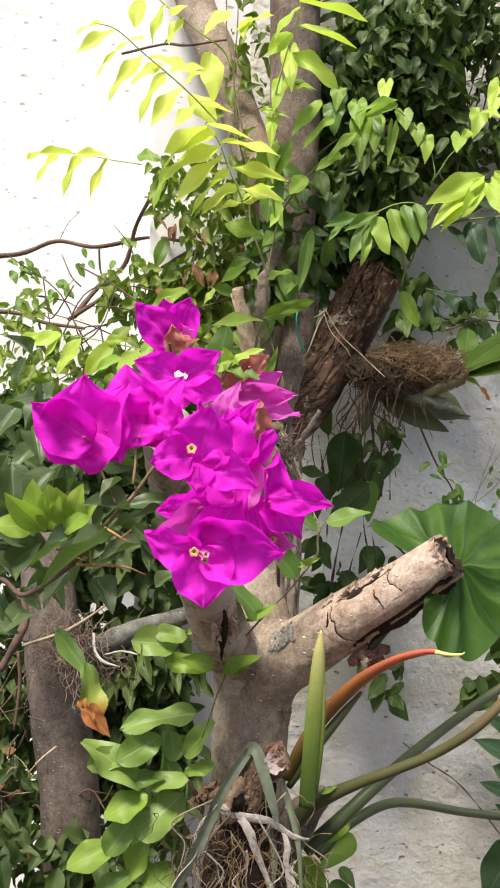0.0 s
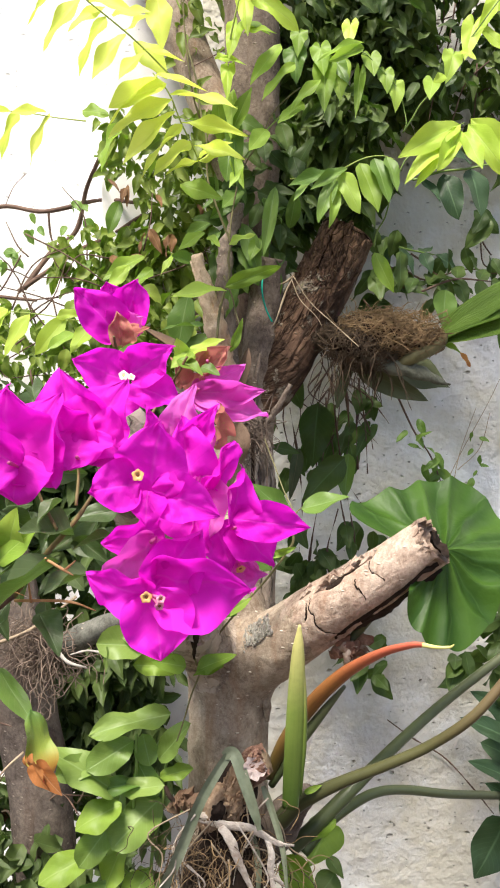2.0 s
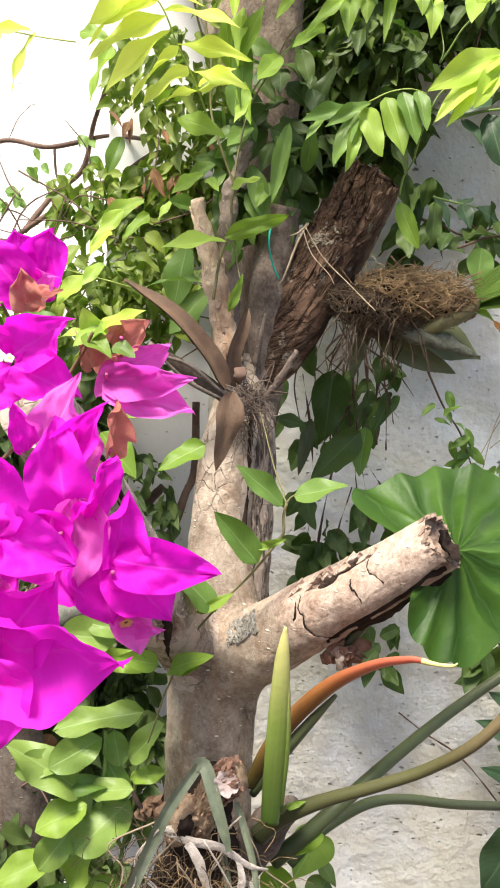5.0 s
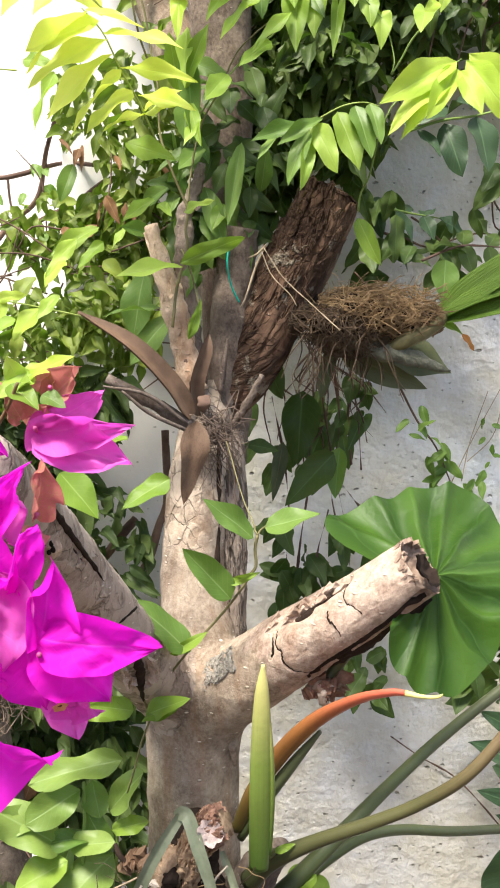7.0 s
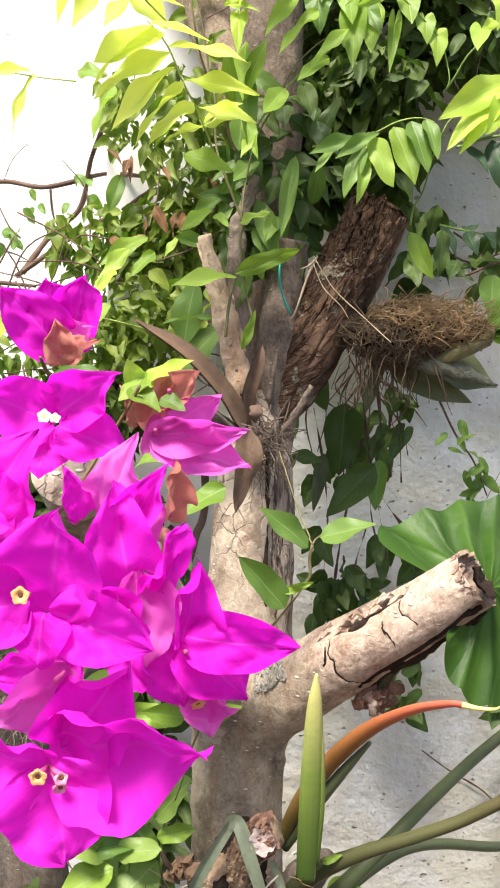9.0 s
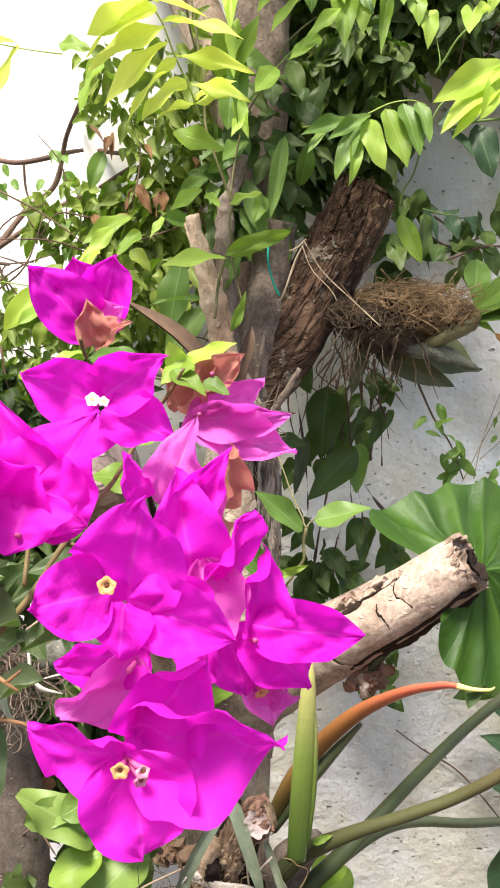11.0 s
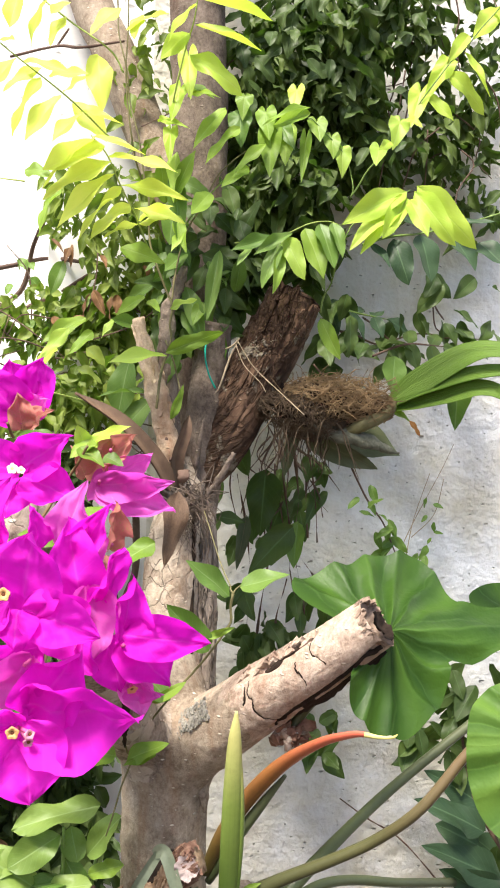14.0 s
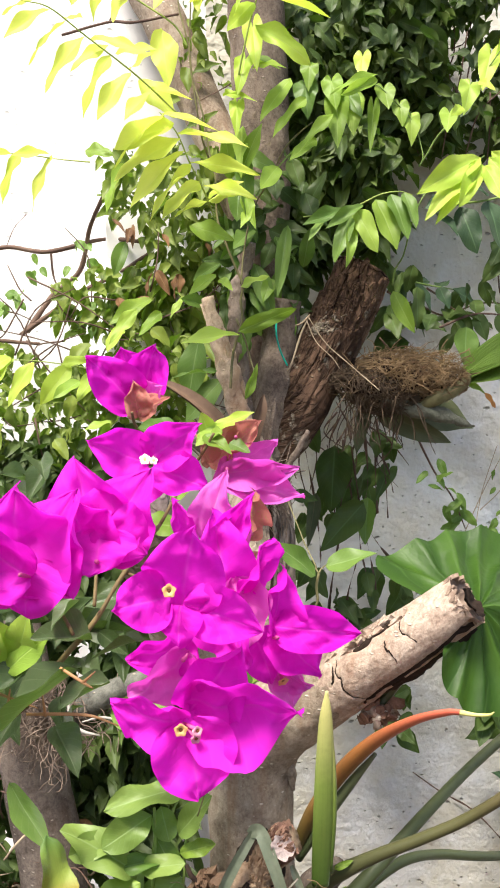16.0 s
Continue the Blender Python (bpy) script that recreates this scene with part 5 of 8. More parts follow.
part("petiole", tube([(0.1027, 0.99, 0.8136), (0.1294, 1.0, 0.8407), (0.1694, 1.02, 0.8589), (0.2021, 1.04, 0.8613), (0.2444, 1.07, 0.8479), (0.3022, 1.1, 0.8277), (0.389, 1.16, 0.7955)], [0.007, 0.0065, 0.0062, 0.006, 0.0058, 0.0056, 0.0055], 8, 14, unit_uv=True), PETIOLE_GREEN, phil, "dark green bent stalk")
part("petiole", tube([(0.1283, 0.9, 1.0748), (0.1482, 0.9, 1.103), (0.1713, 0.89, 1.1369), (0.1889, 0.88, 1.1649), (0.2229, 0.856, 1.1891)], [0.005, 0.0052, 0.005, 0.0048, 0.004], 6, 12, unit_uv=True), PETIOLE, phil)
part("sheath", tube([(0.0759, 0.885, 0.9204), (0.0768, 0.878, 0.9564), (0.0776, 0.868, 1.0053), (0.0780, 0.86, 1.0545), (0.0785, 0.857, 1.0928), (0.0796, 0.857, 1.1181)], [0.0085, 0.0095, 0.0098, 0.0085, 0.006, 0.0012], 8, 18, flat=0.6, unit_uv=True), SHEATH, phil, "pointed yellow-green leaf sheath")
part("sheath_fold", tube([(0.0853, 0.882, 0.9354), (0.0873, 0.868, 0.9980), (0.0856, 0.86, 1.0494), (0.0823, 0.857, 1.0927)], [0.002, 0.0025, 0.0022, 0.001], 8, 8, unit_uv=True), SHEATH, phil)
part("red_sheath", tube([(0.0563, 0.93, 0.9313), (0.0732, 0.915, 0.978), (0.0983, 0.9, 1.0227), (0.1262, 0.875, 1.0623), (0.1552, 0.84, 1.0942), (0.1784, 0.815, 1.1099), (0.189, 0.805, 1.1134)], [0.006, 0.008, 0.0085, 0.0075, 0.0052, 0.0038, 0.003], 8, 16, flat=0.7, unit_uv=True), RED_SHEATH, phil, "orange-red curved leaf sheath")
part("red_sheath_tip", tube([(0.1881, 0.805, 1.1134), (0.1998, 0.8, 1.1126), (0.2104, 0.795, 1.1141), (0.2142, 0.793, 1.1171)], [0.0026, 0.0018, 0.0013, 0.0006], 6, 8), plain_material("yellow_tip", (0.55, 0.48, 0.12), (0.72, 0.66, 0.25), 0.5), phil, "yellow withered tip")
part("green_keel", tube([(0.06, 0.932, 0.9216), (0.0836, 0.918, 0.968), (0.1086, 0.903, 1.0105), (0.1296, 0.885, 1.0465)], [0.004, 0.006, 0.005, 0.002], 6, 10, unit_uv=True), PETIOLE_GREEN, phil)
leaf(phil, "ovate", (0.0906, 0.89, 0.9325), (0.1074, 0.885, 0.9433), 0.008, YOUNG, 0, name="bud_scale")
leaf(phil, "ovate", (0.133, 0.945, 0.8755), (0.1002, 0.94, 0.8532), 0.016, YOUNG, 0, name="bud_scale")
leaf(phil, "heart", (0.1295, 1.0, 0.8337), (0.1079, 0.98, 0.8021), 0.05, YOUNG, 0, (0, -1, 0.3), "leaf", "small heart-shaped young leaf")
leaf(phil, "ovate", (0.0784, 0.97, 0.8218), (0.1107, 0.95, 0.7805), 0.04, YOUNG, 10, (0.2, -1, 0.3))


def lobed_blade(at, rim, right, high, low, ripple, seed, rings=10, hook=0.0):
    """A big blade about its stalk's end. rim: (degrees, reach) round the edge, 0 along the midrib; the blade's upper half leans one way, the lower another."""
    angles = [a for a, _ in rim]
    reach = [r for _, r in rim]
    verts, faces, uvs = [Vector(at)], [], [(0.5, 0.5)]
    n = 168
    for i in range(1, rings + 1):
        for k in range(n):
            a = 360.0 * k / n
            r = np.interp(a, angles + [angles[0] + 360], reach + [reach[0]])
            r2 = np.interp((a + 4) % 360, angles + [angles[0] + 360], reach + [reach[0]])
            r3 = np.interp((a - 4) % 360, angles + [angles[0] + 360], reach + [reach[0]])
            r = (2 * r + r2 + r3) / 4
            t = i / rings
            swing = max(0.0, min((a - 108) / 38, (205 - a) / 55, 1.0)) * hook * (1 - t)
            p, q = r * t * math.cos(radians(a - swing)), r * t * math.sin(radians(a - swing))
            lean = Vector(high) if q > 0 else Vector(low)
            turned = a if a <= 180 else a - 360
            bow = ripple * (0.45 * math.sin(radians(turned) * 3 + seed) * t * t + 1.2 * t * (1 - t) + 0.95 * t * (1 - 0.45 * t) * abs(math.cos(radians(turned) * 7 + 1.4 * noise.noise(Vector((p * 20, q * 20, seed + 4)))))) + 0.6 * ripple * noise.noise(Vector((p * 25, q * 25, seed)))
            out = Vector(at) + Vector(right) * p + lean * abs(q)
            face = Vector(right).cross(Vector(high)).normalized()
            verts.append(out - face * bow)
            uvs.append((0.5 + 3 * p, 0.5 + 3 * q))
    for k in range(n):
        faces.append((0, 1 + k, 1 + (k + 1) % n))
        for i in range(rings - 1):
            a, b = 1 + i * n, 1 + (i + 1) * n
            faces.append((a + k, b + k, b + (k + 1) % n, a + (k + 1) % n))
    return verts, faces, uvs


def big_leaf_material(name, dark, light, glow, seed):
    """Veins fan from the stalk's end: the uv's middle."""
    n = Nodes(name, 0.5, 0.35)
    split = n.tree.nodes.new("ShaderNodeSeparateXYZ")
    n.put(split, 0, n.uv())
    p, q = n.math("SUBTRACT", split.outputs[0], 0.5), n.math("SUBTRACT", split.outputs[1], 0.5)
    angle = n.math("ARCTAN2", q, p)
    wob = n.noise(n.coords(), 22.0, 2.0)
    far = n.math("SQRT", n.math("ADD", n.math("MULTIPLY", p, p), n.math("MULTIPLY", q, q)))
    bend = n.math("ADD", n.math("MULTIPLY", angle, 1.7507), n.math("MULTIPLY", far, 1.1))
    saw = n.math("FRACT", n.math("ADD", bend, n.math("MULTIPLY", n.math("SUBTRACT", wob, 0.5), 0.5)))
    line = n.math("SUBTRACT", 1.0, n.math("MULTIPLY", n.math("ABSOLUTE", n.math("SUBTRACT", saw, 0.5)), n.math("ADD", 8.0, n.math("MULTIPLY", far, 90.0))))
    line = n.math("MAXIMUM", line, n.math("SUBTRACT", 1.0, n.math("MULTIPLY", n.math("ABSOLUTE", q), 160.0)))
    line = n.math("MAXIMUM", line, 0.0)
    broad = n.math("ABSOLUTE", n.math("SUBTRACT", saw, 0.5))
    patch = n.noise(n.coords(), 25.0, 4.0)
    colour = n.mix(n.math("ADD", n.math("MULTIPLY", patch, 0.5), n.math("MULTIPLY", broad, 1.3)), dark, light)
    colour = n.mix(n.math("MULTIPLY", n.math("MULTIPLY", line, n.noise(n.coords(), 30.0, 3.0)), 0.45), colour, tuple(min(1, c * 1.6 + 0.03) for c in light))
    n.put(n.bsdf, "Base Color", colour)
    normal = n.bump(n.math("ADD", n.math("MULTIPLY", broad, 1.0), n.math("MULTIPLY", patch, 0.9)), 0.6, 0.005)
    back = n.add("BsdfTranslucent", 0, Color=n.mix(0.6, colour, glow), Normal=normal)
    n.put(n.out, 0, n.add("MixShader", 0, i0=0.25, i1=n.bsdf.outputs[0], i2=back))
    return n.mat


BIG = big_leaf_material("large_green_blade", (0.008, 0.034, 0.004), (0.060, 0.130, 0.015), (0.09, 0.24, 0.012), 1)
BIG_LIGHT = big_leaf_material("large_light_green_blade", (0.028, 0.085, 0.013), (0.135, 0.24, 0.038), (0.16, 0.32, 0.025), 2)
HEART_AT = (0.222, 0.858, 1.192)
part("leaf_blade", lobed_blade(HEART_AT, [(0, 0.26), (7, 0.142), (13, 0.101), (22, 0.098), (34, 0.105), (50, 0.107), (69, 0.091), (90, 0.091), (102, 0.087), (119, 0.101), (135, 0.114), (143, 0.113), (147, 0.098), (152, 0.050), (165, 0.034), (190, 0.034), (205, 0.036), (216, 0.055), (227, 0.065), (242, 0.074), (262, 0.084), (278, 0.0935), (288, 0.092), (305, 0.090), (322, 0.080), (334, 0.070), (341, 0.105), (350, 0.15)], (0.94, 0.36, 0.03), (-0.05, 1.15, 0.62), (0.0, -0.34, -0.95), 0.016, 1.0, 14, 32.0), BIG, phil, "large lobed glossy green leaf blade")
part("leaf_blade", lobed_blade((0.3439, 0.77, 1.1219), [(0, 0.07), (40, 0.06), (90, 0.05), (115, 0.055), (140, 0.062), (165, 0.070), (185, 0.0735), (205, 0.082), (220, 0.091), (235, 0.099), (250, 0.104), (270, 0.104), (290, 0.10), (320, 0.085)], (0.97, -0.20, 0.0), (0.0, 0.6, 0.8), (0.05, -0.15, -0.98), 0.009, 3.0), BIG_LIGHT, phil, "large light green leaf blade")
part("leaf_blade", lobed_blade((0.4802, 1.15, 1.1317), [(0, 0.1), (60, 0.07), (110, 0.065), (150, 0.10), (180, 0.06), (230, 0.05), (300, 0.05)], (0.95, 0.3, 0.0), (0.0, 0.6, 0.8), (0.0, 0.0, -1.0), 0.006, 5.0), BIG, phil, "dark green leaf blade behind")

# dried flower stub under the pale limb
dried = thing("dried_fruit_stalk", (0.1333, 0.9, 1.0799), "dry shrivelled seed stalk under the pale stub", "dry stalk")
part("husk", tube([(0.1208, 0.9, 1.0748), (0.1279, 0.895, 1.0845), (0.1403, 0.895, 1.0834), (0.1533, 0.9, 1.0901)], [0.002, 0.006, 0.0055, 0.003], 8, 16, 0.005, 130.0), CUT_WOOD, dried)
part("husk", shards([(0.1208, 0.9, 1.0748), (0.1279, 0.895, 1.0845), (0.1403, 0.895, 1.0834), (0.1533, 0.9, 1.0901)], [0.003, 0.007, 0.006, 0.004], 26, 0.012, 0.005, 23, (-140, 140), (0.0, 1.0), 0.5), RED_WOOD, dried, "shrivelled brown scraps", False, "stuff")
part("husk", tube([(0.1304, 0.895, 1.0664), (0.1334, 0.89, 1.0788), (0.1373, 0.89, 1.089)], [0.002, 0.006, 0.004], 6, 10, 0.004, 120.0), WHITE_ROOT, dried, "pale papery husk")

# ---- orchid stump with bleached roots at the foot ----
stump = thing("stump", (0.0246, 0.86, 0.85), "rotting stump with hanging bleached roots", "stump")
part("wood", tube([(0.035, 0.90, 0.62), (0.0141, 0.885, 0.8355), (0.0131, 0.885, 0.8887), (0.0114, 0.88, 0.9321), (0.0224, 0.87, 0.9681)], [0.05, 0.045, 0.034, 0.026, 0.020], 10, 30, 0.008, 35.0, ridge=0.005, ridge_freq=(90, 25)), ROT_SHADE, stump, "dark rotten wood")
KNUCKLE = [(0.0095, 0.865, 0.9166), (0.0149, 0.86, 0.9417), (0.0235, 0.852, 0.965), (0.0362, 0.845, 0.9828), (0.0457, 0.842, 0.9894)], [0.013, 0.0125, 0.0125, 0.0150, 0.0125]
part("knuckle", tube(*KNUCKLE, 16, 48, 0.004, 75.0, ridge=0.003, ridge_freq=(200, 20)), TAN_WOOD, stump, "tan fibrous broken wood")
part("splinter_mass", shards(*KNUCKLE, 130, 0.011, 0.0022, 15, (-110, 110), (0.0, 0.7), 0.2), TAN_WOOD, stump, "ragged tan splinters", False, "stuff")
part("splinter_mass", shards(*KNUCKLE, 130, 0.008, 0.0018, 16, (-60, 170), (0.62, 1.0), 0.35), RED_WOOD, stump, "ragged splinters of red-brown wood", False, "stuff")
part("torn_face", broken_end((0.0353, 0.8275, 0.9875), (-0.05, -0.93, 0.35), 0.0105, 0.0015, 3.0, 0.35), plain_material("pink_torn_wood", (0.30, 0.17, 0.13), (0.78, 0.68, 0.64), 0.85, 60.0, 0.005), stump, "whitish torn wood")
SHELL = [(-0.0082, 0.862, 0.9142), (-0.0053, 0.857, 0.9336), (0.0029, 0.857, 0.9463), (0.0161, 0.862, 0.9453)], [0.008, 0.012, 0.013, 0.009]
part("shell", tube(*SHELL, 12, 36, 0.004, 70.0, ridge=0.006, ridge_freq=(220, 30)), TAN_WOOD, stump, "broken hollow shell of wood")
part("splinter_mass", shards(*SHELL, 90, 0.009, 0.0020, 19, (-120, 120), (0.0, 1.0), 0.22), TAN_WOOD, stump, "ragged splinters of red-brown wood", smooth=False, kind="stuff")
part("hollow", tube([(-0.0027, 0.848, 0.9257), (0.0006, 0.844, 0.9388), (0.005, 0.846, 0.9466)], [0.003, 0.0075, 0.003], 8, 18, 0.005, 110.0), ROT_SHADE, stump, "dark hollow")
part("bark_scrap", shards([(-0.0395, 0.895, 0.9193), (-0.0278, 0.885, 0.9297), (-0.0137, 0.875, 0.9324), (-0.0025, 0.87, 0.9385)], [0.003, 0.005, 0.006, 0.004], 26, 0.020, 0.006, 20, (-120, 120), (0.0, 1.0), 0.45), HUSK, stump, "curled brown bark scraps", False, "stuff")
part("black_root", tube([(-0.0523, 0.895, 0.9396), (-0.0465, 0.89, 0.9302), (-0.0352, 0.888, 0.9226), (-0.0205, 0.885, 0.926)], [0.002, 0.0026, 0.0024, 0.0015], 8, 8, 0.0006, 90.0), ROT_SHADE, stump, "black curved root")
part("white_root", tube([(-0.0161, 0.85, 0.9262), (0.0053, 0.84, 0.9262), (0.0319, 0.835, 0.9247), (0.0583, 0.83, 0.9121), (0.0743, 0.83, 0.9094)], [0.0031, 0.0047, 0.0043, 0.0031, 0.0016], 12, 12, 0.0009, 120.0, 0.42), WHITE_ROOT, stump, "bleached flat root")
part("white_root", tube([(0.0037, 0.838, 0.9251), (0.0132, 0.833, 0.9136), (0.0194, 0.83, 0.8985), (0.0279, 0.83, 0.8788), (0.0396, 0.83, 0.8561)], [0.0035, 0.0051, 0.0043, 0.0031, 0.0016], 12, 12, 0.0009, 120.0, 0.42), WHITE_ROOT, stump)
part("white_root", tube([(0.0477, 0.832, 0.9158), (0.0528, 0.828, 0.9012), (0.0517, 0.828, 0.8847), (0.0635, 0.828, 0.872)], [0.0023, 0.0035, 0.0031, 0.0016], 12, 12, 0.0009, 120.0, 0.42), WHITE_ROOT, stump)
part("white_root", tube([(0.0528, 0.828, 0.8791), (0.0566, 0.828, 0.8623), (0.061, 0.83, 0.8442)], [0.0023, 0.0031, 0.0016], 12, 12, 0.0009, 120.0, 0.42), WHITE_ROOT, stump)
part("white_root", tube([(-0.0189, 0.852, 0.9264), (-0.0107, 0.848, 0.9304), (-0.0027, 0.844, 0.925)], [0.003, 0.006, 0.003], 6, 8, 0.003, 100.0, 0.6), WHITE_ROOT, stump)
hang = random.Random(5)
for k in range(16):
    x0, z0 = hang.uniform(-0.035, 0.05), hang.uniform(0.86, 0.96)
    y0 = 0.845 - hang.uniform(0, 0.02)
    pts = [(x0, y0, z0)]
    for j in range(4):
        x0, y0, z0 = x0 + hang.gauss(0, 0.012), y0 + hang.gauss(0, 0.004), z0 - hang.uniform(0.012, 0.03)
        pts.append((x0, y0, z0))
    part("thin_root", tube(pts, [0.0009, 0.0009, 0.0008, 0.0007, 0.0005], 5, 5), STRAW if k % 3 else WHITE_ROOT, stump)
part("root_mat", tangle((0.0, 0.852, 0.885), (0.075, 0.016, 0.05), 150, 0.00045, 41, 0.9), DARK_ROOT, stump, "matted dark rootlets", kind="stuff")
part("root_mat", tangle((0.01, 0.845, 0.88), (0.07, 0.014, 0.05), 130, 0.0005, 42, 0.9), ROOT, stump, "curly tan rootlets", kind="stuff")
blades = thing("grass_tuft", (0.0111, 0.85, 0.9857), "grey-green strap blades growing over the stump", "grass")
strap([(-0.0613, 0.83, 0.8488), (-0.0369, 0.825, 0.9059), (-0.0157, 0.83, 0.9572), (0.0094, 0.845, 0.9924), (0.0126, 0.845, 0.9945)], 0.012, 0.4, GREY_STRAP, blades, "blade", "", (0.5, -0.8, 0.3), 0.0008, tip=0.5)
strap([(0.0062, 0.846, 0.992), (0.0162, 0.838, 0.9974), (0.0263, 0.825, 0.9746), (0.0365, 0.82, 0.9443), (0.0402, 0.82, 0.9306)], 0.012, 0.3, GREY_STRAP, blades, "blade", "", (-0.2, -1.0, 0.2), 0.0008, tip=0.4)
strap([(0.0445, 0.84, 0.9644), (0.0533, 0.835, 0.9417), (0.0636, 0.83, 0.9053), (0.0691, 0.83, 0.855)], 0.007, 0.4, GREY_STRAP, blades, "blade", "", (-0.4, -0.9, 0.2), 0.0008, tip=0.5)
strap([(0.035, 0.845, 0.9149), (0.0412, 0.84, 0.8838), (0.0401, 0.84, 0.8444)], 0.007, 0.4, GREY_STRAP, blades, "blade", "", (-0.4, -0.9, 0.2), 0.0008, tip=0.5)

# ---- twining vine on the trunk ----
twiner = thing("twining_vine", (-0.0297, 0.9, 1.0321), "slender vine with oval green leaves climbing the trunk", "vine")
stems("stem", twiner, [[(0.076, 0.88, 1.2222), (0.0745, 0.88, 1.1954), (0.0638, 0.88, 1.1784), (0.0247, 0.885, 1.13), (-0.013, 0.89, 1.0778), (-0.0261, 0.89, 1.0368), (-0.0407, 0.9, 0.9847)]], 0.0014, VINE_STEM, 0.002)
stems("stem", twiner, [[(0.076, 0.88, 1.2222), (0.0737, 0.885, 1.2284), (0.0596, 0.91, 1.2633), (0.0496, 0.95, 1.2936)], [(0.076, 0.88, 1.2222), (0.0856, 0.88, 1.2318)], [(-0.0206, 0.89, 1.0677), (-0.0316, 0.885, 1.1004), (-0.0256, 0.88, 1.1322)]], 0.0009, VINE_STEM, 0.002)
leaf(twiner, "ovate", (0.0726, 0.878, 1.2203), (0.0331, 0.865, 1.2575), 0.024, GREEN, 10)
leaf(twiner, "ovate", (0.0822, 0.878, 1.2289), (0.1265, 0.86, 1.245), 0.028, GREEN, 0)
leaf(twiner, "ovate", (0.0533, 0.875, 1.1686), (0.0153, 0.86, 1.2163), 0.028, GREEN, 10)
leaf(twiner, "ovate", (0.0519, 0.876, 1.182), (0.0771, 0.87, 1.1922), 0.009, YOUNG, 30)
leaf(twiner, "lance", (0.0179, 0.875, 1.1226), (-0.0258, 0.86, 1.1776), 0.032, GREEN, 15)
leaf(twiner, "lance", (0.0011, 0.875, 1.1213), (0.0331, 0.87, 1.141), 0.009, YOUNG, 40)
leaf(twiner, "ovate", (-0.0206, 0.88, 1.0658), (0.0164, 0.86, 1.0889), 0.022, YOUNG, 0)
leaf(twiner, "ovate", (-0.0312, 0.88, 1.0695), (-0.0653, 0.865, 1.0813), 0.022, YOUNG, 0)
leaf(twiner, "ovate", (-0.026, 0.88, 1.1098), (-0.0554, 0.87, 1.1311), 0.018, YOUNG, 20)
leaf(twiner, "ovate", (0.0015, 0.9, 1.2678), (-0.0384, 0.88, 1.2487), 0.026, YOUNG, 0)
leaf(twiner, "ovate", (-0.0845, 0.86, 1.2793), (-0.0519, 0.85, 1.2438), 0.034, YOUNG, 0)
leaf(twiner, "ovate", (-0.0378, 0.93, 1.3014), (-0.0801, 0.9, 1.2904), 0.028, YOUNG, 20)
leaf(twiner, "lobed", (-0.0701, 0.885, 1.0891), (-0.1197, 0.875, 1.0957), 0.034, LOBED, 0)
leaf(twiner, "lobed", (-0.0981, 0.885, 1.1033), (-0.0612, 0.88, 1.0999), 0.022, LOBED, 10)
leaf(twiner, "lobed", (-0.0845, 0.885, 1.0701), (-0.0404, 0.87, 1.0748), 0.022, YOUNG, 10)
leaf(twiner, "lance", (-0.0615, 0.885, 1.1017), (-0.0201, 0.88, 1.1289), 0.014, YOUNG, 10)
leaf(twiner, "ovate", (0.0066, 0.88, 1.0751), (-0.0245, 0.87, 1.0675), 0.022, YOUNG, 10)
leaf(twiner, "lance", (-0.1088, 0.875, 1.0931), (-0.1129, 0.87, 1.061), 0.006, LOBED, 10)

# ---- broad-leaved plant at the foot ----
foot = thing("broad_leaved_plant", (-0.0466, 0.93, 0.8791), "leafy plant with pale lobed green leaves at the tree foot", "plant")
stems("stem", foot, [[(-0.07, 0.95, 0.0), (-0.0695, 0.94, 0.7751), (-0.0662, 0.935, 0.8562), (-0.0555, 0.93, 0.9108), (-0.0482, 0.93, 0.9628)], [(-0.0662, 0.935, 0.8562), (-0.0865, 0.925, 0.8989), (-0.0838, 0.925, 0.9825)], [(-0.0706, 0.94, 0.8013), (-0.1102, 0.93, 0.8441), (-0.1351, 0.92, 0.8609)]], 0.0024, STEM, 0.003)
leaf(foot, "lobed", (-0.0479, 0.925, 1.0044), (-0.1325, 0.905, 0.9951), 0.0320, LOBED, 5, label="large pale green leaf")
leaf(foot, "lobed", (-0.0603, 0.925, 0.9545), (-0.0282, 0.905, 1.001), 0.0272, LOBED, 5)
leaf(foot, "lobed", (-0.0863, 0.92, 0.9778), (-0.1333, 0.9, 0.955), 0.0336, LOBED, -10)
leaf(foot, "lobed", (-0.1171, 0.92, 0.9574), (-0.1652, 0.9, 0.9494), 0.0272, LOBED, 5)
leaf(foot, "lobed", (-0.072, 0.925, 0.9316), (-0.1287, 0.905, 0.9343), 0.0208, GREEN, 5)
leaf(foot, "lobed", (-0.0985, 0.92, 0.923), (-0.0552, 0.9, 0.9391), 0.0240, LOBED, 0)
leaf(foot, "lobed", (-0.0595, 0.925, 0.9353), (-0.0262, 0.91, 0.952), 0.0176, YOUNG, 0)
leaf(foot, "lobed", (-0.0585, 0.925, 0.9128), (-0.1089, 0.895, 0.8749), 0.0464, LOBED, 0, label="large pale green leaf")
leaf(foot, "lobed", (-0.0997, 0.935, 0.9168), (-0.1174, 0.92, 0.8615), 0.0288, LOBED, 10)
leaf(foot, "lobed", (-0.1317, 0.92, 0.8546), (-0.1827, 0.895, 0.841), 0.0352, YOUNG, 0)
leaf(foot, "lobed", (-0.1109, 0.92, 0.8874), (-0.1413, 0.9, 0.8512), 0.0320, LOBED, 0)
leaf(foot, "lobed", (-0.0952, 0.93, 0.8673), (-0.1225, 0.91, 0.8152), 0.0320, YOUNG, 10)
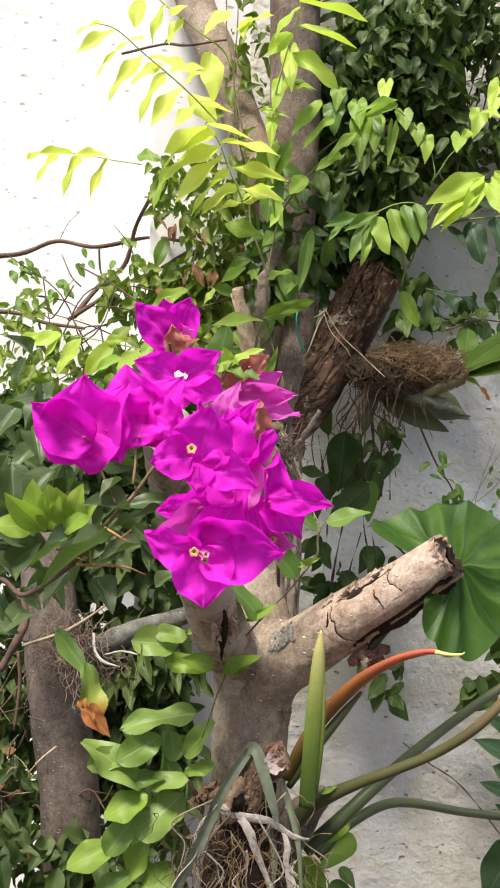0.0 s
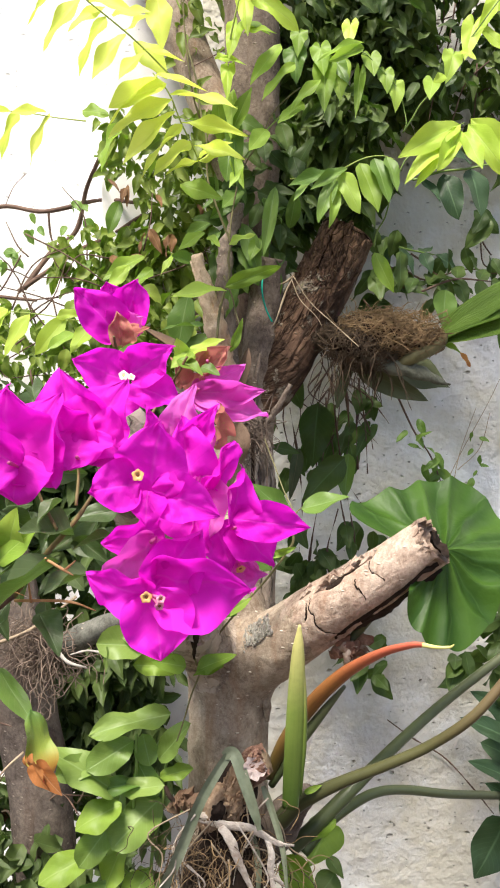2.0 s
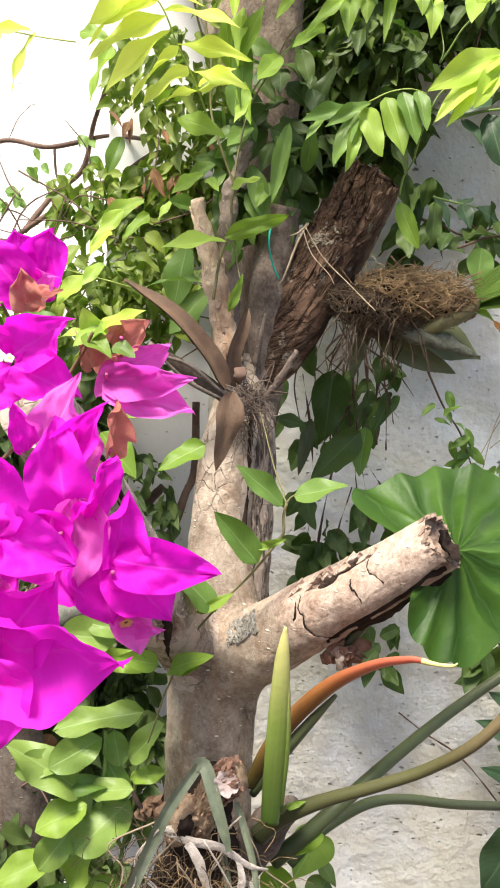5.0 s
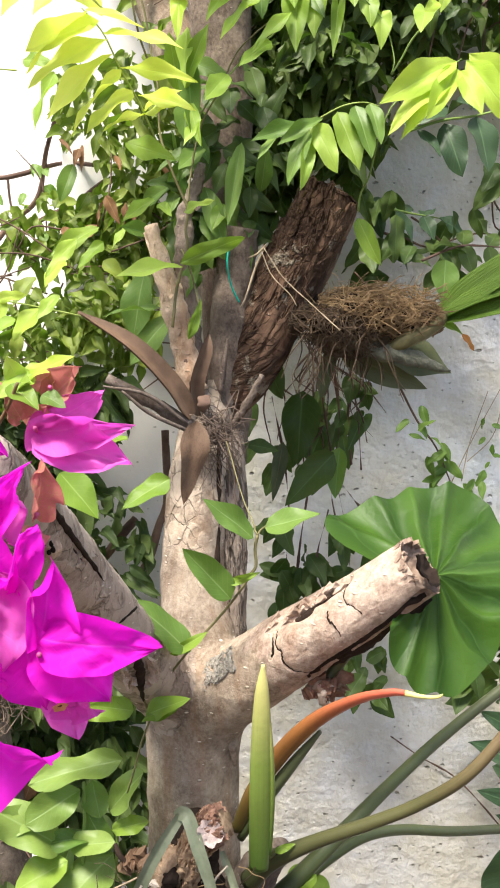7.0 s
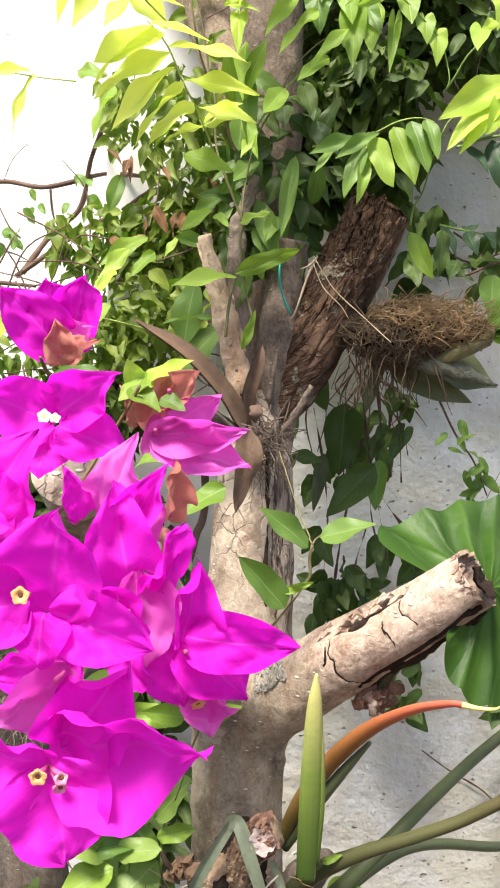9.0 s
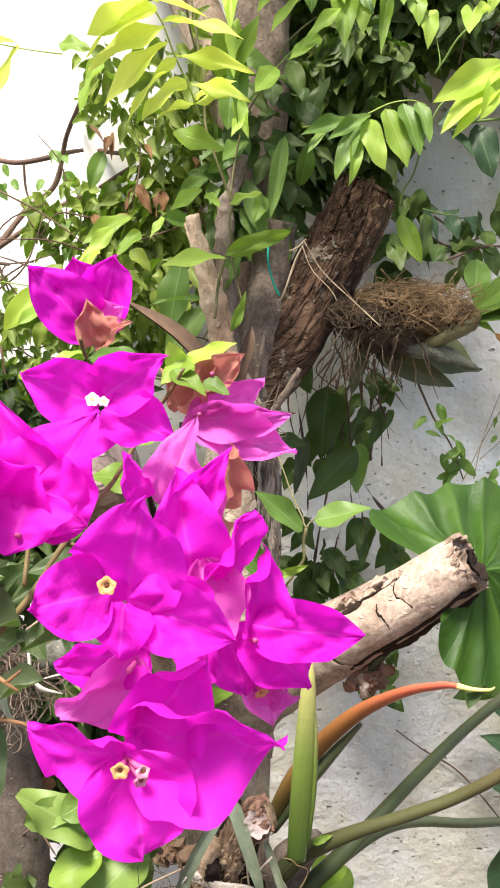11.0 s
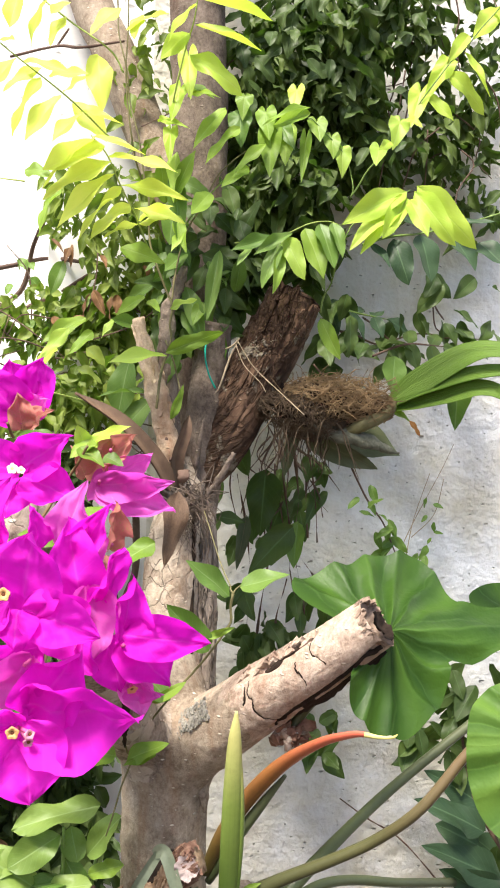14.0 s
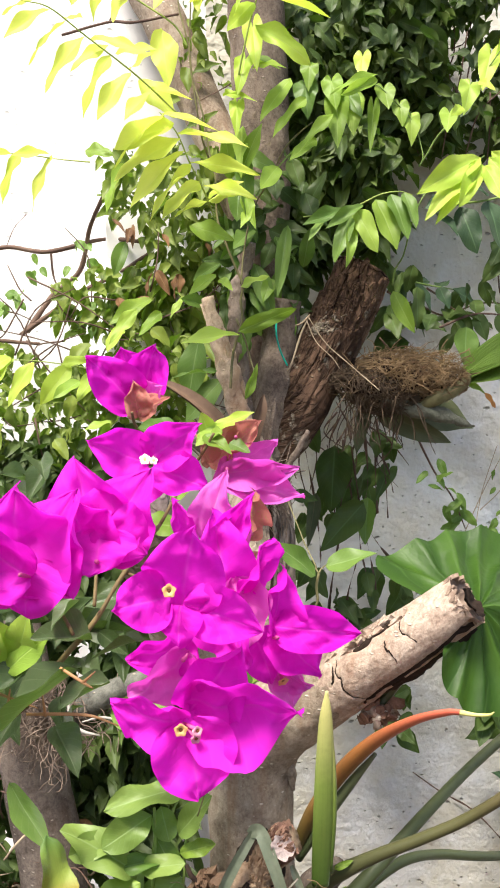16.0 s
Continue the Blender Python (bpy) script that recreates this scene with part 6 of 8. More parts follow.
leaf(foot, "lobed", (-0.0713, 0.93, 0.8325), (-0.0956, 0.9, 0.7962), 0.0360, YOUNG, 10)
leaf(foot, "lobed", (-0.1082, 0.92, 0.8233), (-0.1609, 0.9, 0.8002), 0.0320, GREEN, 10)
leaf(foot, "lobed", (-0.078, 0.935, 0.9792), (-0.0693, 0.92, 0.9497), 0.0256, GREEN, 10)
leaf(foot, "lobed", (-0.083, 0.935, 0.9466), (-0.0615, 0.92, 0.9148), 0.0256, GREEN, 10)
leaf(foot, "lobed", (-0.0975, 0.91, 0.9148), (-0.1444, 0.89, 0.901), 0.0360, YOUNG, 5)
leaf(foot, "lobed", (-0.0993, 0.92, 0.9198), (-0.1614, 0.89, 0.981), 0.0400, LOBED, 5)

# yellowing leaf with a burnt tip
scorched = thing("hanging_leaf", (-0.1146, 0.53, 1.1614), "yellowing green leaf with a crisp orange tip", "leaf")
leaf(scorched, "lance", (-0.1291, 0.5, 1.1947), (-0.1045, 0.465, 1.1765), 0.012, GREEN, 20)
leaf(scorched, "lobed", (-0.105, 0.466, 1.1837), (-0.0934, 0.453, 1.1498), 0.0165, SCORCHED, -25, (0.2, -1, 0.1), "blade", "green blade turning yellow and orange")
for base, tip, wide, roll in (((-0.0976, 0.452, 1.1577), (-0.0862, 0.45, 1.1442), 0.014, 10), ((-0.1019, 0.453, 1.1599), (-0.094, 0.45, 1.1419), 0.014, 45)):
    leaf(scorched, "heart", base, tip, wide, DRY_TIP, roll, (0, -1, 0), "dry_tip", "crisp orange-brown tip")

# ---- feathered lime-green climber ----
climber = thing("feather_leaf_climber", (-0.0134, 1.04, 1.5556), "climber with feathered lime-green leaves", "climber")
stems("stem", climber, [[(-0.0015, 1.0, 1.398), (0.0127, 1.02, 1.4727), (0.0135, 1.02, 1.5097), (-0.0036, 1.02, 1.5523), (-0.0137, 1.03, 1.6095), (-0.0194, 1.04, 1.6491), (-0.0383, 1.06, 1.7425), (-0.0517, 1.06, 1.8176), (-0.0555, 1.06, 1.8803)]], 0.0015, VINE_STEM, 0.004)
stems("stem", climber, [[(-0.019, 1.03, 1.6402), (-0.0317, 1.0, 1.6796), (-0.0397, 1.0, 1.7566), (-0.0382, 1.0, 1.8397)], [(0.0122, 1.03, 1.511), (0.0269, 1.04, 1.5944), (0.0603, 1.03, 1.6555), (0.0912, 1.03, 1.6846)], [(0.0065, 1.03, 1.4735), (0.0193, 1.02, 1.4358), (0.0256, 1.0, 1.4105)]], 0.0011, VINE_STEM, 0.003)
# the frond that reaches out over the bright wall
part("rachis", tube([(-0.051, 0.95, 1.6666), (-0.0898, 0.93, 1.6966), (-0.135, 0.9, 1.7223), (-0.1619, 0.87, 1.7337), (-0.1822, 0.85, 1.7307)], [0.0009, 0.0008, 0.0007, 0.0006, 0.0004], 8, 6), FROND_STEM, climber)
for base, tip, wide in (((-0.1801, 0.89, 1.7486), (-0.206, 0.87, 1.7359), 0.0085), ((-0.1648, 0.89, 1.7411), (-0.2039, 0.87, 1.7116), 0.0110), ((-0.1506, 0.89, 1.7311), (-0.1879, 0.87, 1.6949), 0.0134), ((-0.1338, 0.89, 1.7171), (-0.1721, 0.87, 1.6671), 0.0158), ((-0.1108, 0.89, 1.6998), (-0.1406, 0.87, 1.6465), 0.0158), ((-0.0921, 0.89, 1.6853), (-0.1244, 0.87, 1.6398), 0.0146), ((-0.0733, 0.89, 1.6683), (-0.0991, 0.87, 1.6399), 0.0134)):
    leaf(climber, "lance", base, tip, wide * 1.3, SUNLIT_LIME, rnd.uniform(-14, 14), (-0.30, -0.72, 0.62), "leaflet")
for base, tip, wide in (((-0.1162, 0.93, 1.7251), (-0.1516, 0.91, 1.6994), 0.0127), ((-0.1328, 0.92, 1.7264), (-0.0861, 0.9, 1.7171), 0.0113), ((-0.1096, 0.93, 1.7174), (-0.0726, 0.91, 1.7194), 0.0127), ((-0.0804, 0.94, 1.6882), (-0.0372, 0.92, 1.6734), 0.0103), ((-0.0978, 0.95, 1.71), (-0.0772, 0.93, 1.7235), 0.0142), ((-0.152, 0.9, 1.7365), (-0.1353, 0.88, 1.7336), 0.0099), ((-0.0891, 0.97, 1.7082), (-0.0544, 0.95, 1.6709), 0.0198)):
    leaf(climber, "lance", base, tip, wide * 1.3, SUNLIT_LIME, rnd.uniform(-14, 14), (-0.30, -0.72, 0.62), "leaflet")
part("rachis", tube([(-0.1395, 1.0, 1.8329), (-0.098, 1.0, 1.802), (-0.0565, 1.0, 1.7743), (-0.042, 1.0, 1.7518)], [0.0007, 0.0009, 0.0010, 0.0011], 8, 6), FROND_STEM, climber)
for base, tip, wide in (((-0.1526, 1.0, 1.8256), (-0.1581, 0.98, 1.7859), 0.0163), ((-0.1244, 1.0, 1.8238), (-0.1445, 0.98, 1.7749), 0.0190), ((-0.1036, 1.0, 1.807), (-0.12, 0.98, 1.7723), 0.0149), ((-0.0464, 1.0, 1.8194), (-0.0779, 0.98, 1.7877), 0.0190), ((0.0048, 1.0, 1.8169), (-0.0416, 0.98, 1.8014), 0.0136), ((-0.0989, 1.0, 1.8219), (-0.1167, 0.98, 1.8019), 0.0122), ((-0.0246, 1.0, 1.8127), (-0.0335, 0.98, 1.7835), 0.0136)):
    leaf(climber, "lance", base, tip, wide * 1.3, SUNLIT_LIME, rnd.uniform(-14, 14), (-0.30, -0.72, 0.62), "leaflet")
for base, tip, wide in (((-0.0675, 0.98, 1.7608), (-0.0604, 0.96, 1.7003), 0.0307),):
    leaf(climber, "ovate", base, tip, wide, SUNLIT_LIME, 0, (0.1, -0.9, 0.4), "leaflet", "broad backlit leaf")
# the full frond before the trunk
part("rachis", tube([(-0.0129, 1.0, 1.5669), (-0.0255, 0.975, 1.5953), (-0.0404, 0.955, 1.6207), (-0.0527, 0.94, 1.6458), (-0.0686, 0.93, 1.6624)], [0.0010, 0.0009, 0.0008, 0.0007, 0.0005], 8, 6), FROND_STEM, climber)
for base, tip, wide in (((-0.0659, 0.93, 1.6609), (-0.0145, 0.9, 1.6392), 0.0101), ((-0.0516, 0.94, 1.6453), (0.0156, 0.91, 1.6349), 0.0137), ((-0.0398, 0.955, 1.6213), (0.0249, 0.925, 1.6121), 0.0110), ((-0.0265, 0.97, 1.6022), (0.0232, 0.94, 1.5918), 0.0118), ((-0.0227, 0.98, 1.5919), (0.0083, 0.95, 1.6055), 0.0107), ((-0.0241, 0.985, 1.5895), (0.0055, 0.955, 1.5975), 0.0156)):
    leaf(climber, "lance", base, tip, wide * 1.3, SUNLIT_LIME, rnd.uniform(-14, 14), (-0.30, -0.72, 0.62), "leaflet")
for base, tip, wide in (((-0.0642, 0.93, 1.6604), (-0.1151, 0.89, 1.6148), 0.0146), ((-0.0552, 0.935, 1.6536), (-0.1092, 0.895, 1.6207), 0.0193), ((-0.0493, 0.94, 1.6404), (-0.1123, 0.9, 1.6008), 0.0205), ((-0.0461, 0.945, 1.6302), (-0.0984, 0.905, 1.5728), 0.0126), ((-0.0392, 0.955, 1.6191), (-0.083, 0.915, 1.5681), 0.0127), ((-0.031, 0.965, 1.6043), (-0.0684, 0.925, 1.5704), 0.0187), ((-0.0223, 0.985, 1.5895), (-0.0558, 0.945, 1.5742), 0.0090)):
    leaf(climber, "lance", base, tip, wide * 1.3, SUNLIT_LIME, rnd.uniform(-14, 14), (-0.30, -0.72, 0.62), "leaflet")
for base, tip, wide in (((-0.0422, 1.0, 1.5682), (0.0031, 0.98, 1.5529), 0.0231), ((0.0152, 1.02, 1.6772), (0.0089, 1.0, 1.6205), 0.0161), ((0.0164, 1.02, 1.6087), (0.0255, 1.0, 1.5671), 0.0149), ((-0.1122, 1.03, 1.6397), (-0.1344, 1.01, 1.5873), 0.0226), ((0.0277, 1.02, 1.5938), (0.0098, 1.0, 1.5677), 0.0124)):
    leaf(climber, "ovate", base, tip, wide, BRIGHT, rnd.uniform(-14, 14), (-0.30, -0.72, 0.62), "leaflet")
for base, tip, wide in (((-0.0159, 0.99, 1.5161), (-0.0438, 0.97, 1.4949), 0.0156), ((-0.0117, 0.99, 1.5115), (0.0007, 0.97, 1.4986), 0.0120), ((0.0109, 1.0, 1.5046), (0.0356, 0.98, 1.5175), 0.0097)):
    leaf(climber, "ovate", base, tip, wide, BRIGHT, rnd.uniform(-14, 14), (-0.30, -0.72, 0.62), "leaflet")
for base, tip, wide in (((-0.1042, 1.08, 1.4901), (-0.1353, 1.06, 1.4521), 0.0179), ((-0.077, 1.08, 1.4864), (-0.1015, 1.06, 1.461), 0.0167), ((-0.0506, 1.08, 1.5045), (-0.0678, 1.06, 1.4812), 0.0132), ((-0.124, 1.08, 1.4333), (-0.1442, 1.06, 1.409), 0.0179), ((-0.1353, 1.08, 1.3632), (-0.1668, 1.06, 1.3571), 0.0155), ((-0.17, 1.08, 1.4088), (-0.1977, 1.06, 1.3905), 0.0179)):
    leaf(climber, "ovate", base, tip, wide, BRIGHT, rnd.uniform(-14, 14), (-0.2, -0.85, 0.5), "leaflet")
# a side frond before the bright wall
part("rachis", tube([(-0.1478, 1.03, 1.6413), (-0.1825, 1.03, 1.6444), (-0.2241, 1.03, 1.6498), (-0.2688, 1.03, 1.6489)], [0.0009, 0.0007, 0.0006, 0.0005], 8, 6), FROND_STEM, climber)
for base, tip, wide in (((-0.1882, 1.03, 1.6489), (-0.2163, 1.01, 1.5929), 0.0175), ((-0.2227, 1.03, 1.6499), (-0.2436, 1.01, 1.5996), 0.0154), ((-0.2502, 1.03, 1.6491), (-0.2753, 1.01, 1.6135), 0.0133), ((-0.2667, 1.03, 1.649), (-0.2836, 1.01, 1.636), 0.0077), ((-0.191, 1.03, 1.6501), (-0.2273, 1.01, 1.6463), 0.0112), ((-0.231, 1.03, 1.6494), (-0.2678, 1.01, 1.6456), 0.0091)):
    leaf(climber, "lance", base, tip, wide * 1.3, SUNLIT_LIME, rnd.uniform(-14, 14), (-0.30, -0.72, 0.62), "leaflet")
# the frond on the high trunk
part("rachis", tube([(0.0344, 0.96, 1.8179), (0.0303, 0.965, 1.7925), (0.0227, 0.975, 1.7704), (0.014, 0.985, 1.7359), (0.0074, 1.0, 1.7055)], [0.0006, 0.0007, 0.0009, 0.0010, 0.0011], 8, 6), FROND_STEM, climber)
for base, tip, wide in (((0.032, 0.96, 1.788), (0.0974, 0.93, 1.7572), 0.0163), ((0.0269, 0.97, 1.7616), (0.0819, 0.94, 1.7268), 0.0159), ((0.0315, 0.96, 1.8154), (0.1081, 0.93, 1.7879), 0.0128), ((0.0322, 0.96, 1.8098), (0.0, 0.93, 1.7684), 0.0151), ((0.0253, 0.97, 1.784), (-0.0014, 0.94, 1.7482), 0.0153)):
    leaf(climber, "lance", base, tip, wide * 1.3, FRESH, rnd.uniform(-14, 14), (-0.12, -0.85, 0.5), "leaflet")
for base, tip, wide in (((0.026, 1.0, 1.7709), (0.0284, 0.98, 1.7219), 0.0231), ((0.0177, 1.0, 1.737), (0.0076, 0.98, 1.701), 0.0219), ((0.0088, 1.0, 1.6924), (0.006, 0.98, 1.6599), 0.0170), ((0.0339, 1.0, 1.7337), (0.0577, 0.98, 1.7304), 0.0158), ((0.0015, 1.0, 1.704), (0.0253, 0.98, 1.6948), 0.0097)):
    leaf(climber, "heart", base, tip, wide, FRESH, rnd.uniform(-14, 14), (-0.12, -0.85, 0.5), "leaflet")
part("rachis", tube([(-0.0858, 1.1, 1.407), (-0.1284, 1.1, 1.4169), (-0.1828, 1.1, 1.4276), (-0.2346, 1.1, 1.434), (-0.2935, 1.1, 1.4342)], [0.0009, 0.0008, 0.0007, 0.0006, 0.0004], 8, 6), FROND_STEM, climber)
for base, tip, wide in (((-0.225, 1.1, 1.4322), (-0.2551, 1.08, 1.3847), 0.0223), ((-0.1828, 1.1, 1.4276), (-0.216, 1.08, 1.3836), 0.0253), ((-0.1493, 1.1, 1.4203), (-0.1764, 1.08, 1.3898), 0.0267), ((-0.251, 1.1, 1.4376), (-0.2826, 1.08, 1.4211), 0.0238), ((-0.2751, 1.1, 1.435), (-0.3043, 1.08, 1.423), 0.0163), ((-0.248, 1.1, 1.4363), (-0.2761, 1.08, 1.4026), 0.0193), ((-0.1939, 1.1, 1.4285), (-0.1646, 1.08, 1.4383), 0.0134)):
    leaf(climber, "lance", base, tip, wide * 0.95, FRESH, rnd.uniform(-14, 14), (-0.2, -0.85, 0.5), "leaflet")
part("rachis", tube([(0.0816, 1.04, 1.5853), (0.1048, 1.03, 1.5867), (0.1324, 1.01, 1.5895), (0.1579, 1.0, 1.6001), (0.1787, 1.0, 1.6037), (0.1938, 1.0, 1.6001)], [0.0008, 0.0008, 0.0007, 0.0007, 0.0006, 0.0005], 8, 6), FROND_STEM, climber)
for (base, tip, wide), tint in zip((((0.1316, 1.0, 1.5864), (0.1523, 0.97, 1.5432), 0.0179), ((0.1305, 1.0, 1.5699), (0.1182, 0.97, 1.5208), 0.0125), ((0.1542, 1.0, 1.5954), (0.1732, 0.97, 1.5431), 0.0226), ((0.1704, 1.0, 1.6009), (0.1841, 0.97, 1.5516), 0.0211), ((0.1843, 1.0, 1.6026), (0.1924, 0.97, 1.5633), 0.0156), ((0.1267, 1.0, 1.5798), (0.1072, 0.97, 1.5326), 0.0156), ((0.141, 1.0, 1.59), (0.0981, 0.97, 1.5635), 0.0101), ((0.1259, 1.0, 1.5846), (0.0744, 0.97, 1.5681), 0.0117), ((0.1033, 1.0, 1.5791), (0.0798, 0.97, 1.554), 0.0101)), (BRIGHT, BRIGHT, YOUNG, GREEN, GREEN, GREEN, GREEN, GREEN, GREEN)):
    leaf(climber, "lance", base, tip, wide * 1.2, tint, rnd.uniform(-10, 10), (0.1, -0.8, 0.6), "leaflet")
leaf(climber, "lance", (0.0655, 1.05, 1.5787), (0.0507, 1.02, 1.4983), 0.017, GREEN, 0)
leaf(climber, "lance", (0.0093, 1.0, 1.4542), (-0.0515, 0.98, 1.4506), 0.019, BRIGHT, 20)
leaf(climber, "lance", (0.007, 0.99, 1.4566), (0.0643, 0.97, 1.4809), 0.017, YOUNG, 30)
leaf(climber, "lance", (-0.0155, 1.0, 1.4159), (-0.0641, 0.98, 1.4167), 0.011, GREEN, 20)
leaf(climber, "lance", (0.0138, 0.99, 1.386), (0.0282, 0.98, 1.4219), 0.010, YOUNG, 40)
leaf(climber, "ovate", (0.0135, 1.03, 1.6599), (0.0207, 1.01, 1.5695), 0.024, GREEN, 0)
leaf(climber, "ovate", (0.0216, 1.02, 1.7491), (0.0548, 1.0, 1.7311), 0.024, YOUNG, 0)
leaf(climber, "lance", (0.0109, 1.02, 1.6203), (0.0313, 1.0, 1.6761), 0.020, YOUNG, 0)
leaf(climber, "lance", (-0.1252, 1.12, 1.4724), (-0.139, 1.08, 1.4492), 0.02, FRESH, 0)

# ---- heart-leaved climber on the dark foliage ----
hearts = thing("heart_leaf_climber", (0.173, 1.06, 1.6098), "climber with small bright heart-shaped leaves", "climber")
stems("stem", hearts, [[(0.0158, 1.03, 1.5739), (0.0367, 1.03, 1.6168), (0.0765, 1.03, 1.6601), (0.1135, 1.03, 1.6928), (0.1571, 1.03, 1.7261), (0.196, 1.03, 1.6922), (0.2094, 1.03, 1.6627), (0.2087, 1.03, 1.6375)], [(0.2126, 1.05, 1.6428), (0.2306, 1.04, 1.6728), (0.2631, 1.03, 1.7092), (0.2856, 1.01, 1.7471), (0.3134, 1.0, 1.7846), (0.3373, 0.98, 1.8108), (0.3638, 0.97, 1.8436)], [(0.1781, 1.03, 1.5092), (0.1861, 1.01, 1.539), (0.2028, 0.99, 1.5969), (0.2248, 0.98, 1.6165), (0.2616, 0.97, 1.6333)]], 0.0010, STEM, 0.003)
for base, tip, wide in (((0.0672, 1.02, 1.7275), (0.034, 0.99, 1.6832), 0.0174), ((0.0837, 1.02, 1.7068), (0.0439, 0.99, 1.667), 0.0155), ((0.1126, 1.02, 1.6903), (0.0741, 0.99, 1.6517), 0.0112), ((0.1605, 1.02, 1.7321), (0.1055, 0.99, 1.7086), 0.0106), ((0.1607, 1.02, 1.7259), (0.1177, 0.99, 1.702), 0.0093), ((0.0528, 1.02, 1.6347), (0.033, 0.99, 1.6071), 0.0174), ((0.0944, 1.02, 1.6636), (0.0653, 0.99, 1.6405), 0.0149)):
    leaf(hearts, "lance", base, tip, wide * 1.2, BRIGHT, rnd.uniform(-14, 14), (-0.05, -0.92, 0.38), "leaf")
for (base, tip, wide), tint in zip((((0.0887, 1.03, 1.7432), (0.0855, 1.015, 1.7193), 0.0213), ((0.0841, 1.03, 1.7219), (0.0836, 1.015, 1.6886), 0.0288), ((0.1129, 1.03, 1.727), (0.1144, 1.015, 1.6961), 0.0251), ((0.1183, 1.03, 1.7049), (0.1165, 1.015, 1.6533), 0.0288), ((0.136, 1.03, 1.7057), (0.1336, 1.015, 1.6663), 0.0263), ((0.1464, 1.03, 1.7536), (0.1424, 1.015, 1.7257), 0.0201)), (YOUNG, GREEN, BRIGHT, YOUNG, BRIGHT, FRESH)):
    leaf(hearts, "heart", base, tip, wide, tint, rnd.uniform(-15, 15), (-0.05, -0.92, 0.38))
for (base, tip, wide), tint in zip((((0.1699, 1.03, 1.7198), (0.1718, 1.015, 1.6951), 0.0238), ((0.1868, 1.03, 1.7031), (0.1872, 1.015, 1.6786), 0.0213), ((0.1986, 1.03, 1.6899), (0.1989, 1.015, 1.6605), 0.0238), ((0.1577, 1.03, 1.698), (0.1515, 1.015, 1.6486), 0.0138), ((0.1321, 1.03, 1.7118), (0.1432, 1.015, 1.6852), 0.0188)), (YOUNG, YOUNG, BRIGHT, YOUNG, GREEN)):
    leaf(hearts, "heart", base, tip, wide, tint, rnd.uniform(-15, 15), (-0.05, -0.92, 0.38))
for (base, tip, wide), sort in zip((((0.2386, 1.02, 1.6911), (0.2307, 1.0, 1.6662), 0.0223), ((0.2609, 1.02, 1.7208), (0.2514, 1.0, 1.6904), 0.0261), ((0.2832, 1.02, 1.7531), (0.2685, 1.0, 1.7107), 0.0261), ((0.312, 1.02, 1.7871), (0.284, 1.0, 1.7458), 0.0236), ((0.2896, 1.02, 1.7534), (0.3161, 1.0, 1.7228), 0.0155), ((0.3134, 1.02, 1.7809), (0.3564, 1.0, 1.7371), 0.0155)), ("heart", "heart", "heart", "heart", "lance", "lance")):
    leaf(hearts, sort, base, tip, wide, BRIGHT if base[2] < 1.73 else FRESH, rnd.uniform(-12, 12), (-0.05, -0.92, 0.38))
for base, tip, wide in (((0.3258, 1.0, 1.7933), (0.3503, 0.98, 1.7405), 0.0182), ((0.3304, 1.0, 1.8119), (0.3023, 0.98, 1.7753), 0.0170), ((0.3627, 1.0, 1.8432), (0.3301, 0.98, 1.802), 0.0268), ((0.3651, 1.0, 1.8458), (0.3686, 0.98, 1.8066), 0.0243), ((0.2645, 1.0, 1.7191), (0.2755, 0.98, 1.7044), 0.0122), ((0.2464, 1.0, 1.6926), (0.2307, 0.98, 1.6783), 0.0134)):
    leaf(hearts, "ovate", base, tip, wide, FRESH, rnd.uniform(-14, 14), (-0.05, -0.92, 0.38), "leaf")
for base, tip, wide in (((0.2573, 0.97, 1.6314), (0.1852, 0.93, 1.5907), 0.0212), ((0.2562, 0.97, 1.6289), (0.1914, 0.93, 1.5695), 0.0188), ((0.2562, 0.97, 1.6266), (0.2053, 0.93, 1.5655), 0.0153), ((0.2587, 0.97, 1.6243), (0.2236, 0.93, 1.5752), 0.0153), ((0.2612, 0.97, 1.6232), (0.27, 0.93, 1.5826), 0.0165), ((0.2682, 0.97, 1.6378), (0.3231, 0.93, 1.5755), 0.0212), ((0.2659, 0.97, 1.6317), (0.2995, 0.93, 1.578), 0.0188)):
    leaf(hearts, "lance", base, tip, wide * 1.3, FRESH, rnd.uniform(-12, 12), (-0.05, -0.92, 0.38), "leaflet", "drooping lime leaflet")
leaf(hearts, "lance", (0.1769, 1.02, 1.5015), (0.1939, 1.0, 1.4568), 0.020, YOUNG, 30)

# ---- blue-green feathered leaves by the wall ----
feather = thing("dark_feathered_climber", (0.1888, 1.16, 1.618), "climber with dull blue-green feathered leaves", "climber")
part("rachis", tube([(0.2469, 1.14, 1.6096), (0.2849, 1.15, 1.6229), (0.3275, 1.16, 1.631), (0.3859, 1.17, 1.6477), (0.4494, 1.18, 1.6693)], [0.0016, 0.0015, 0.0013, 0.0011, 0.0010], 8, 6), STEM, feather)
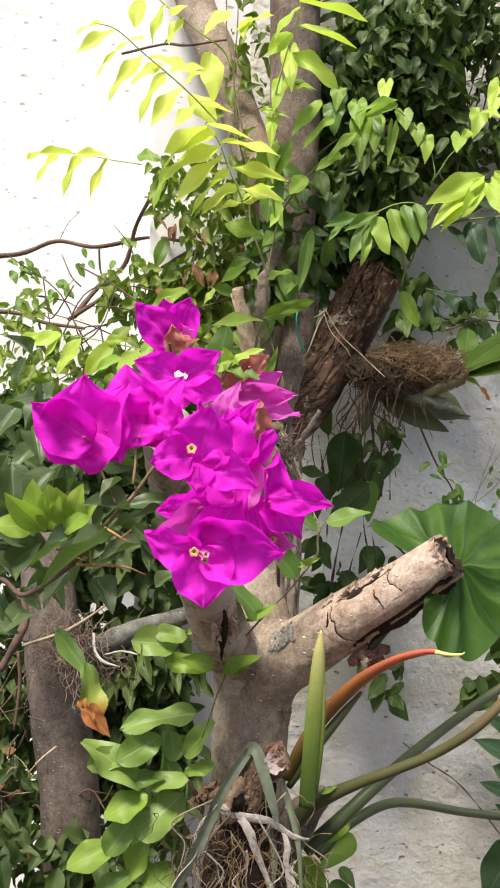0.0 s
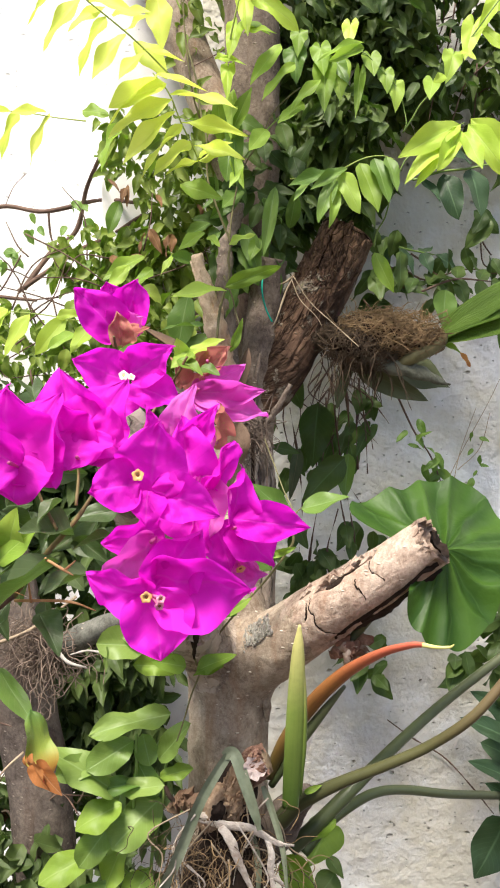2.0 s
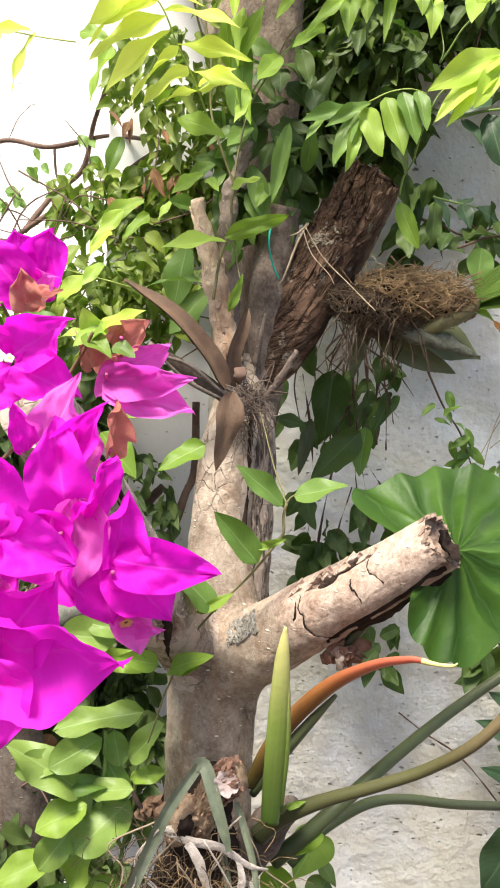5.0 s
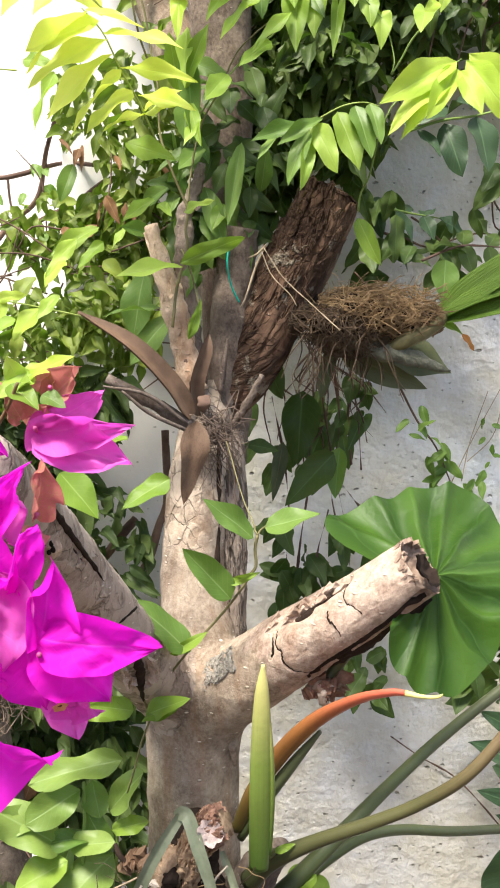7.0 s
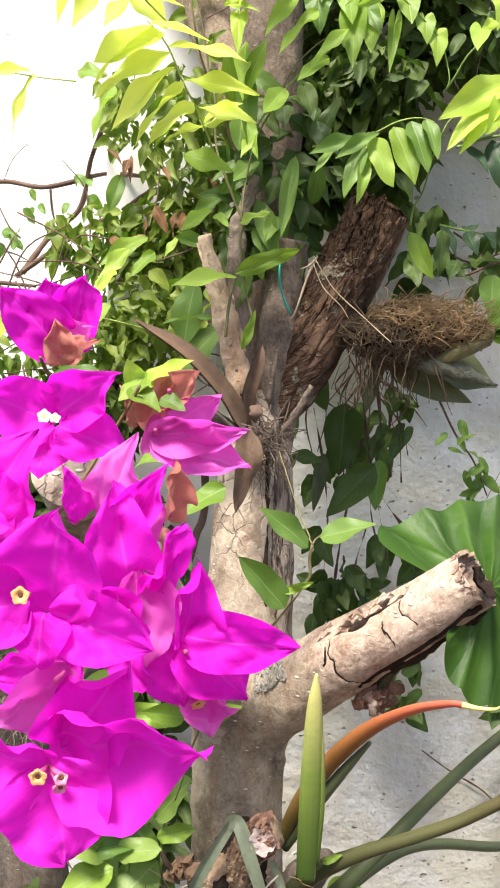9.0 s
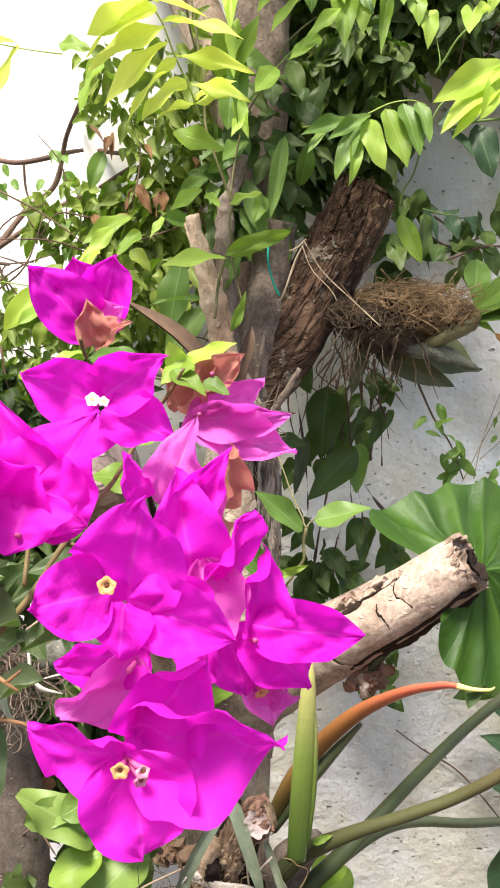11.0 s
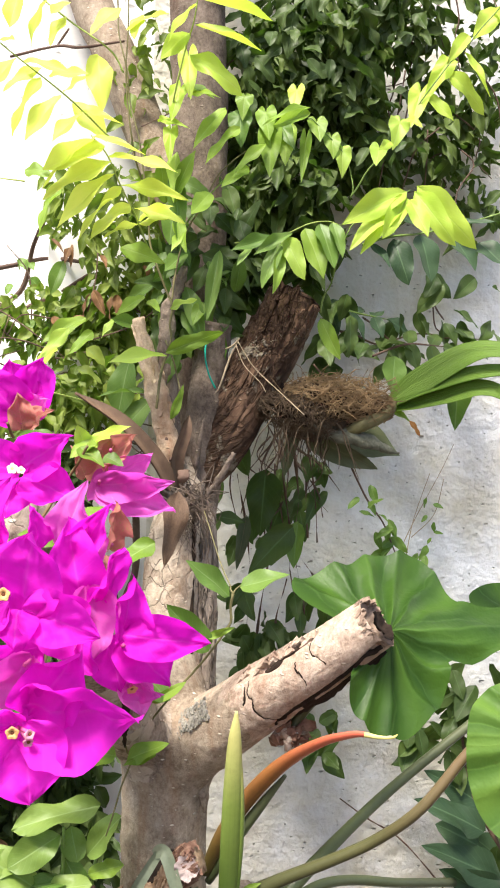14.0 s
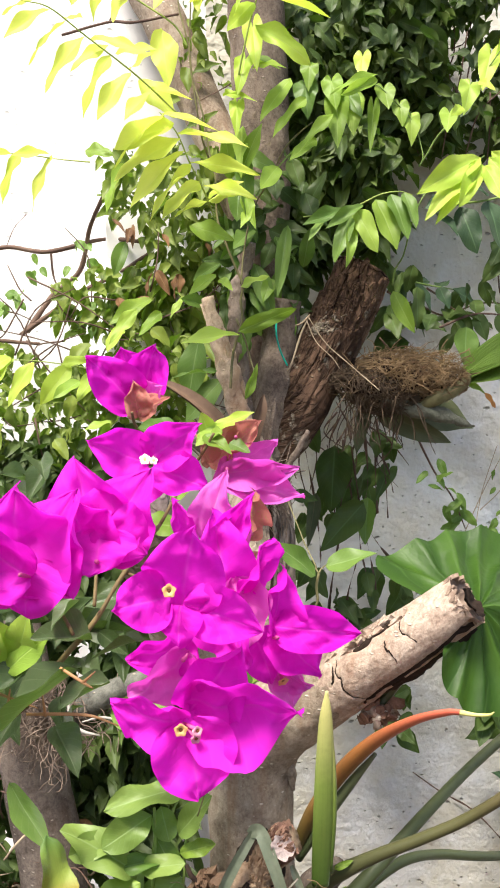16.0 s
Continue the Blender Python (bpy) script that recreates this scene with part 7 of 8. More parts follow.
for base, tip, wide in (((0.2903, 1.16, 1.6224), (0.3069, 1.13, 1.5678), 0.0256), ((0.3254, 1.16, 1.6294), (0.337, 1.13, 1.5688), 0.0327), ((0.3681, 1.16, 1.631), (0.3901, 1.13, 1.5818), 0.0298), ((0.4025, 1.16, 1.6222), (0.4247, 1.13, 1.5929), 0.0284), ((0.3546, 1.16, 1.6392), (0.4117, 1.13, 1.6474), 0.0156), ((0.2943, 1.16, 1.6397), (0.2445, 1.13, 1.6214), 0.0213), ((0.262, 1.16, 1.6156), (0.2809, 1.13, 1.5823), 0.0156), ((0.3237, 1.16, 1.6394), (0.3009, 1.13, 1.643), 0.0185)):
    leaf(feather, "lance", base, tip, wide * 1.3, BLUE, rnd.uniform(-14, 14), (0.1, -0.8, 0.55), "leaflet")
compound(feather, [(0.1962, 1.2, 1.5528), (0.2454, 1.22, 1.5381), (0.3043, 1.24, 1.5306)], 3, 0.045, 0.024, BLUE, (0.1, -0.1, -0.7), 0.8, sort="ovate", lift=0.3)
compound(feather, [(0.2762, 1.2, 1.4767), (0.3234, 1.21, 1.4942), (0.3765, 1.22, 1.4937)], 3, 0.045, 0.025, DARK, (0.0, -0.1, -0.6), 0.8, sort="ovate", lift=0.3, stem_material=TWIG)

for base, tip, wide, m in (((0.0287, 1.06, 1.5379), (0.0474, 1.03, 1.479), 0.022, GREEN), ((0.0188, 1.05, 1.4757), (0.0109, 1.03, 1.4301), 0.018, GREEN), ((0.0474, 1.05, 1.5197), (0.0365, 1.03, 1.4953), 0.016, YOUNG), ((0.0215, 1.05, 1.4646), (0.0628, 1.0, 1.4851), 0.014, YOUNG), ((-0.0091, 1.07, 1.4093), (-0.0524, 1.06, 1.3634), 0.032, GREEN), ((-0.0344, 1.07, 1.4552), (-0.0491, 1.06, 1.3864), 0.034, GREEN), ((0.0117, 1.06, 1.6198), (0.0096, 1.04, 1.5828), 0.026, GREEN), ((0.0035, 1.06, 1.6306), (-0.002, 1.03, 1.6743), 0.022, YOUNG), ((0.0182, 1.05, 1.6545), (0.0541, 1.03, 1.6381), 0.020, GREEN)):
    leaf(climber, "lance", base, tip, wide, m, rnd.uniform(-15, 15))

scatter_leaves(climber, [((0.0647, 1.09, 1.5656), (0.028, 0.02, 0.08), 13), ((0.0238, 1.085, 1.5421), (0.03, 0.012, 0.07), 22), ((0.0504, 1.1, 1.6188), (0.03, 0.02, 0.05), 14), ((0.045, 1.09, 1.50), (0.03, 0.015, 0.05), 10)], "ovate", 0.044, 0.022, DARK, 56, 0.7)
scatter_leaves(climber, [((0.022, 1.07, 1.5784), (0.03, 0.015, 0.06), 12), ((0.0099, 1.06, 1.488), (0.03, 0.012, 0.04), 9), ((0.0673, 1.07, 1.5395), (0.025, 0.012, 0.05), 9)], "lance", 0.045, 0.018, GREEN, 55, 0.6)

# ---- dark vine over the wall ----
vine = thing("wall_vine", (0.25, 1.30, 1.55), "dense dark green vine covering the wall and trunk", "vine")
CL = [((0.127, 1.22, 1.8365), (0.06, 0.07, 0.11), 150), ((0.2173, 1.22, 1.8555), (0.07, 0.06, 0.10), 190), ((0.1493, 1.2, 1.6911), (0.07, 0.06, 0.06), 140), ((0.2455, 1.24, 1.7736), (0.07, 0.05, 0.08), 120), ((0.3636, 1.27, 1.7723), (0.08, 0.04, 0.06), 44), ((0.2579, 1.24, 1.9562), (0.11, 0.05, 0.08), 170), ((0.4357, 1.27, 1.8225), (0.06, 0.04, 0.06), 32), ((0.1754, 1.22, 1.6301), (0.07, 0.05, 0.05), 70), ((0.1059, 1.2, 1.6237), (0.04, 0.05, 0.06), 60), ((0.4459, 1.27, 1.7202), (0.04, 0.04, 0.05), 20), ((0.0917, 1.25, 1.725), (0.03, 0.04, 0.13), 110), ((0.0953, 1.25, 1.5727), (0.03, 0.03, 0.05), 40), ((0.15, 1.24, 2.0675), (0.12, 0.06, 0.10), 150)]
CL += [((0.40, 1.27, 1.87), (0.09, 0.04, 0.06), 24), ((0.42, 1.28, 1.70), (0.07, 0.03, 0.05), 16)]
CL += [((0.43, 1.27, 1.95), (0.08, 0.04, 0.07), 18), ((0.35, 1.27, 1.90), (0.05, 0.04, 0.06), 14)]
CL = [(c, h, n if c[0] < 0.33 or c[2] > 1.76 else int(n * 0.6)) for c, h, n in CL]
foliage("leaf_mass", vine, [(c, h, n) for c, h, n in CL], "ovate", 0.036, 0.0185, DARK_MASS, 31, 0.8, 1.6)
foliage("leaf_mass", vine, [(c, h, n) for c, h, n in CL], "lance", 0.043, 0.017, DARK_MASS, 35, 0.7, 1.6)
scatter_leaves(vine, [((0.1258, 1.14, 1.8472), (0.05, 0.03, 0.07), 18), ((0.1979, 1.15, 1.841), (0.06, 0.04, 0.08), 24), ((0.2629, 1.18, 1.7841), (0.07, 0.02, 0.05), 22), ((0.1602, 1.17, 1.6907), (0.06, 0.02, 0.05), 8), ((0.2419, 1.16, 1.9037), (0.09, 0.02, 0.04), 22)], "ovate", 0.036, 0.0195, DARK, 17)
vd = random.Random(8)
for k in range(26):
    a = Vector((vd.uniform(0.08, 0.46), vd.uniform(1.2, 1.31), vd.uniform(1.74, 2.05)))
    b = a + Vector((vd.gauss(0, 0.08), vd.gauss(0, 0.01), -vd.uniform(0.06, 0.16)))
    part("stem", tube([a, Vector(mix3(a, b, 0.33)) + Vector((vd.gauss(0, .014), 0, vd.gauss(0, .01))), Vector(mix3(a, b, 0.66)) + Vector((vd.gauss(0, .014), 0, vd.gauss(0, .01))), b], [0.0011, 0.0011, 0.0010, 0.0006], 4, 5), TWIG, vine)
# small-leaved growth between trunk and bright wall
small = thing("small_leaf_shrub", (-0.12, 1.3, 1.2), "tangled shrub of small green leaves against the bright wall", "shrub")
CL = [((-0.0432, 1.27, 1.6183), (0.07, 0.05, 0.06), 260), ((-0.0743, 1.29, 1.5275), (0.10, 0.05, 0.06), 330), ((-0.1607, 1.3, 1.5266), (0.09, 0.05, 0.05), 210), ((-0.1232, 1.27, 1.6783), (0.05, 0.05, 0.05), 110), ((-0.2779, 1.3, 1.4116), (0.13, 0.05, 0.05), 230), ((-0.0336, 1.2, 1.6846), (0.05, 0.04, 0.06), 110), ((-0.0957, 1.2, 1.4292), (0.10, 0.06, 0.05), 190), ((-0.358, 1.3, 1.4768), (0.06, 0.05, 0.06), 60), ((-0.0301, 1.25, 1.8709), (0.05, 0.04, 0.1), 70), ((-0.3291, 1.2, 1.3543), (0.09, 0.06, 0.06), 130), ((-0.1536, 1.24, 1.3735), (0.10, 0.04, 0.06), 170), ((-0.1857, 1.22, 1.306), (0.10, 0.05, 0.06), 150), ((-0.0906, 1.24, 1.4143), (0.06, 0.04, 0.05), 110)]
foliage("leaf_mass", small, [(c, h, int(n * 0.45)) for c, h, n in CL], "ovate", 0.0265, 0.0125, SMALL_MASS, 32)
foliage("leaf_mass", small, [(c, h, int(n * 0.24)) for c, h, n in CL], "ovate", 0.037, 0.0185, SMALL_MASS, 36)
for k in range(60):
    a = Vector((vd.uniform(-0.30, 0.02), vd.uniform(1.17, 1.34), vd.uniform(1.34, 1.55)))
    b = a + Vector((vd.gauss(0, 0.07), vd.gauss(0, 0.01), vd.gauss(0, 0.05)))
    part("twig", tube([a, (a + b) / 2 + Vector((vd.gauss(0, .01), 0, vd.gauss(0, .012))), b], [0.0012, 0.0010, 0.0006], 4, 5), TWIG, small)
for _ in range(8):
    a = Vector((vd.uniform(-0.14, 0.0), vd.uniform(1.14, 1.22), vd.uniform(1.44, 1.66)))
    leaf(small, "ovate", a, a + Vector((vd.gauss(0, .012), -0.008, -vd.uniform(.018, .034))), 0.014, DRY, vd.gauss(0, 40), name="dry_leaf")
leaf(small, "ovate", (-0.1196, 1.2, 1.6048), (-0.123, 1.18, 1.5834), 0.010, DRY, 0, label="curled brown dry leaf")
leaf(small, "ovate", (-0.0777, 1.2, 1.5966), (-0.0709, 1.18, 1.577), 0.009, DRY, 0)
leaf(small, "lance", (-0.1419, 1.2, 1.6156), (-0.124, 1.18, 1.5945), 0.008, DRY, 0)
leaf(small, "lance", (-0.1265, 1.2, 1.5872), (-0.1401, 1.18, 1.5429), 0.020, GREEN, 0)
leaf(small, "lance", (-0.1162, 1.2, 1.6092), (-0.1172, 1.19, 1.579), 0.007, DRY, 0)
leaf(small, "ovate", (-0.1668, 1.14, 1.6843), (-0.1338, 1.12, 1.6799), 0.022, YOUNG, 0)
leaf(small, "ovate", (-0.0918, 1.15, 1.5104), (-0.1419, 1.12, 1.4788), 0.024, YOUNG, 0)
bare = thing("bare_vine", (-0.2651, 1.36, 1.4884), "brown leafless vine stems against the bright wall", "vine")
for line, r in (([(-0.475, 1.42, 1.5836), (-0.3869, 1.42, 1.5945), (-0.3271, 1.42, 1.618), (-0.2581, 1.4, 1.6081), (-0.1715, 1.36, 1.6189), (-0.1133, 1.3, 1.605)], 0.0042), ([(-0.283, 1.36, 1.4875), (-0.2478, 1.38, 1.5418), (-0.2082, 1.38, 1.5774), (-0.1902, 1.36, 1.6359), (-0.1635, 1.3, 1.667)], 0.0042), ([(-0.2918, 1.36, 1.4826), (-0.2087, 1.36, 1.5406), (-0.1496, 1.34, 1.567), (-0.104, 1.3, 1.5882)], 0.0035), ([(-0.2551, 1.41, 1.6102), (-0.2506, 1.41, 1.5695), (-0.2322, 1.4, 1.541)], 0.0018)):
    part("stem", tube(line, [r * (1 - 0.4 * i / len(line)) for i in range(len(line))], 8, 8, 0.0006, 40.0), TWIG, bare)
for line, r in (([(-0.4358, 1.36, 1.491), (-0.373, 1.36, 1.4895), (-0.3254, 1.35, 1.4754), (-0.2609, 1.34, 1.4684)], 0.0035), ([(-0.3224, 1.42, 1.6191), (-0.3096, 1.42, 1.6478), (-0.2917, 1.42, 1.6673)], 0.0009), ([(-0.2156, 1.3, 1.8824), (-0.1501, 1.28, 1.892), (-0.1141, 1.25, 1.8796), (-0.0558, 1.22, 1.8782)], 0.0022), ([(-0.1501, 1.28, 1.892), (-0.1342, 1.28, 1.9163)], 0.0014), ([(-0.3655, 1.4, 1.5253), (-0.3099, 1.4, 1.5187), (-0.2688, 1.38, 1.4997)], 0.0014)):
    part("stem", tube(line, [r * (1 - 0.4 * i / len(line)) for i in range(len(line))], 8, 8, 0.0006, 40.0), TWIG, bare)
for at, n in (((-0.3759, 1.38, 1.5583), 14), ((-0.3108, 1.4, 1.5418), 9), ((-0.2758, 1.4, 1.5897), 4), ((-0.2125, 1.37, 1.6008), 5), ((-0.3692, 1.38, 1.504), 8), ((-0.1784, 1.3, 1.5113), 8)):
    scatter_leaves(bare, [(at, (0.022, 0.01, 0.022), n)], "ovate", 0.026, 0.016, GREEN, 40 + n)

# ---- hanging vine below the orchid ----
hanging = thing("hanging_vine", (0.1743, 1.2, 1.3455), "hanging vine with dark pointed leaves before the wall", "vine")
for line in ([(0.1523, 1.18, 1.3595), (0.1645, 1.2, 1.2918), (0.1771, 1.22, 1.2275), (0.1915, 1.22, 1.157), (0.2016, 1.24, 1.0873)], [(0.1721, 1.18, 1.3528), (0.1815, 1.2, 1.2781), (0.1738, 1.22, 1.2065), (0.1846, 1.22, 1.1429)], [(0.1944, 1.2, 1.3588), (0.1915, 1.2, 1.2916), (0.1979, 1.22, 1.2343)], [(0.1005, 1.2, 1.3191), (0.1149, 1.22, 1.2488), (0.1218, 1.22, 1.1788), (0.1193, 1.24, 1.1026)], [(0.1842, 1.22, 1.2135), (0.2151, 1.24, 1.1742), (0.2511, 1.24, 1.1378)], [(0.1444, 1.2, 1.21), (0.1357, 1.22, 1.1362), (0.1301, 1.24, 1.0586)], [(0.1684, 1.2, 1.1822), (0.1568, 1.22, 1.1074), (0.1875, 1.24, 1.0433)]):
    part("stem", tube(line, [0.0011 * (1 - 0.08 * i) for i in range(len(line))], 8, 7, 0.0035, 22.0), TWIG, hanging)
for _ in range(18):
    a = Vector((0.1541, 1.2, 1.359)) + Vector((vd.gauss(0, .035), vd.gauss(0, .015), vd.gauss(-.01, .02)))
    b = a + Vector((vd.gauss(0, .02), vd.gauss(0, .01), -vd.uniform(.05, .13)))
    mid = (a + b) / 2 + Vector((vd.gauss(0, .02), 0, 0))
    part("stem", tube([a, mid, b], [0.0011, 0.0010, 0.0006], 8, 6, 0.0008, 60.0), TWIG, hanging)
leaf(hanging, "ovate", (0.136, 1.18, 1.3267), (0.1281, 1.16, 1.2431), 0.05, DARK, 0, (0, -1, 0.15), label="large dark pointed leaf")
leaf(hanging, "ovate", (0.1727, 1.18, 1.2535), (0.1145, 1.15, 1.1988), 0.042, DARK, 0, (0, -1, 0.3))
leaf(hanging, "ovate", (0.1139, 1.2, 1.265), (0.1008, 1.18, 1.1967), 0.020, DRAB, 0, (0, -1, 0.2))
leaf(hanging, "lance", (0.0659, 1.1, 1.2735), (0.1057, 1.1, 1.2701), 0.016, DARK, 0)
leaf(hanging, "ovate", (0.1816, 1.2, 1.2577), (0.173, 1.18, 1.1996), 0.028, GREEN, 30)
leaf(hanging, "heart", (0.2084, 1.2, 1.2915), (0.1893, 1.18, 1.26), 0.024, DARK, 0)
leaf(hanging, "ovate", (0.1978, 1.2, 1.3454), (0.1889, 1.18, 1.3132), 0.026, DARK, 0)
leaf(hanging, "ovate", (0.0923, 1.15, 1.3605), (0.1103, 1.13, 1.3234), 0.03, DARK, 0)
scatter_leaves(hanging, [((0.1288, 1.22, 1.0861), (0.025, 0.02, 0.035), 14), ((0.1637, 1.22, 1.1217), (0.03, 0.02, 0.04), 16), ((0.2155, 1.24, 1.1309), (0.03, 0.02, 0.03), 9), ((0.1148, 1.22, 1.1363), (0.012, 0.01, 0.04), 7), ((0.2184, 1.25, 0.9647), (0.035, 0.015, 0.035), 14), ((0.1589, 1.25, 1.2733), (0.03, 0.02, 0.06), 14), ((0.1835, 1.22, 1.3174), (0.04, 0.02, 0.03), 9), ((0.0952, 1.25, 1.2737), (0.02, 0.02, 0.05), 5)], "ovate", 0.042, 0.024, DARK, 61, 0.9)
scatter_leaves(hanging, [((0.2656, 1.24, 1.4989), (0.06, 0.03, 0.04), 12), ((0.2341, 1.2, 1.5241), (0.05, 0.03, 0.05), 11), ((0.3623, 1.25, 1.5331), (0.05, 0.02, 0.03), 4), ((0.4407, 1.27, 1.5692), (0.03, 0.02, 0.04), 3), ((0.174, 1.2, 1.5375), (0.03, 0.02, 0.04), 9)], "ovate", 0.048, 0.025, DARK, 62, 0.6)
stems("stem", hanging, [[(0.3783, 1.27, 1.6388), (0.3785, 1.28, 1.5691), (0.3955, 1.28, 1.5375)], [(0.2079, 1.2, 1.5235), (0.2613, 1.22, 1.5045), (0.3153, 1.25, 1.4931)], [(0.2375, 1.25, 1.4217), (0.1976, 1.2, 1.464)]], 0.0018, TWIG, 0.006)
scatter_leaves(hanging, [((0.3787, 1.26, 1.5791), (0.018, 0.01, 0.02), 3), ((0.4067, 1.26, 1.5548), (0.018, 0.01, 0.02), 2), ((0.4029, 1.26, 1.5137), (0.018, 0.01, 0.02), 3), ((0.4437, 1.26, 1.5006), (0.018, 0.01, 0.02), 3), ((0.3152, 1.26, 1.4815), (0.018, 0.01, 0.02), 5), ((0.259, 1.26, 1.5035), (0.018, 0.01, 0.02), 6)], "lance", 0.05, 0.026, DARK, 63, 0.5)
stems("stem", hanging, [[(0.3823, 1.28, 1.6126), (0.3792, 1.28, 1.5726), (0.3844, 1.28, 1.5248), (0.4174, 1.28, 1.5178), (0.4505, 1.28, 1.5107)], [(0.2763, 1.27, 1.5364), (0.3171, 1.27, 1.506), (0.3735, 1.27, 1.5155), (0.4061, 1.27, 1.5124)]], 0.0014, TWIG, 0.004)
# small shoots on the wall
shoots = thing("wall_shoots", (0.3126, 1.3, 1.2149), "thin young vine shoots against the stucco wall", "vine")
for line, r in (([(0.25, 1.25, 1.3503), (0.2868, 1.27, 1.2849), (0.315, 1.28, 1.2473), (0.3366, 1.29, 1.2013)], 0.0016), ([(0.354, 1.3, 1.1996), (0.3666, 1.31, 1.2509), (0.3904, 1.315, 1.3178)], 0.0007), ([(0.3609, 1.3, 1.2258), (0.3965, 1.31, 1.2582), (0.4101, 1.31, 1.3105)], 0.0007), ([(0.3421, 1.31, 1.1942), (0.3705, 1.315, 1.252), (0.4072, 1.32, 1.3187), (0.4267, 1.32, 1.3607)], 0.0007)):
    part("stem", tube(line, [r * (1 - 0.15 * i) for i in range(len(line))], 6, 6), TWIG if r > 0.0015 else STRAW, shoots)
scatter_leaves(shoots, [((0.2812, 1.26, 1.2858), (0.015, 0.01, 0.02), 5), ((0.3186, 1.28, 1.2472), (0.02, 0.01, 0.02), 6), ((0.3252, 1.29, 1.2163), (0.025, 0.01, 0.015), 7), ((0.3688, 1.3, 1.207), (0.02, 0.008, 0.012), 4)], "lance", 0.030, 0.013, GREEN, 71)
scatter_leaves(shoots, [((0.4028, 1.31, 1.2532), (0.02, 0.006, 0.03), 6)], "lance", 0.016, 0.008, GREEN, 72)
crack = thing("wall_twig", (0.3417, 1.325, 0.779), "thin dark rootlet clinging to the wall", "twig")
part("rootlet", tube([(0.2701, 1.328, 0.8365), (0.3101, 1.328, 0.807), (0.3584, 1.328, 0.7773), (0.3987, 1.326, 0.7359), (0.4382, 1.32, 0.6882)], [0.0012, 0.0012, 0.0012, 0.001, 0.0008], 6, 5, 0.0008, 60.0), TWIG, crack)

# ---- dark plants low by the wall ----
low = thing("blue_leaved_shrub", (0.4494, 1.2, 0.7107), "low shrub with long dull blue-green leaves by the wall", "shrub")
stems("stem", low, [[(0.45, 1.2, 0.3), (0.4899, 1.2, 0.7093), (0.473, 1.2, 0.8061), (0.4248, 1.2, 0.8942), (0.4213, 1.22, 1.029)], [(0.4746, 1.2, 0.7741), (0.4133, 1.2, 0.7995)]], 0.004, TWIG, 0.008)
for base, tip, wide in (((0.4357, 1.18, 0.8519), (0.3436, 1.16, 0.9084), 0.036), ((0.4626, 1.18, 0.7847), (0.353, 1.15, 0.8523), 0.040), ((0.4804, 1.18, 0.7448), (0.3734, 1.15, 0.8178), 0.042), ((0.4113, 1.17, 0.799), (0.4016, 1.13, 0.722), 0.036), ((0.4415, 1.2, 0.8782), (0.3612, 1.19, 0.9303), 0.034), ((0.5102, 1.16, 0.7783), (0.4402, 1.13, 0.7849), 0.026), ((0.4158, 1.2, 0.7437), (0.3667, 1.17, 0.6682), 0.06), ((0.5012, 1.17, 0.7261), (0.4242, 1.15, 0.7093), 0.05), ((0.5168, 1.18, 0.8148), (0.4906, 1.16, 0.7009), 0.05), ((0.4435, 1.22, 0.8131), (0.3854, 1.22, 0.8465), 0.05), ((0.4982, 1.23, 0.7743), (0.4382, 1.23, 0.8247), 0.05)):
    leaf(low, "ovate", base, tip, wide * 1.3, BLUE, rnd.uniform(-15, 15), (0, -0.85, 0.5))
scatter_leaves(low, [((0.4029, 1.2, 1.0272), (0.04, 0.03, 0.05), 20), ((0.3805, 1.22, 0.958), (0.04, 0.03, 0.03), 12), ((0.4877, 1.22, 0.909), (0.03, 0.03, 0.09), 16), ((0.5116, 1.24, 0.7524), (0.05, 0.02, 0.08), 16)], "lance", 0.055, 0.028, DARK, 81)
leaf(low, "ovate", (0.1469, 1.1, 0.7476), (0.1655, 1.08, 0.7288), 0.02, DARK, 0)
leaf(low, "ovate", (0.1578, 1.1, 0.7249), (0.1303, 1.08, 0.7007), 0.04, DARK, 0)

under_growth = thing("undergrowth", (-0.22, 1.05, 0.6), "dark leafy undergrowth with dry twigs at the tree foot", "undergrowth")
CL = [((-0.3522, 1.25, 1.1036), (0.07, 0.05, 0.12), 40), ((-0.3288, 1.25, 0.8257), (0.07, 0.05, 0.10), 90), ((-0.3389, 1.22, 0.9608), (0.05, 0.05, 0.08), 40), ((-0.2569, 1.02, 0.7952), (0.10, 0.06, 0.06), 70), ((-0.1636, 1.06, 0.7498), (0.10, 0.06, 0.05), 90), ((-0.2994, 1.1, 0.8303), (0.08, 0.06, 0.06), 60), ((-0.3204, 1.2, 0.9264), (0.07, 0.05, 0.06), 50), ((-0.1228, 1.2, 0.8359), (0.08, 0.05, 0.12), 170), ((-0.161, 1.2, 0.9734), (0.11, 0.05, 0.09), 220), ((-0.2656, 1.2, 1.1541), (0.10, 0.05, 0.09), 150), ((-0.1456, 1.22, 1.1337), (0.10, 0.05, 0.10), 120), ((-0.3004, 1.2, 1.2351), (0.12, 0.05, 0.08), 130), ((-0.1418, 1.02, 0.7002), (0.25, 0.08, 0.06), 110), ((-0.1987, 1.24, 0.8603), (0.06, 0.05, 0.10), 190), ((-0.30, 1.30, 1.02), (0.06, 0.04, 0.07), 45)]
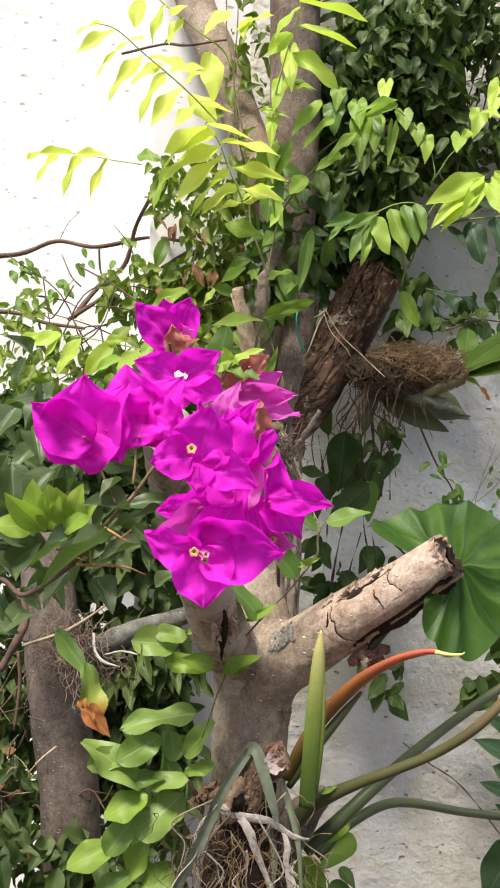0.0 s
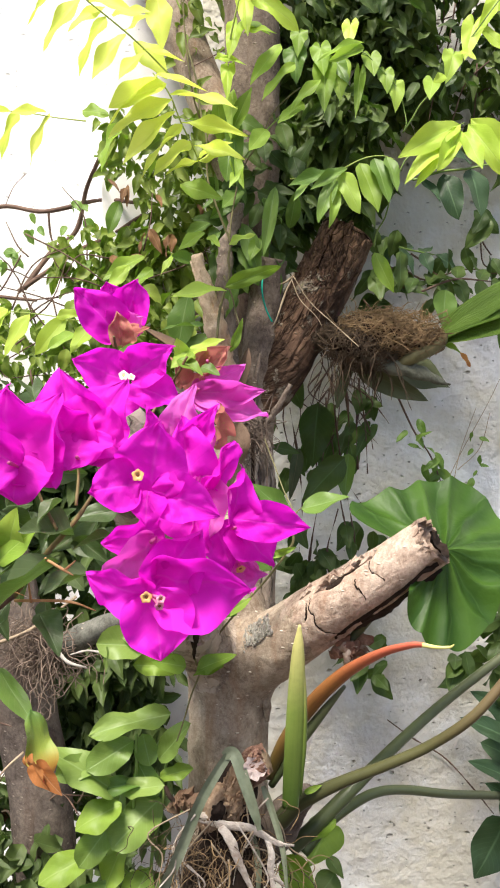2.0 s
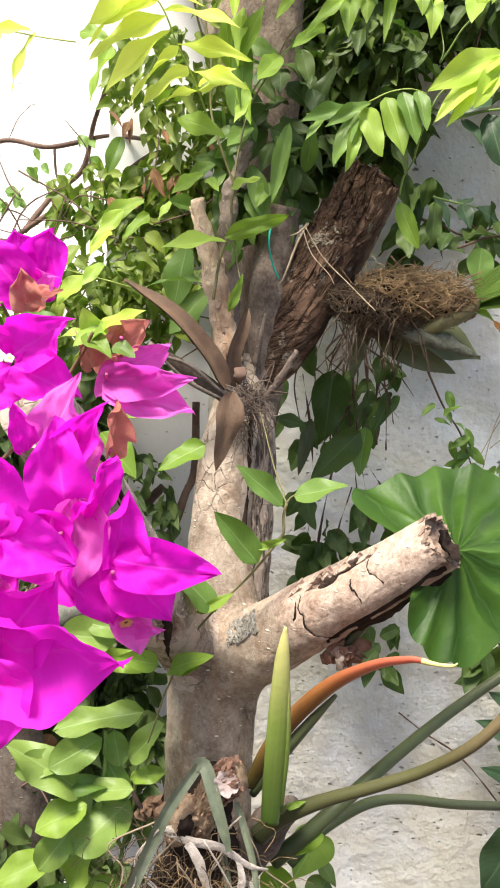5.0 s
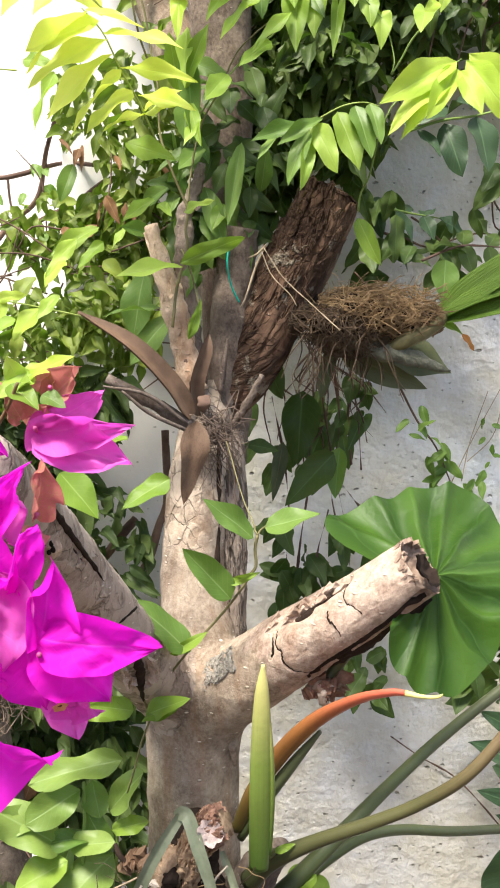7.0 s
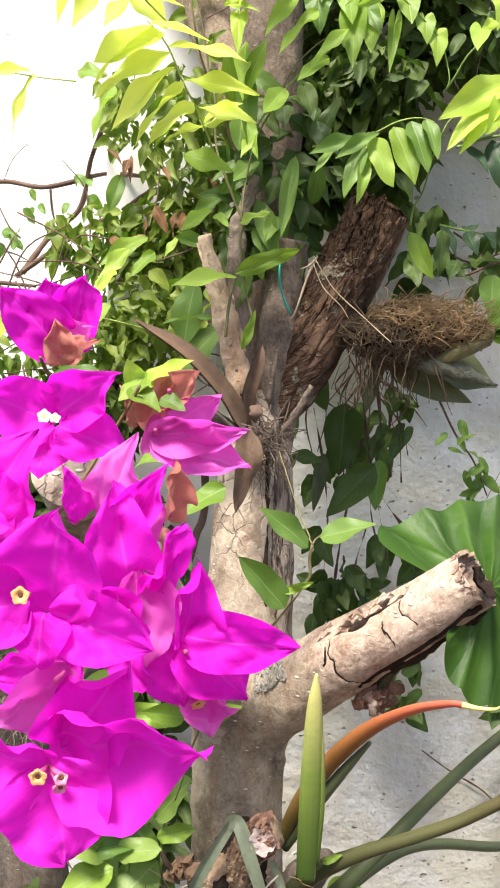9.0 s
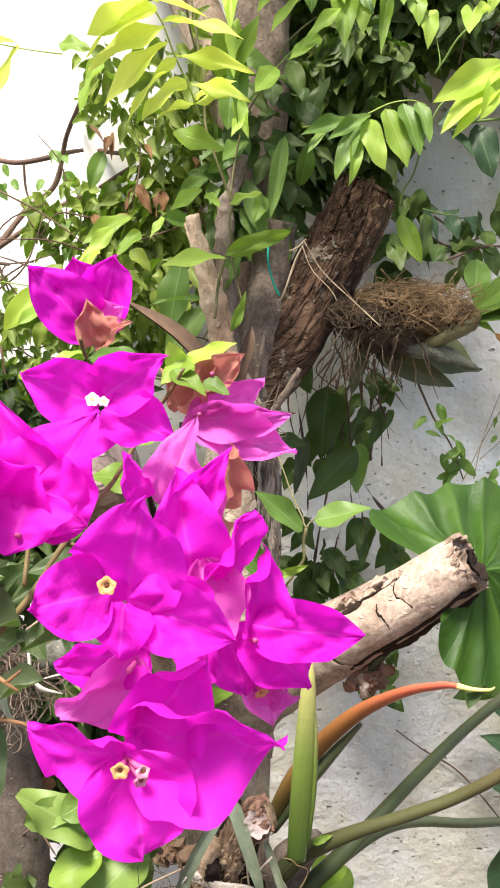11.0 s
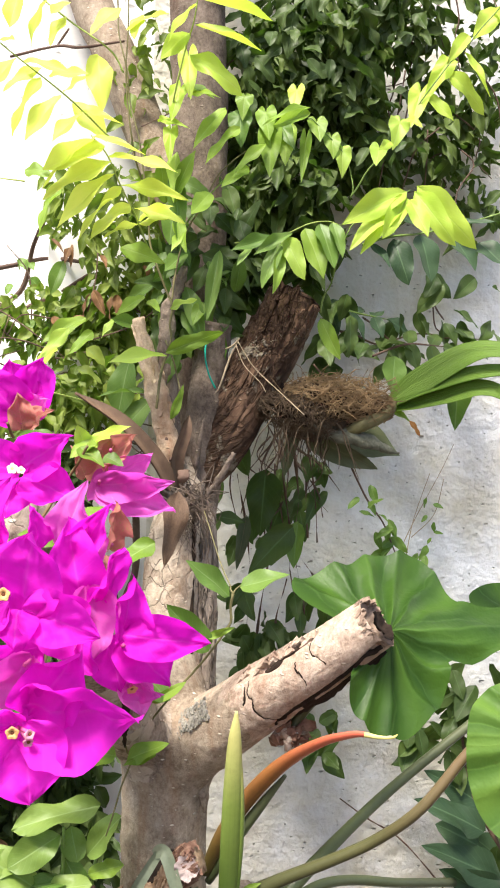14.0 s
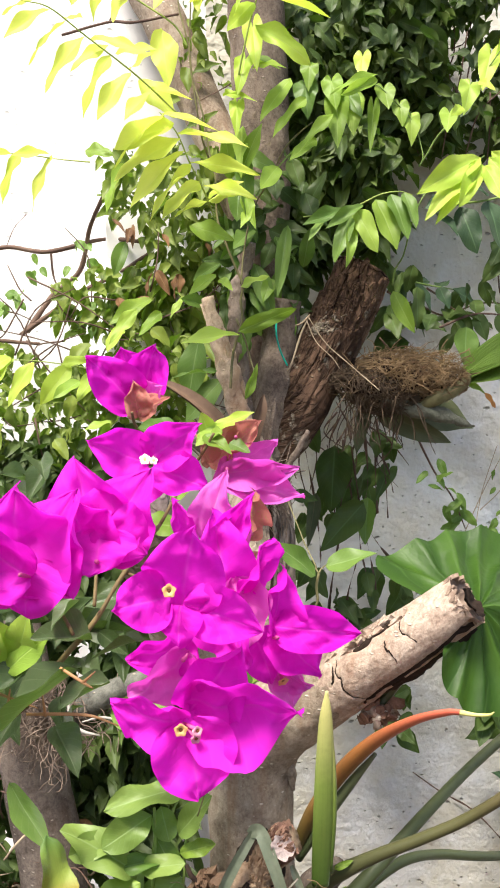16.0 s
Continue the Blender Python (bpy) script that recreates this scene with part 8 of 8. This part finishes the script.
CL += [((-0.328, 1.22, 1.325), (0.05, 0.04, 0.05), 110), ((-0.2315, 1.2, 1.12), (0.06, 0.04, 0.05), 90), ((-0.175, 1.22, 1.235), (0.05, 0.04, 0.05), 110), ((-0.30, 1.2, 1.25), (0.07, 0.04, 0.05), 150), ((-0.235, 1.2, 1.30), (0.06, 0.04, 0.05), 120), ((-0.12, 1.22, 1.32), (0.05, 0.04, 0.04), 80)]
foliage("leaf_mass", under_growth, [(c, h, int(n * 1.5)) for c, h, n in CL], "ovate", 0.042, 0.02, UNDER_SHADED_MASS, 33)
for k in range(46):
    a = Vector((-0.2894, 1.08, 0.8909)) + Vector((vd.gauss(0, .05), vd.gauss(0, .03), vd.gauss(0, .05)))
    b = a + Vector((vd.gauss(0, .05), vd.gauss(0, .02), vd.gauss(0, .04)))
    part("dry_twig", tube([a, (a + b) / 2 + Vector((0, 0, vd.gauss(0, .015))), b], [0.0009, 0.0010, 0.0005], 4, 5, 0.0012, 70.0), STRAW if k % 5 == 0 else TWIG, under_growth)
for k in range(26):
    a = Vector((-0.2931, 1.1, 0.8607)) + Vector((vd.gauss(0, .06), vd.gauss(0, .03), vd.gauss(0, .05)))
    leaf(under_growth, "ovate", a, a + Vector((vd.gauss(0, .03), -0.01, vd.gauss(-.01, .02))), 0.022, DRY, vd.gauss(0, 30), name="dry_leaf")
part("twig", tube([(-0.2882, 1.0, 1.0205), (-0.2694, 1.0, 1.0589), (-0.2625, 1.01, 1.0843), (-0.2764, 1.02, 1.1163)], [0.004, 0.005, 0.005, 0.004], 6, 8, 0.001, 60.0), TWIG, under_growth)
part("twig", tube([(-0.28, 1.05, 0.9313), (-0.2751, 1.05, 0.989), (-0.2789, 1.05, 1.0319)], [0.002, 0.0025, 0.002], 6, 6), TWIG, under_growth)
part("vine_stem", tube([(-0.1132, 1.25, 1.1094), (-0.0901, 1.27, 1.1377), (-0.0727, 1.28, 1.1577)], [0.006, 0.006, 0.005], 6, 8, 0.001, 60.0), TWIG, under_growth)
part("vine_stem", tube([(-0.0745, 1.25, 1.0797), (-0.0556, 1.26, 1.1064), (-0.0427, 1.27, 1.1484), (-0.0321, 1.28, 1.1834), (-0.0328, 1.28, 1.2716)], [0.005, 0.0055, 0.0055, 0.005, 0.005], 6, 8, 0.001, 60.0), TWIG, under_growth)

# ---- bougainvillea ----
boug = thing("bougainvillea", (-0.26, 0.50, 0.0), "bougainvillea with magenta bracts on an arching thorny branch", "bougainvillea")
part("branch", tube([(-0.28, 0.5, 0.0), (-0.30, 0.5, 0.6), (-0.27, 0.49, 1.05), (-0.178, 0.487, 1.2150), (-0.146, 0.483, 1.2189), (-0.1144, 0.475, 1.2421)], [0.005, 0.004, 0.0028, 0.0018, 0.0016, 0.0015], 8, 10, 0.0003, 60.0), TWIG, boug, "brown woody branch")
part("branch", tube([(-0.1144, 0.475, 1.2421), (-0.0962, 0.465, 1.2660), (-0.0800, 0.463, 1.2850), (-0.0685, 0.472, 1.3030), (-0.0511, 0.49, 1.3249)], [0.0015, 0.0014, 0.0012, 0.0010, 0.0009], 8, 10, 0.0003, 60.0), BOUGH, boug, "olive young branch")
for line in ([(-0.0889, 0.455, 1.2803), (-0.0979, 0.46, 1.2962), (-0.1025, 0.455, 1.3129), (-0.1049, 0.43, 1.3268)], [(-0.0685, 0.475, 1.3053), (-0.0488, 0.47, 1.2944), (-0.039, 0.46, 1.2753), (-0.0411, 0.44, 1.2643)], [(-0.0511, 0.49, 1.3249), (-0.0382, 0.5, 1.347), (-0.0297, 0.495, 1.3598), (-0.0247, 0.49, 1.3686)], [(-0.0382, 0.5, 1.347), (-0.0537, 0.51, 1.3595), (-0.063, 0.505, 1.3715), (-0.0645, 0.495, 1.3792)], [(-0.08, 0.46, 1.292), (-0.0802, 0.47, 1.3101), (-0.0815, 0.45, 1.3304)], [(-0.0488, 0.47, 1.2944), (-0.0242, 0.46, 1.2827), (-0.004, 0.44, 1.2821)]):
    part("flower_stem", tube(line, [0.0009, 0.0008, 0.0008, 0.0007][:len(line)], 6, 7), BOUGH, boug)
for line in ([(-0.0945, 0.452, 1.2664), (-0.0836, 0.445, 1.2618), (-0.079, 0.443, 1.2597)], [(-0.0836, 0.445, 1.2618), (-0.078, 0.443, 1.2672)], [(-0.1118, 0.462, 1.2425), (-0.0841, 0.455, 1.2438), (-0.0691, 0.45, 1.2403)], [(-0.103, 0.46, 1.2422), (-0.1034, 0.455, 1.2547)], [(-0.1209, 0.465, 1.2457), (-0.1186, 0.46, 1.255)], [(-0.125, 0.468, 1.2502), (-0.1068, 0.462, 1.2451)]):
    part("thorn", tube(line, [0.0008] * (len(line) - 1) + [0.0003], 5, 6), THORN, boug, "orange-brown thorn")


def flower(centre, axis, lengths=(), angles=(), opening=70.0, bract=None, blossoms=3, wide=0.86, bracts=(), tint=None):
    """Papery bracts round small tubular blossoms; axis points out of the flower; angles run from straight up towards the left; bracts: base, tip, width, material and roll of single ones."""
    axis = Vector(axis).normalized()
    a = Vector((0, 0, 1)) - axis * axis.z
    a = a.normalized() if a.length > 0.1 else Vector((0, 1, 0))
    b = axis.cross(a)
    size = max([*lengths, *((Vector(b[1]) - Vector(b[0])).length * 0.8 for b in bracts)])
    shapes, stars = [], []
    for k in range(max(1, blossoms)):
        ang = radians((40, -80, -140)[k] + rnd.uniform(-15, 15))
        foot_at = Vector(centre)
        top = foot_at + axis * size * (0.24, 0.20, 0.17)[k] + (a * math.cos(ang) + b * math.sin(ang)) * size * (0.05, 0.13, 0.15)[k]
        shapes.append(tube([foot_at, (foot_at + top) / 2, top - axis * 0.001, top], [0.0005, 0.0008, 0.0009, 0.0008], 3, 8))
        if blossoms:
            ring, grow = [], 0.78 if k == 0 else 0.6
            for row, (r, lift_by) in enumerate(((0.0009, 0.0003), (0.0021, 0.0011), (0.0031, 0.0008))):
                for j in range(20):
                    g = 2 * math.pi * j / 20
                    rr = grow * r * (1 + (0.12 * math.cos(5 * g) if row == 2 else 0))
                    ring.append(top + (a * math.cos(g) + b * math.sin(g)) * rr + axis * lift_by * (1 if k == 0 else 1 - 0.8 * math.cos(g + k)))
            stars.append((top, (ring, [(q * 20 + j, q * 20 + (j + 1) % 20, q * 20 + 20 + (j + 1) % 20, q * 20 + 20 + j) for q in range(2) for j in range(20)], [(0, 0)] * 60), tint or (CREAM if k == 0 else PINK_END)))
    core = part("flower", joined(shapes), PINK_TUBE, boug, "three-bract magenta flower")
    for top, shape, hue in stars:
        part("blossom", shape, hue, core, {CREAM: "cream-yellow blossom", PINK_END: "half-closed pink blossom"}.get(hue, "open white blossom"))
        part("eye", tube([top, top + axis * 0.0003, top + axis * 0.0006], [0.0010, 0.0008, 0.0003], 2, 8), CREAM if tint else DARK_EYE, core, "yellow throat" if tint else "dark throat")
    for long, turn in zip(lengths, angles):
        out = a * math.cos(radians(turn)) + b * math.sin(radians(turn))
        spread = radians(opening + rnd.uniform(-8, 8))
        way = axis * math.cos(spread) + out * math.sin(spread)
        face = axis * math.sin(spread) - out * math.cos(spread)
        leaf(core, "bract", Vector(centre) - axis * 0.001, Vector(centre) + way * long, long * wide * rnd.uniform(0.92, 1.08), bract or BRACT, rnd.uniform(-8, 8), face, "bract")
    for base, tip, broad, skin, roll in bracts:
        leaf(core, "bract", base, tip, broad, skin, roll, axis, "bract")
    return core


# lower ones, facing the garden
flower((-0.0382, 0.383, 1.2653), (0.05, -0.97, -0.05), blossoms=3, bracts=(((-0.0386, 0.387, 1.2718), (0.0052, 0.379, 1.2674), 0.0371, BRACT, 6), ((-0.0372, 0.387, 1.2633), (-0.0644, 0.379, 1.2704), 0.0242, BRACT, -8), ((-0.0372, 0.383, 1.267), (-0.0305, 0.375, 1.239), 0.0354, BRACT, -6), ((-0.036, 0.391, 1.2674), (-0.0181, 0.383, 1.2911), 0.0293, BRACT, 4),))
flower((-0.0414, 0.378, 1.3157), (-0.05, -0.95, 0.05), blossoms=1, bracts=(((-0.0389, 0.388, 1.3066), (-0.0357, 0.38, 1.3408), 0.0355, BRACT, -5), ((-0.0426, 0.382, 1.3126), (-0.0629, 0.374, 1.3107), 0.0253, BRACT, 10), ((-0.0374, 0.382, 1.3102), (-0.0099, 0.374, 1.3029), 0.0237, BRACT, -10), ((-0.0387, 0.382, 1.3094), (-0.0408, 0.374, 1.2979), 0.0203, BRACT, 5),))
flower((-0.0369, 0.4, 1.2861), (-0.1, -0.9, -0.3), blossoms=0, bracts=(((-0.0364, 0.404, 1.2864), (-0.0547, 0.396, 1.2665), 0.0259, PALE_BRACT, -8), ((-0.0343, 0.41, 1.2895), (-0.0589, 0.402, 1.2801), 0.0222, BRACT, 5),))
flower((-0.0187, 0.41, 1.3022), (0.1, -0.9, -0.1), blossoms=0, bracts=(((-0.0294, 0.414, 1.3064), (-0.0093, 0.406, 1.281), 0.0288, BRACT, 12), ((-0.0172, 0.422, 1.3116), (-0.013, 0.414, 1.2787), 0.0230, PALE_BRACT, -14), ((-0.017, 0.424, 1.2978), (-0.0036, 0.416, 1.3301), 0.0144, BRACT, 20), ((-0.019, 0.426, 1.3029), (-0.0282, 0.418, 1.3363), 0.0288, BRACT, 0),))
flower((-0.0024, 0.415, 1.2877), (0.3, -0.9, 0.05), blossoms=0, bracts=(((-0.0016, 0.415, 1.2923), (0.032, 0.407, 1.2898), 0.0219, BRACT, -10), ((-0.0032, 0.419, 1.2891), (0.0035, 0.411, 1.315), 0.0176, BRACT, 12), ((-0.0021, 0.423, 1.2886), (0.0181, 0.415, 1.2726), 0.0293, BRACT, -16), ((-0.0104, 0.425, 1.2879), (-0.0001, 0.417, 1.2699), 0.0234, BRACT, 10),))
flower((0.0013, 0.425, 1.2694), (0.3, -0.7, -0.5), blossoms=1, bracts=(((0.0014, 0.429, 1.2718), (0.006, 0.421, 1.2569), 0.0172, PALE_BRACT, 10), ((-0.0014, 0.429, 1.2718), (0.0124, 0.421, 1.2642), 0.0142, PALE_BRACT, -20),))
flower((-0.0289, 0.435, 1.3255), (0.05, -0.8, 0.5), blossoms=0, bracts=(((-0.0395, 0.439, 1.3245), (-0.0418, 0.431, 1.3438), 0.0109, BRACT, 25), ((-0.0281, 0.439, 1.3246), (-0.0243, 0.431, 1.3527), 0.0210, PALE_BRACT, -15), ((-0.0241, 0.435, 1.3197), (-0.0112, 0.427, 1.3438), 0.0168, BRACT, 10), ((-0.0195, 0.443, 1.3179), (-0.0159, 0.435, 1.3391), 0.0199, PALE_BRACT, -8),))
flower((-0.0107, 0.45, 1.3235), (0.5, -0.7, 0.3), blossoms=0, bracts=(((-0.0117, 0.454, 1.3227), (-0.0035, 0.446, 1.3422), 0.0123, BUD_BRACT, 10), ((-0.0126, 0.454, 1.3196), (-0.0092, 0.446, 1.3123), 0.0110, BUD_BRACT, -10),))
# upper ones
flower((-0.0557, 0.47, 1.3555), (0.0, -0.93, 0.25), blossoms=2, tint=WHITE_BLOSSOM, bracts=(((-0.0554, 0.48, 1.3552), (-0.0826, 0.472, 1.3648), 0.0282, BRACT, -10), ((-0.0546, 0.478, 1.3576), (-0.034, 0.47, 1.3739), 0.0258, BRACT, 8), ((-0.0537, 0.474, 1.3537), (-0.0285, 0.466, 1.3456), 0.0246, BRACT, -8), ((-0.0583, 0.478, 1.35), (-0.0614, 0.47, 1.335), 0.0258, BRACT, 6),))
flower((-0.0966, 0.4, 1.3177), (-0.1, -0.93, 0.1), blossoms=0, bracts=(((-0.0952, 0.4, 1.3184), (-0.1279, 0.392, 1.3336), 0.0316, BRACT, -10), ((-0.1004, 0.408, 1.3068), (-0.1063, 0.4, 1.3528), 0.0500, BRACT, 4), ((-0.0979, 0.41, 1.3098), (-0.087, 0.402, 1.3493), 0.0416, BRACT, -8), ((-0.0975, 0.404, 1.325), (-0.1019, 0.396, 1.3043), 0.0433, BRACT, 6), ((-0.0952, 0.408, 1.3251), (-0.0844, 0.4, 1.3093), 0.0333, BRACT, -10),))
flower((-0.072, 0.42, 1.3184), (0.0, -0.93, 0.1), blossoms=0, bracts=(((-0.074, 0.428, 1.3156), (-0.0793, 0.42, 1.3588), 0.0434, BRACT, 6), ((-0.0737, 0.43, 1.3181), (-0.0577, 0.422, 1.3556), 0.0399, BRACT, -8), ((-0.0749, 0.424, 1.3166), (-0.0862, 0.416, 1.3454), 0.0330, BRACT, 0), ((-0.072, 0.42, 1.3323), (-0.0723, 0.412, 1.3143), 0.0365, BRACT, 8), ((-0.07, 0.424, 1.334), (-0.0541, 0.416, 1.3254), 0.0313, BRACT, 0),))
# the single one above
flower((-0.0658, 0.545, 1.3816), (-0.05, -0.8, 0.5), blossoms=0, bracts=(((-0.0651, 0.549, 1.381), (-0.0916, 0.541, 1.41), 0.0302, BRACT, -14), ((-0.0651, 0.553, 1.382), (-0.0548, 0.545, 1.4153), 0.0288, BRACT, 12), ((-0.0666, 0.557, 1.3814), (-0.0732, 0.549, 1.4145), 0.0317, BRACT, 0), ((-0.0623, 0.547, 1.3842), (-0.0516, 0.539, 1.3944), 0.0202, PALE_BRACT, 6),))
flower((-0.0645, 0.54, 1.3772), (0.0, -0.85, 0.5), blossoms=0, bracts=(((-0.0642, 0.538, 1.3762), (-0.0667, 0.53, 1.3938), 0.0165, BUD_BRACT, 8), ((-0.0645, 0.54, 1.3762), (-0.0524, 0.532, 1.3889), 0.0171, BUD_BRACT, -8),))
# the fading one beside the log
flower((-0.0194, 0.497, 1.3491), (0.25, -0.9, 0.1), blossoms=0, bracts=(((-0.0208, 0.501, 1.3452), (0.0202, 0.493, 1.3368), 0.0223, PALE_BRACT, -10), ((-0.0208, 0.498, 1.349), (0.0155, 0.49, 1.3507), 0.0183, PALE_BRACT, 10), ((-0.0156, 0.505, 1.3518), (0.0073, 0.497, 1.3638), 0.0178, PALE_BRACT, 14), ((-0.0195, 0.505, 1.3483), (-0.0006, 0.497, 1.3414), 0.0178, PALE_BRACT, -20), ((-0.0145, 0.507, 1.354), (-0.0211, 0.499, 1.3408), 0.0178, PALE_BRACT, 0),))
flower((-0.0136, 0.5, 1.3638), (0.1, -0.8, 0.5), blossoms=0, bracts=(((-0.0165, 0.504, 1.3607), (-0.0005, 0.496, 1.3757), 0.0148, BUD_BRACT, 8), ((-0.0175, 0.508, 1.3632), (-0.0136, 0.5, 1.3757), 0.0118, BUD_BRACT, -12), ((-0.0272, 0.504, 1.3529), (-0.0309, 0.496, 1.3664), 0.0133, BUD_BRACT, 6), ((-0.0238, 0.51, 1.3488), (-0.0146, 0.502, 1.3602), 0.0154, BUD_BRACT, -8),))
for base, tip, wide, m in (((-0.0292, 0.4973, 1.3678), (-0.0161, 0.4857, 1.3589), 0.011, YOUNG), ((-0.0216, 0.5031, 1.3722), (-0.0334, 0.4915, 1.3641), 0.012, BRIGHT), ((-0.0249, 0.5031, 1.3700), (-0.0052, 0.4973, 1.3801), 0.009, FRESH), ((-0.0272, 0.5031, 1.3677), (-0.0304, 0.4973, 1.3787), 0.010, BRIGHT), ((-0.0171, 0.4973, 1.3637), (-0.0069, 0.4915, 1.3594), 0.009, GREEN), ((-0.0430, 0.5089, 1.3695), (-0.0609, 0.4973, 1.3734), 0.018, GREEN), ((-0.0305, 0.5031, 1.3666), (-0.0216, 0.4915, 1.3704), 0.012, YOUNG), ((-0.0422, 0.5437, 1.3155), (-0.0636, 0.5321, 1.3221), 0.02, YOUNG)):
    leaf(boug, "ovate", base, tip, wide, m, 0)
# its foliage
for base, tip, wide, roll in (((-0.131, 0.48, 1.2971), (-0.151, 0.46, 1.2721), 0.0195, 10), ((-0.1594, 0.49, 1.2988), (-0.1497, 0.47, 1.2626), 0.0225, -20), ((-0.0872, 0.46, 1.2631), (-0.1445, 0.44, 1.234), 0.0165, 30), ((-0.1088, 0.47, 1.2609), (-0.1506, 0.45, 1.2418), 0.0165, 20), ((-0.081, 0.46, 1.2768), (-0.113, 0.45, 1.283), 0.0135, 40), ((-0.057, 0.45, 1.2788), (-0.0852, 0.44, 1.277), 0.0120, 30), ((-0.0735, 0.46, 1.2569), (-0.1017, 0.45, 1.2488), 0.0120, 40), ((-0.1009, 0.47, 1.2338), (-0.0839, 0.45, 1.2148), 0.0165, -20)):
    leaf(boug, "curled", base, mix3(base, tip, 0.82), wide, SHRUB, roll)
for base, tip, wide, roll in (((-0.1484, 0.5, 1.3204), (-0.1379, 0.48, 1.2968), 0.0195, 0), ((-0.1597, 0.5, 1.3343), (-0.1746, 0.48, 1.309), 0.0225, 0), ((-0.1347, 0.52, 1.3283), (-0.1493, 0.5, 1.3419), 0.0165, 10), ((-0.1492, 0.5, 1.2482), (-0.1693, 0.48, 1.2606), 0.0195, 0), ((-0.1233, 0.5, 1.2312), (-0.1396, 0.48, 1.2094), 0.0180, 10), ((-0.1358, 0.51, 1.3136), (-0.117, 0.49, 1.2936), 0.0180, 0), ((-0.1469, 0.5, 1.2809), (-0.1244, 0.48, 1.2625), 0.0165, 10), ((-0.1593, 0.5, 1.2333), (-0.1379, 0.48, 1.2549), 0.0195, 20), ((-0.0868, 0.46, 1.295), (-0.1031, 0.45, 1.2834), 0.0105, 40)):
    leaf(boug, "curled", base, mix3(base, tip, 0.82), wide, SHRUB, roll)
# unseen bough and leaves, added beside the path to shade the lower left
part("branch", tube([(-0.30, 0.5, 0.6), (-0.42, 0.47, 1.2), (-0.54, 0.45, 1.6), (-0.70, 0.43, 1.95)], [0.004, 0.004, 0.003, 0.002], 6, 8), TWIG, boug)
foliage("leaf_mass", boug, [((-0.72, 0.43, 1.90), (0.14, 0.10, 0.19), 250)], "ovate", 0.055, 0.026, UNSEEN_BOUGH_MASS, 78)
for base, tip, wide in (((-0.136, 0.47, 1.2615), (-0.1389, 0.455, 1.2914), 0.018), ((-0.1326, 0.47, 1.2606), (-0.1529, 0.45, 1.2839), 0.018), ((-0.1275, 0.47, 1.2608), (-0.1301, 0.45, 1.2862), 0.017), ((-0.122, 0.468, 1.2606), (-0.1022, 0.455, 1.2814), 0.016), ((-0.1395, 0.47, 1.263), (-0.1594, 0.455, 1.2656), 0.016)):
    leaf(boug, "lance", base, tip, wide, BRIGHT, rnd.uniform(-25, 25), (0.0, -0.9, 0.4))
leaf(boug, "ovate", (-0.1209, 0.47, 1.2655), (-0.1239, 0.455, 1.2871), 0.018, BRIGHT, 0)
leaf(boug, "ovate", (-0.1174, 0.47, 1.264), (-0.1092, 0.455, 1.291), 0.020, BRIGHT, 20)
leaf(boug, "ovate", (-0.129, 0.475, 1.2733), (-0.1473, 0.465, 1.2751), 0.018, BRIGHT, 20)
scatter_leaves(boug, [((-0.1697, 0.58, 1.3064), (0.06, 0.04, 0.05), 34), ((-0.1594, 0.58, 1.2534), (0.06, 0.04, 0.05), 36), ((-0.1871, 0.52, 1.2476), (0.04, 0.04, 0.07), 22), ((-0.1142, 0.58, 1.2512), (0.045, 0.03, 0.04), 20), ((-0.1803, 0.6, 1.3519), (0.05, 0.03, 0.03), 10)], "curled", 0.030, 0.016, SHRUB, 91, 0.3)
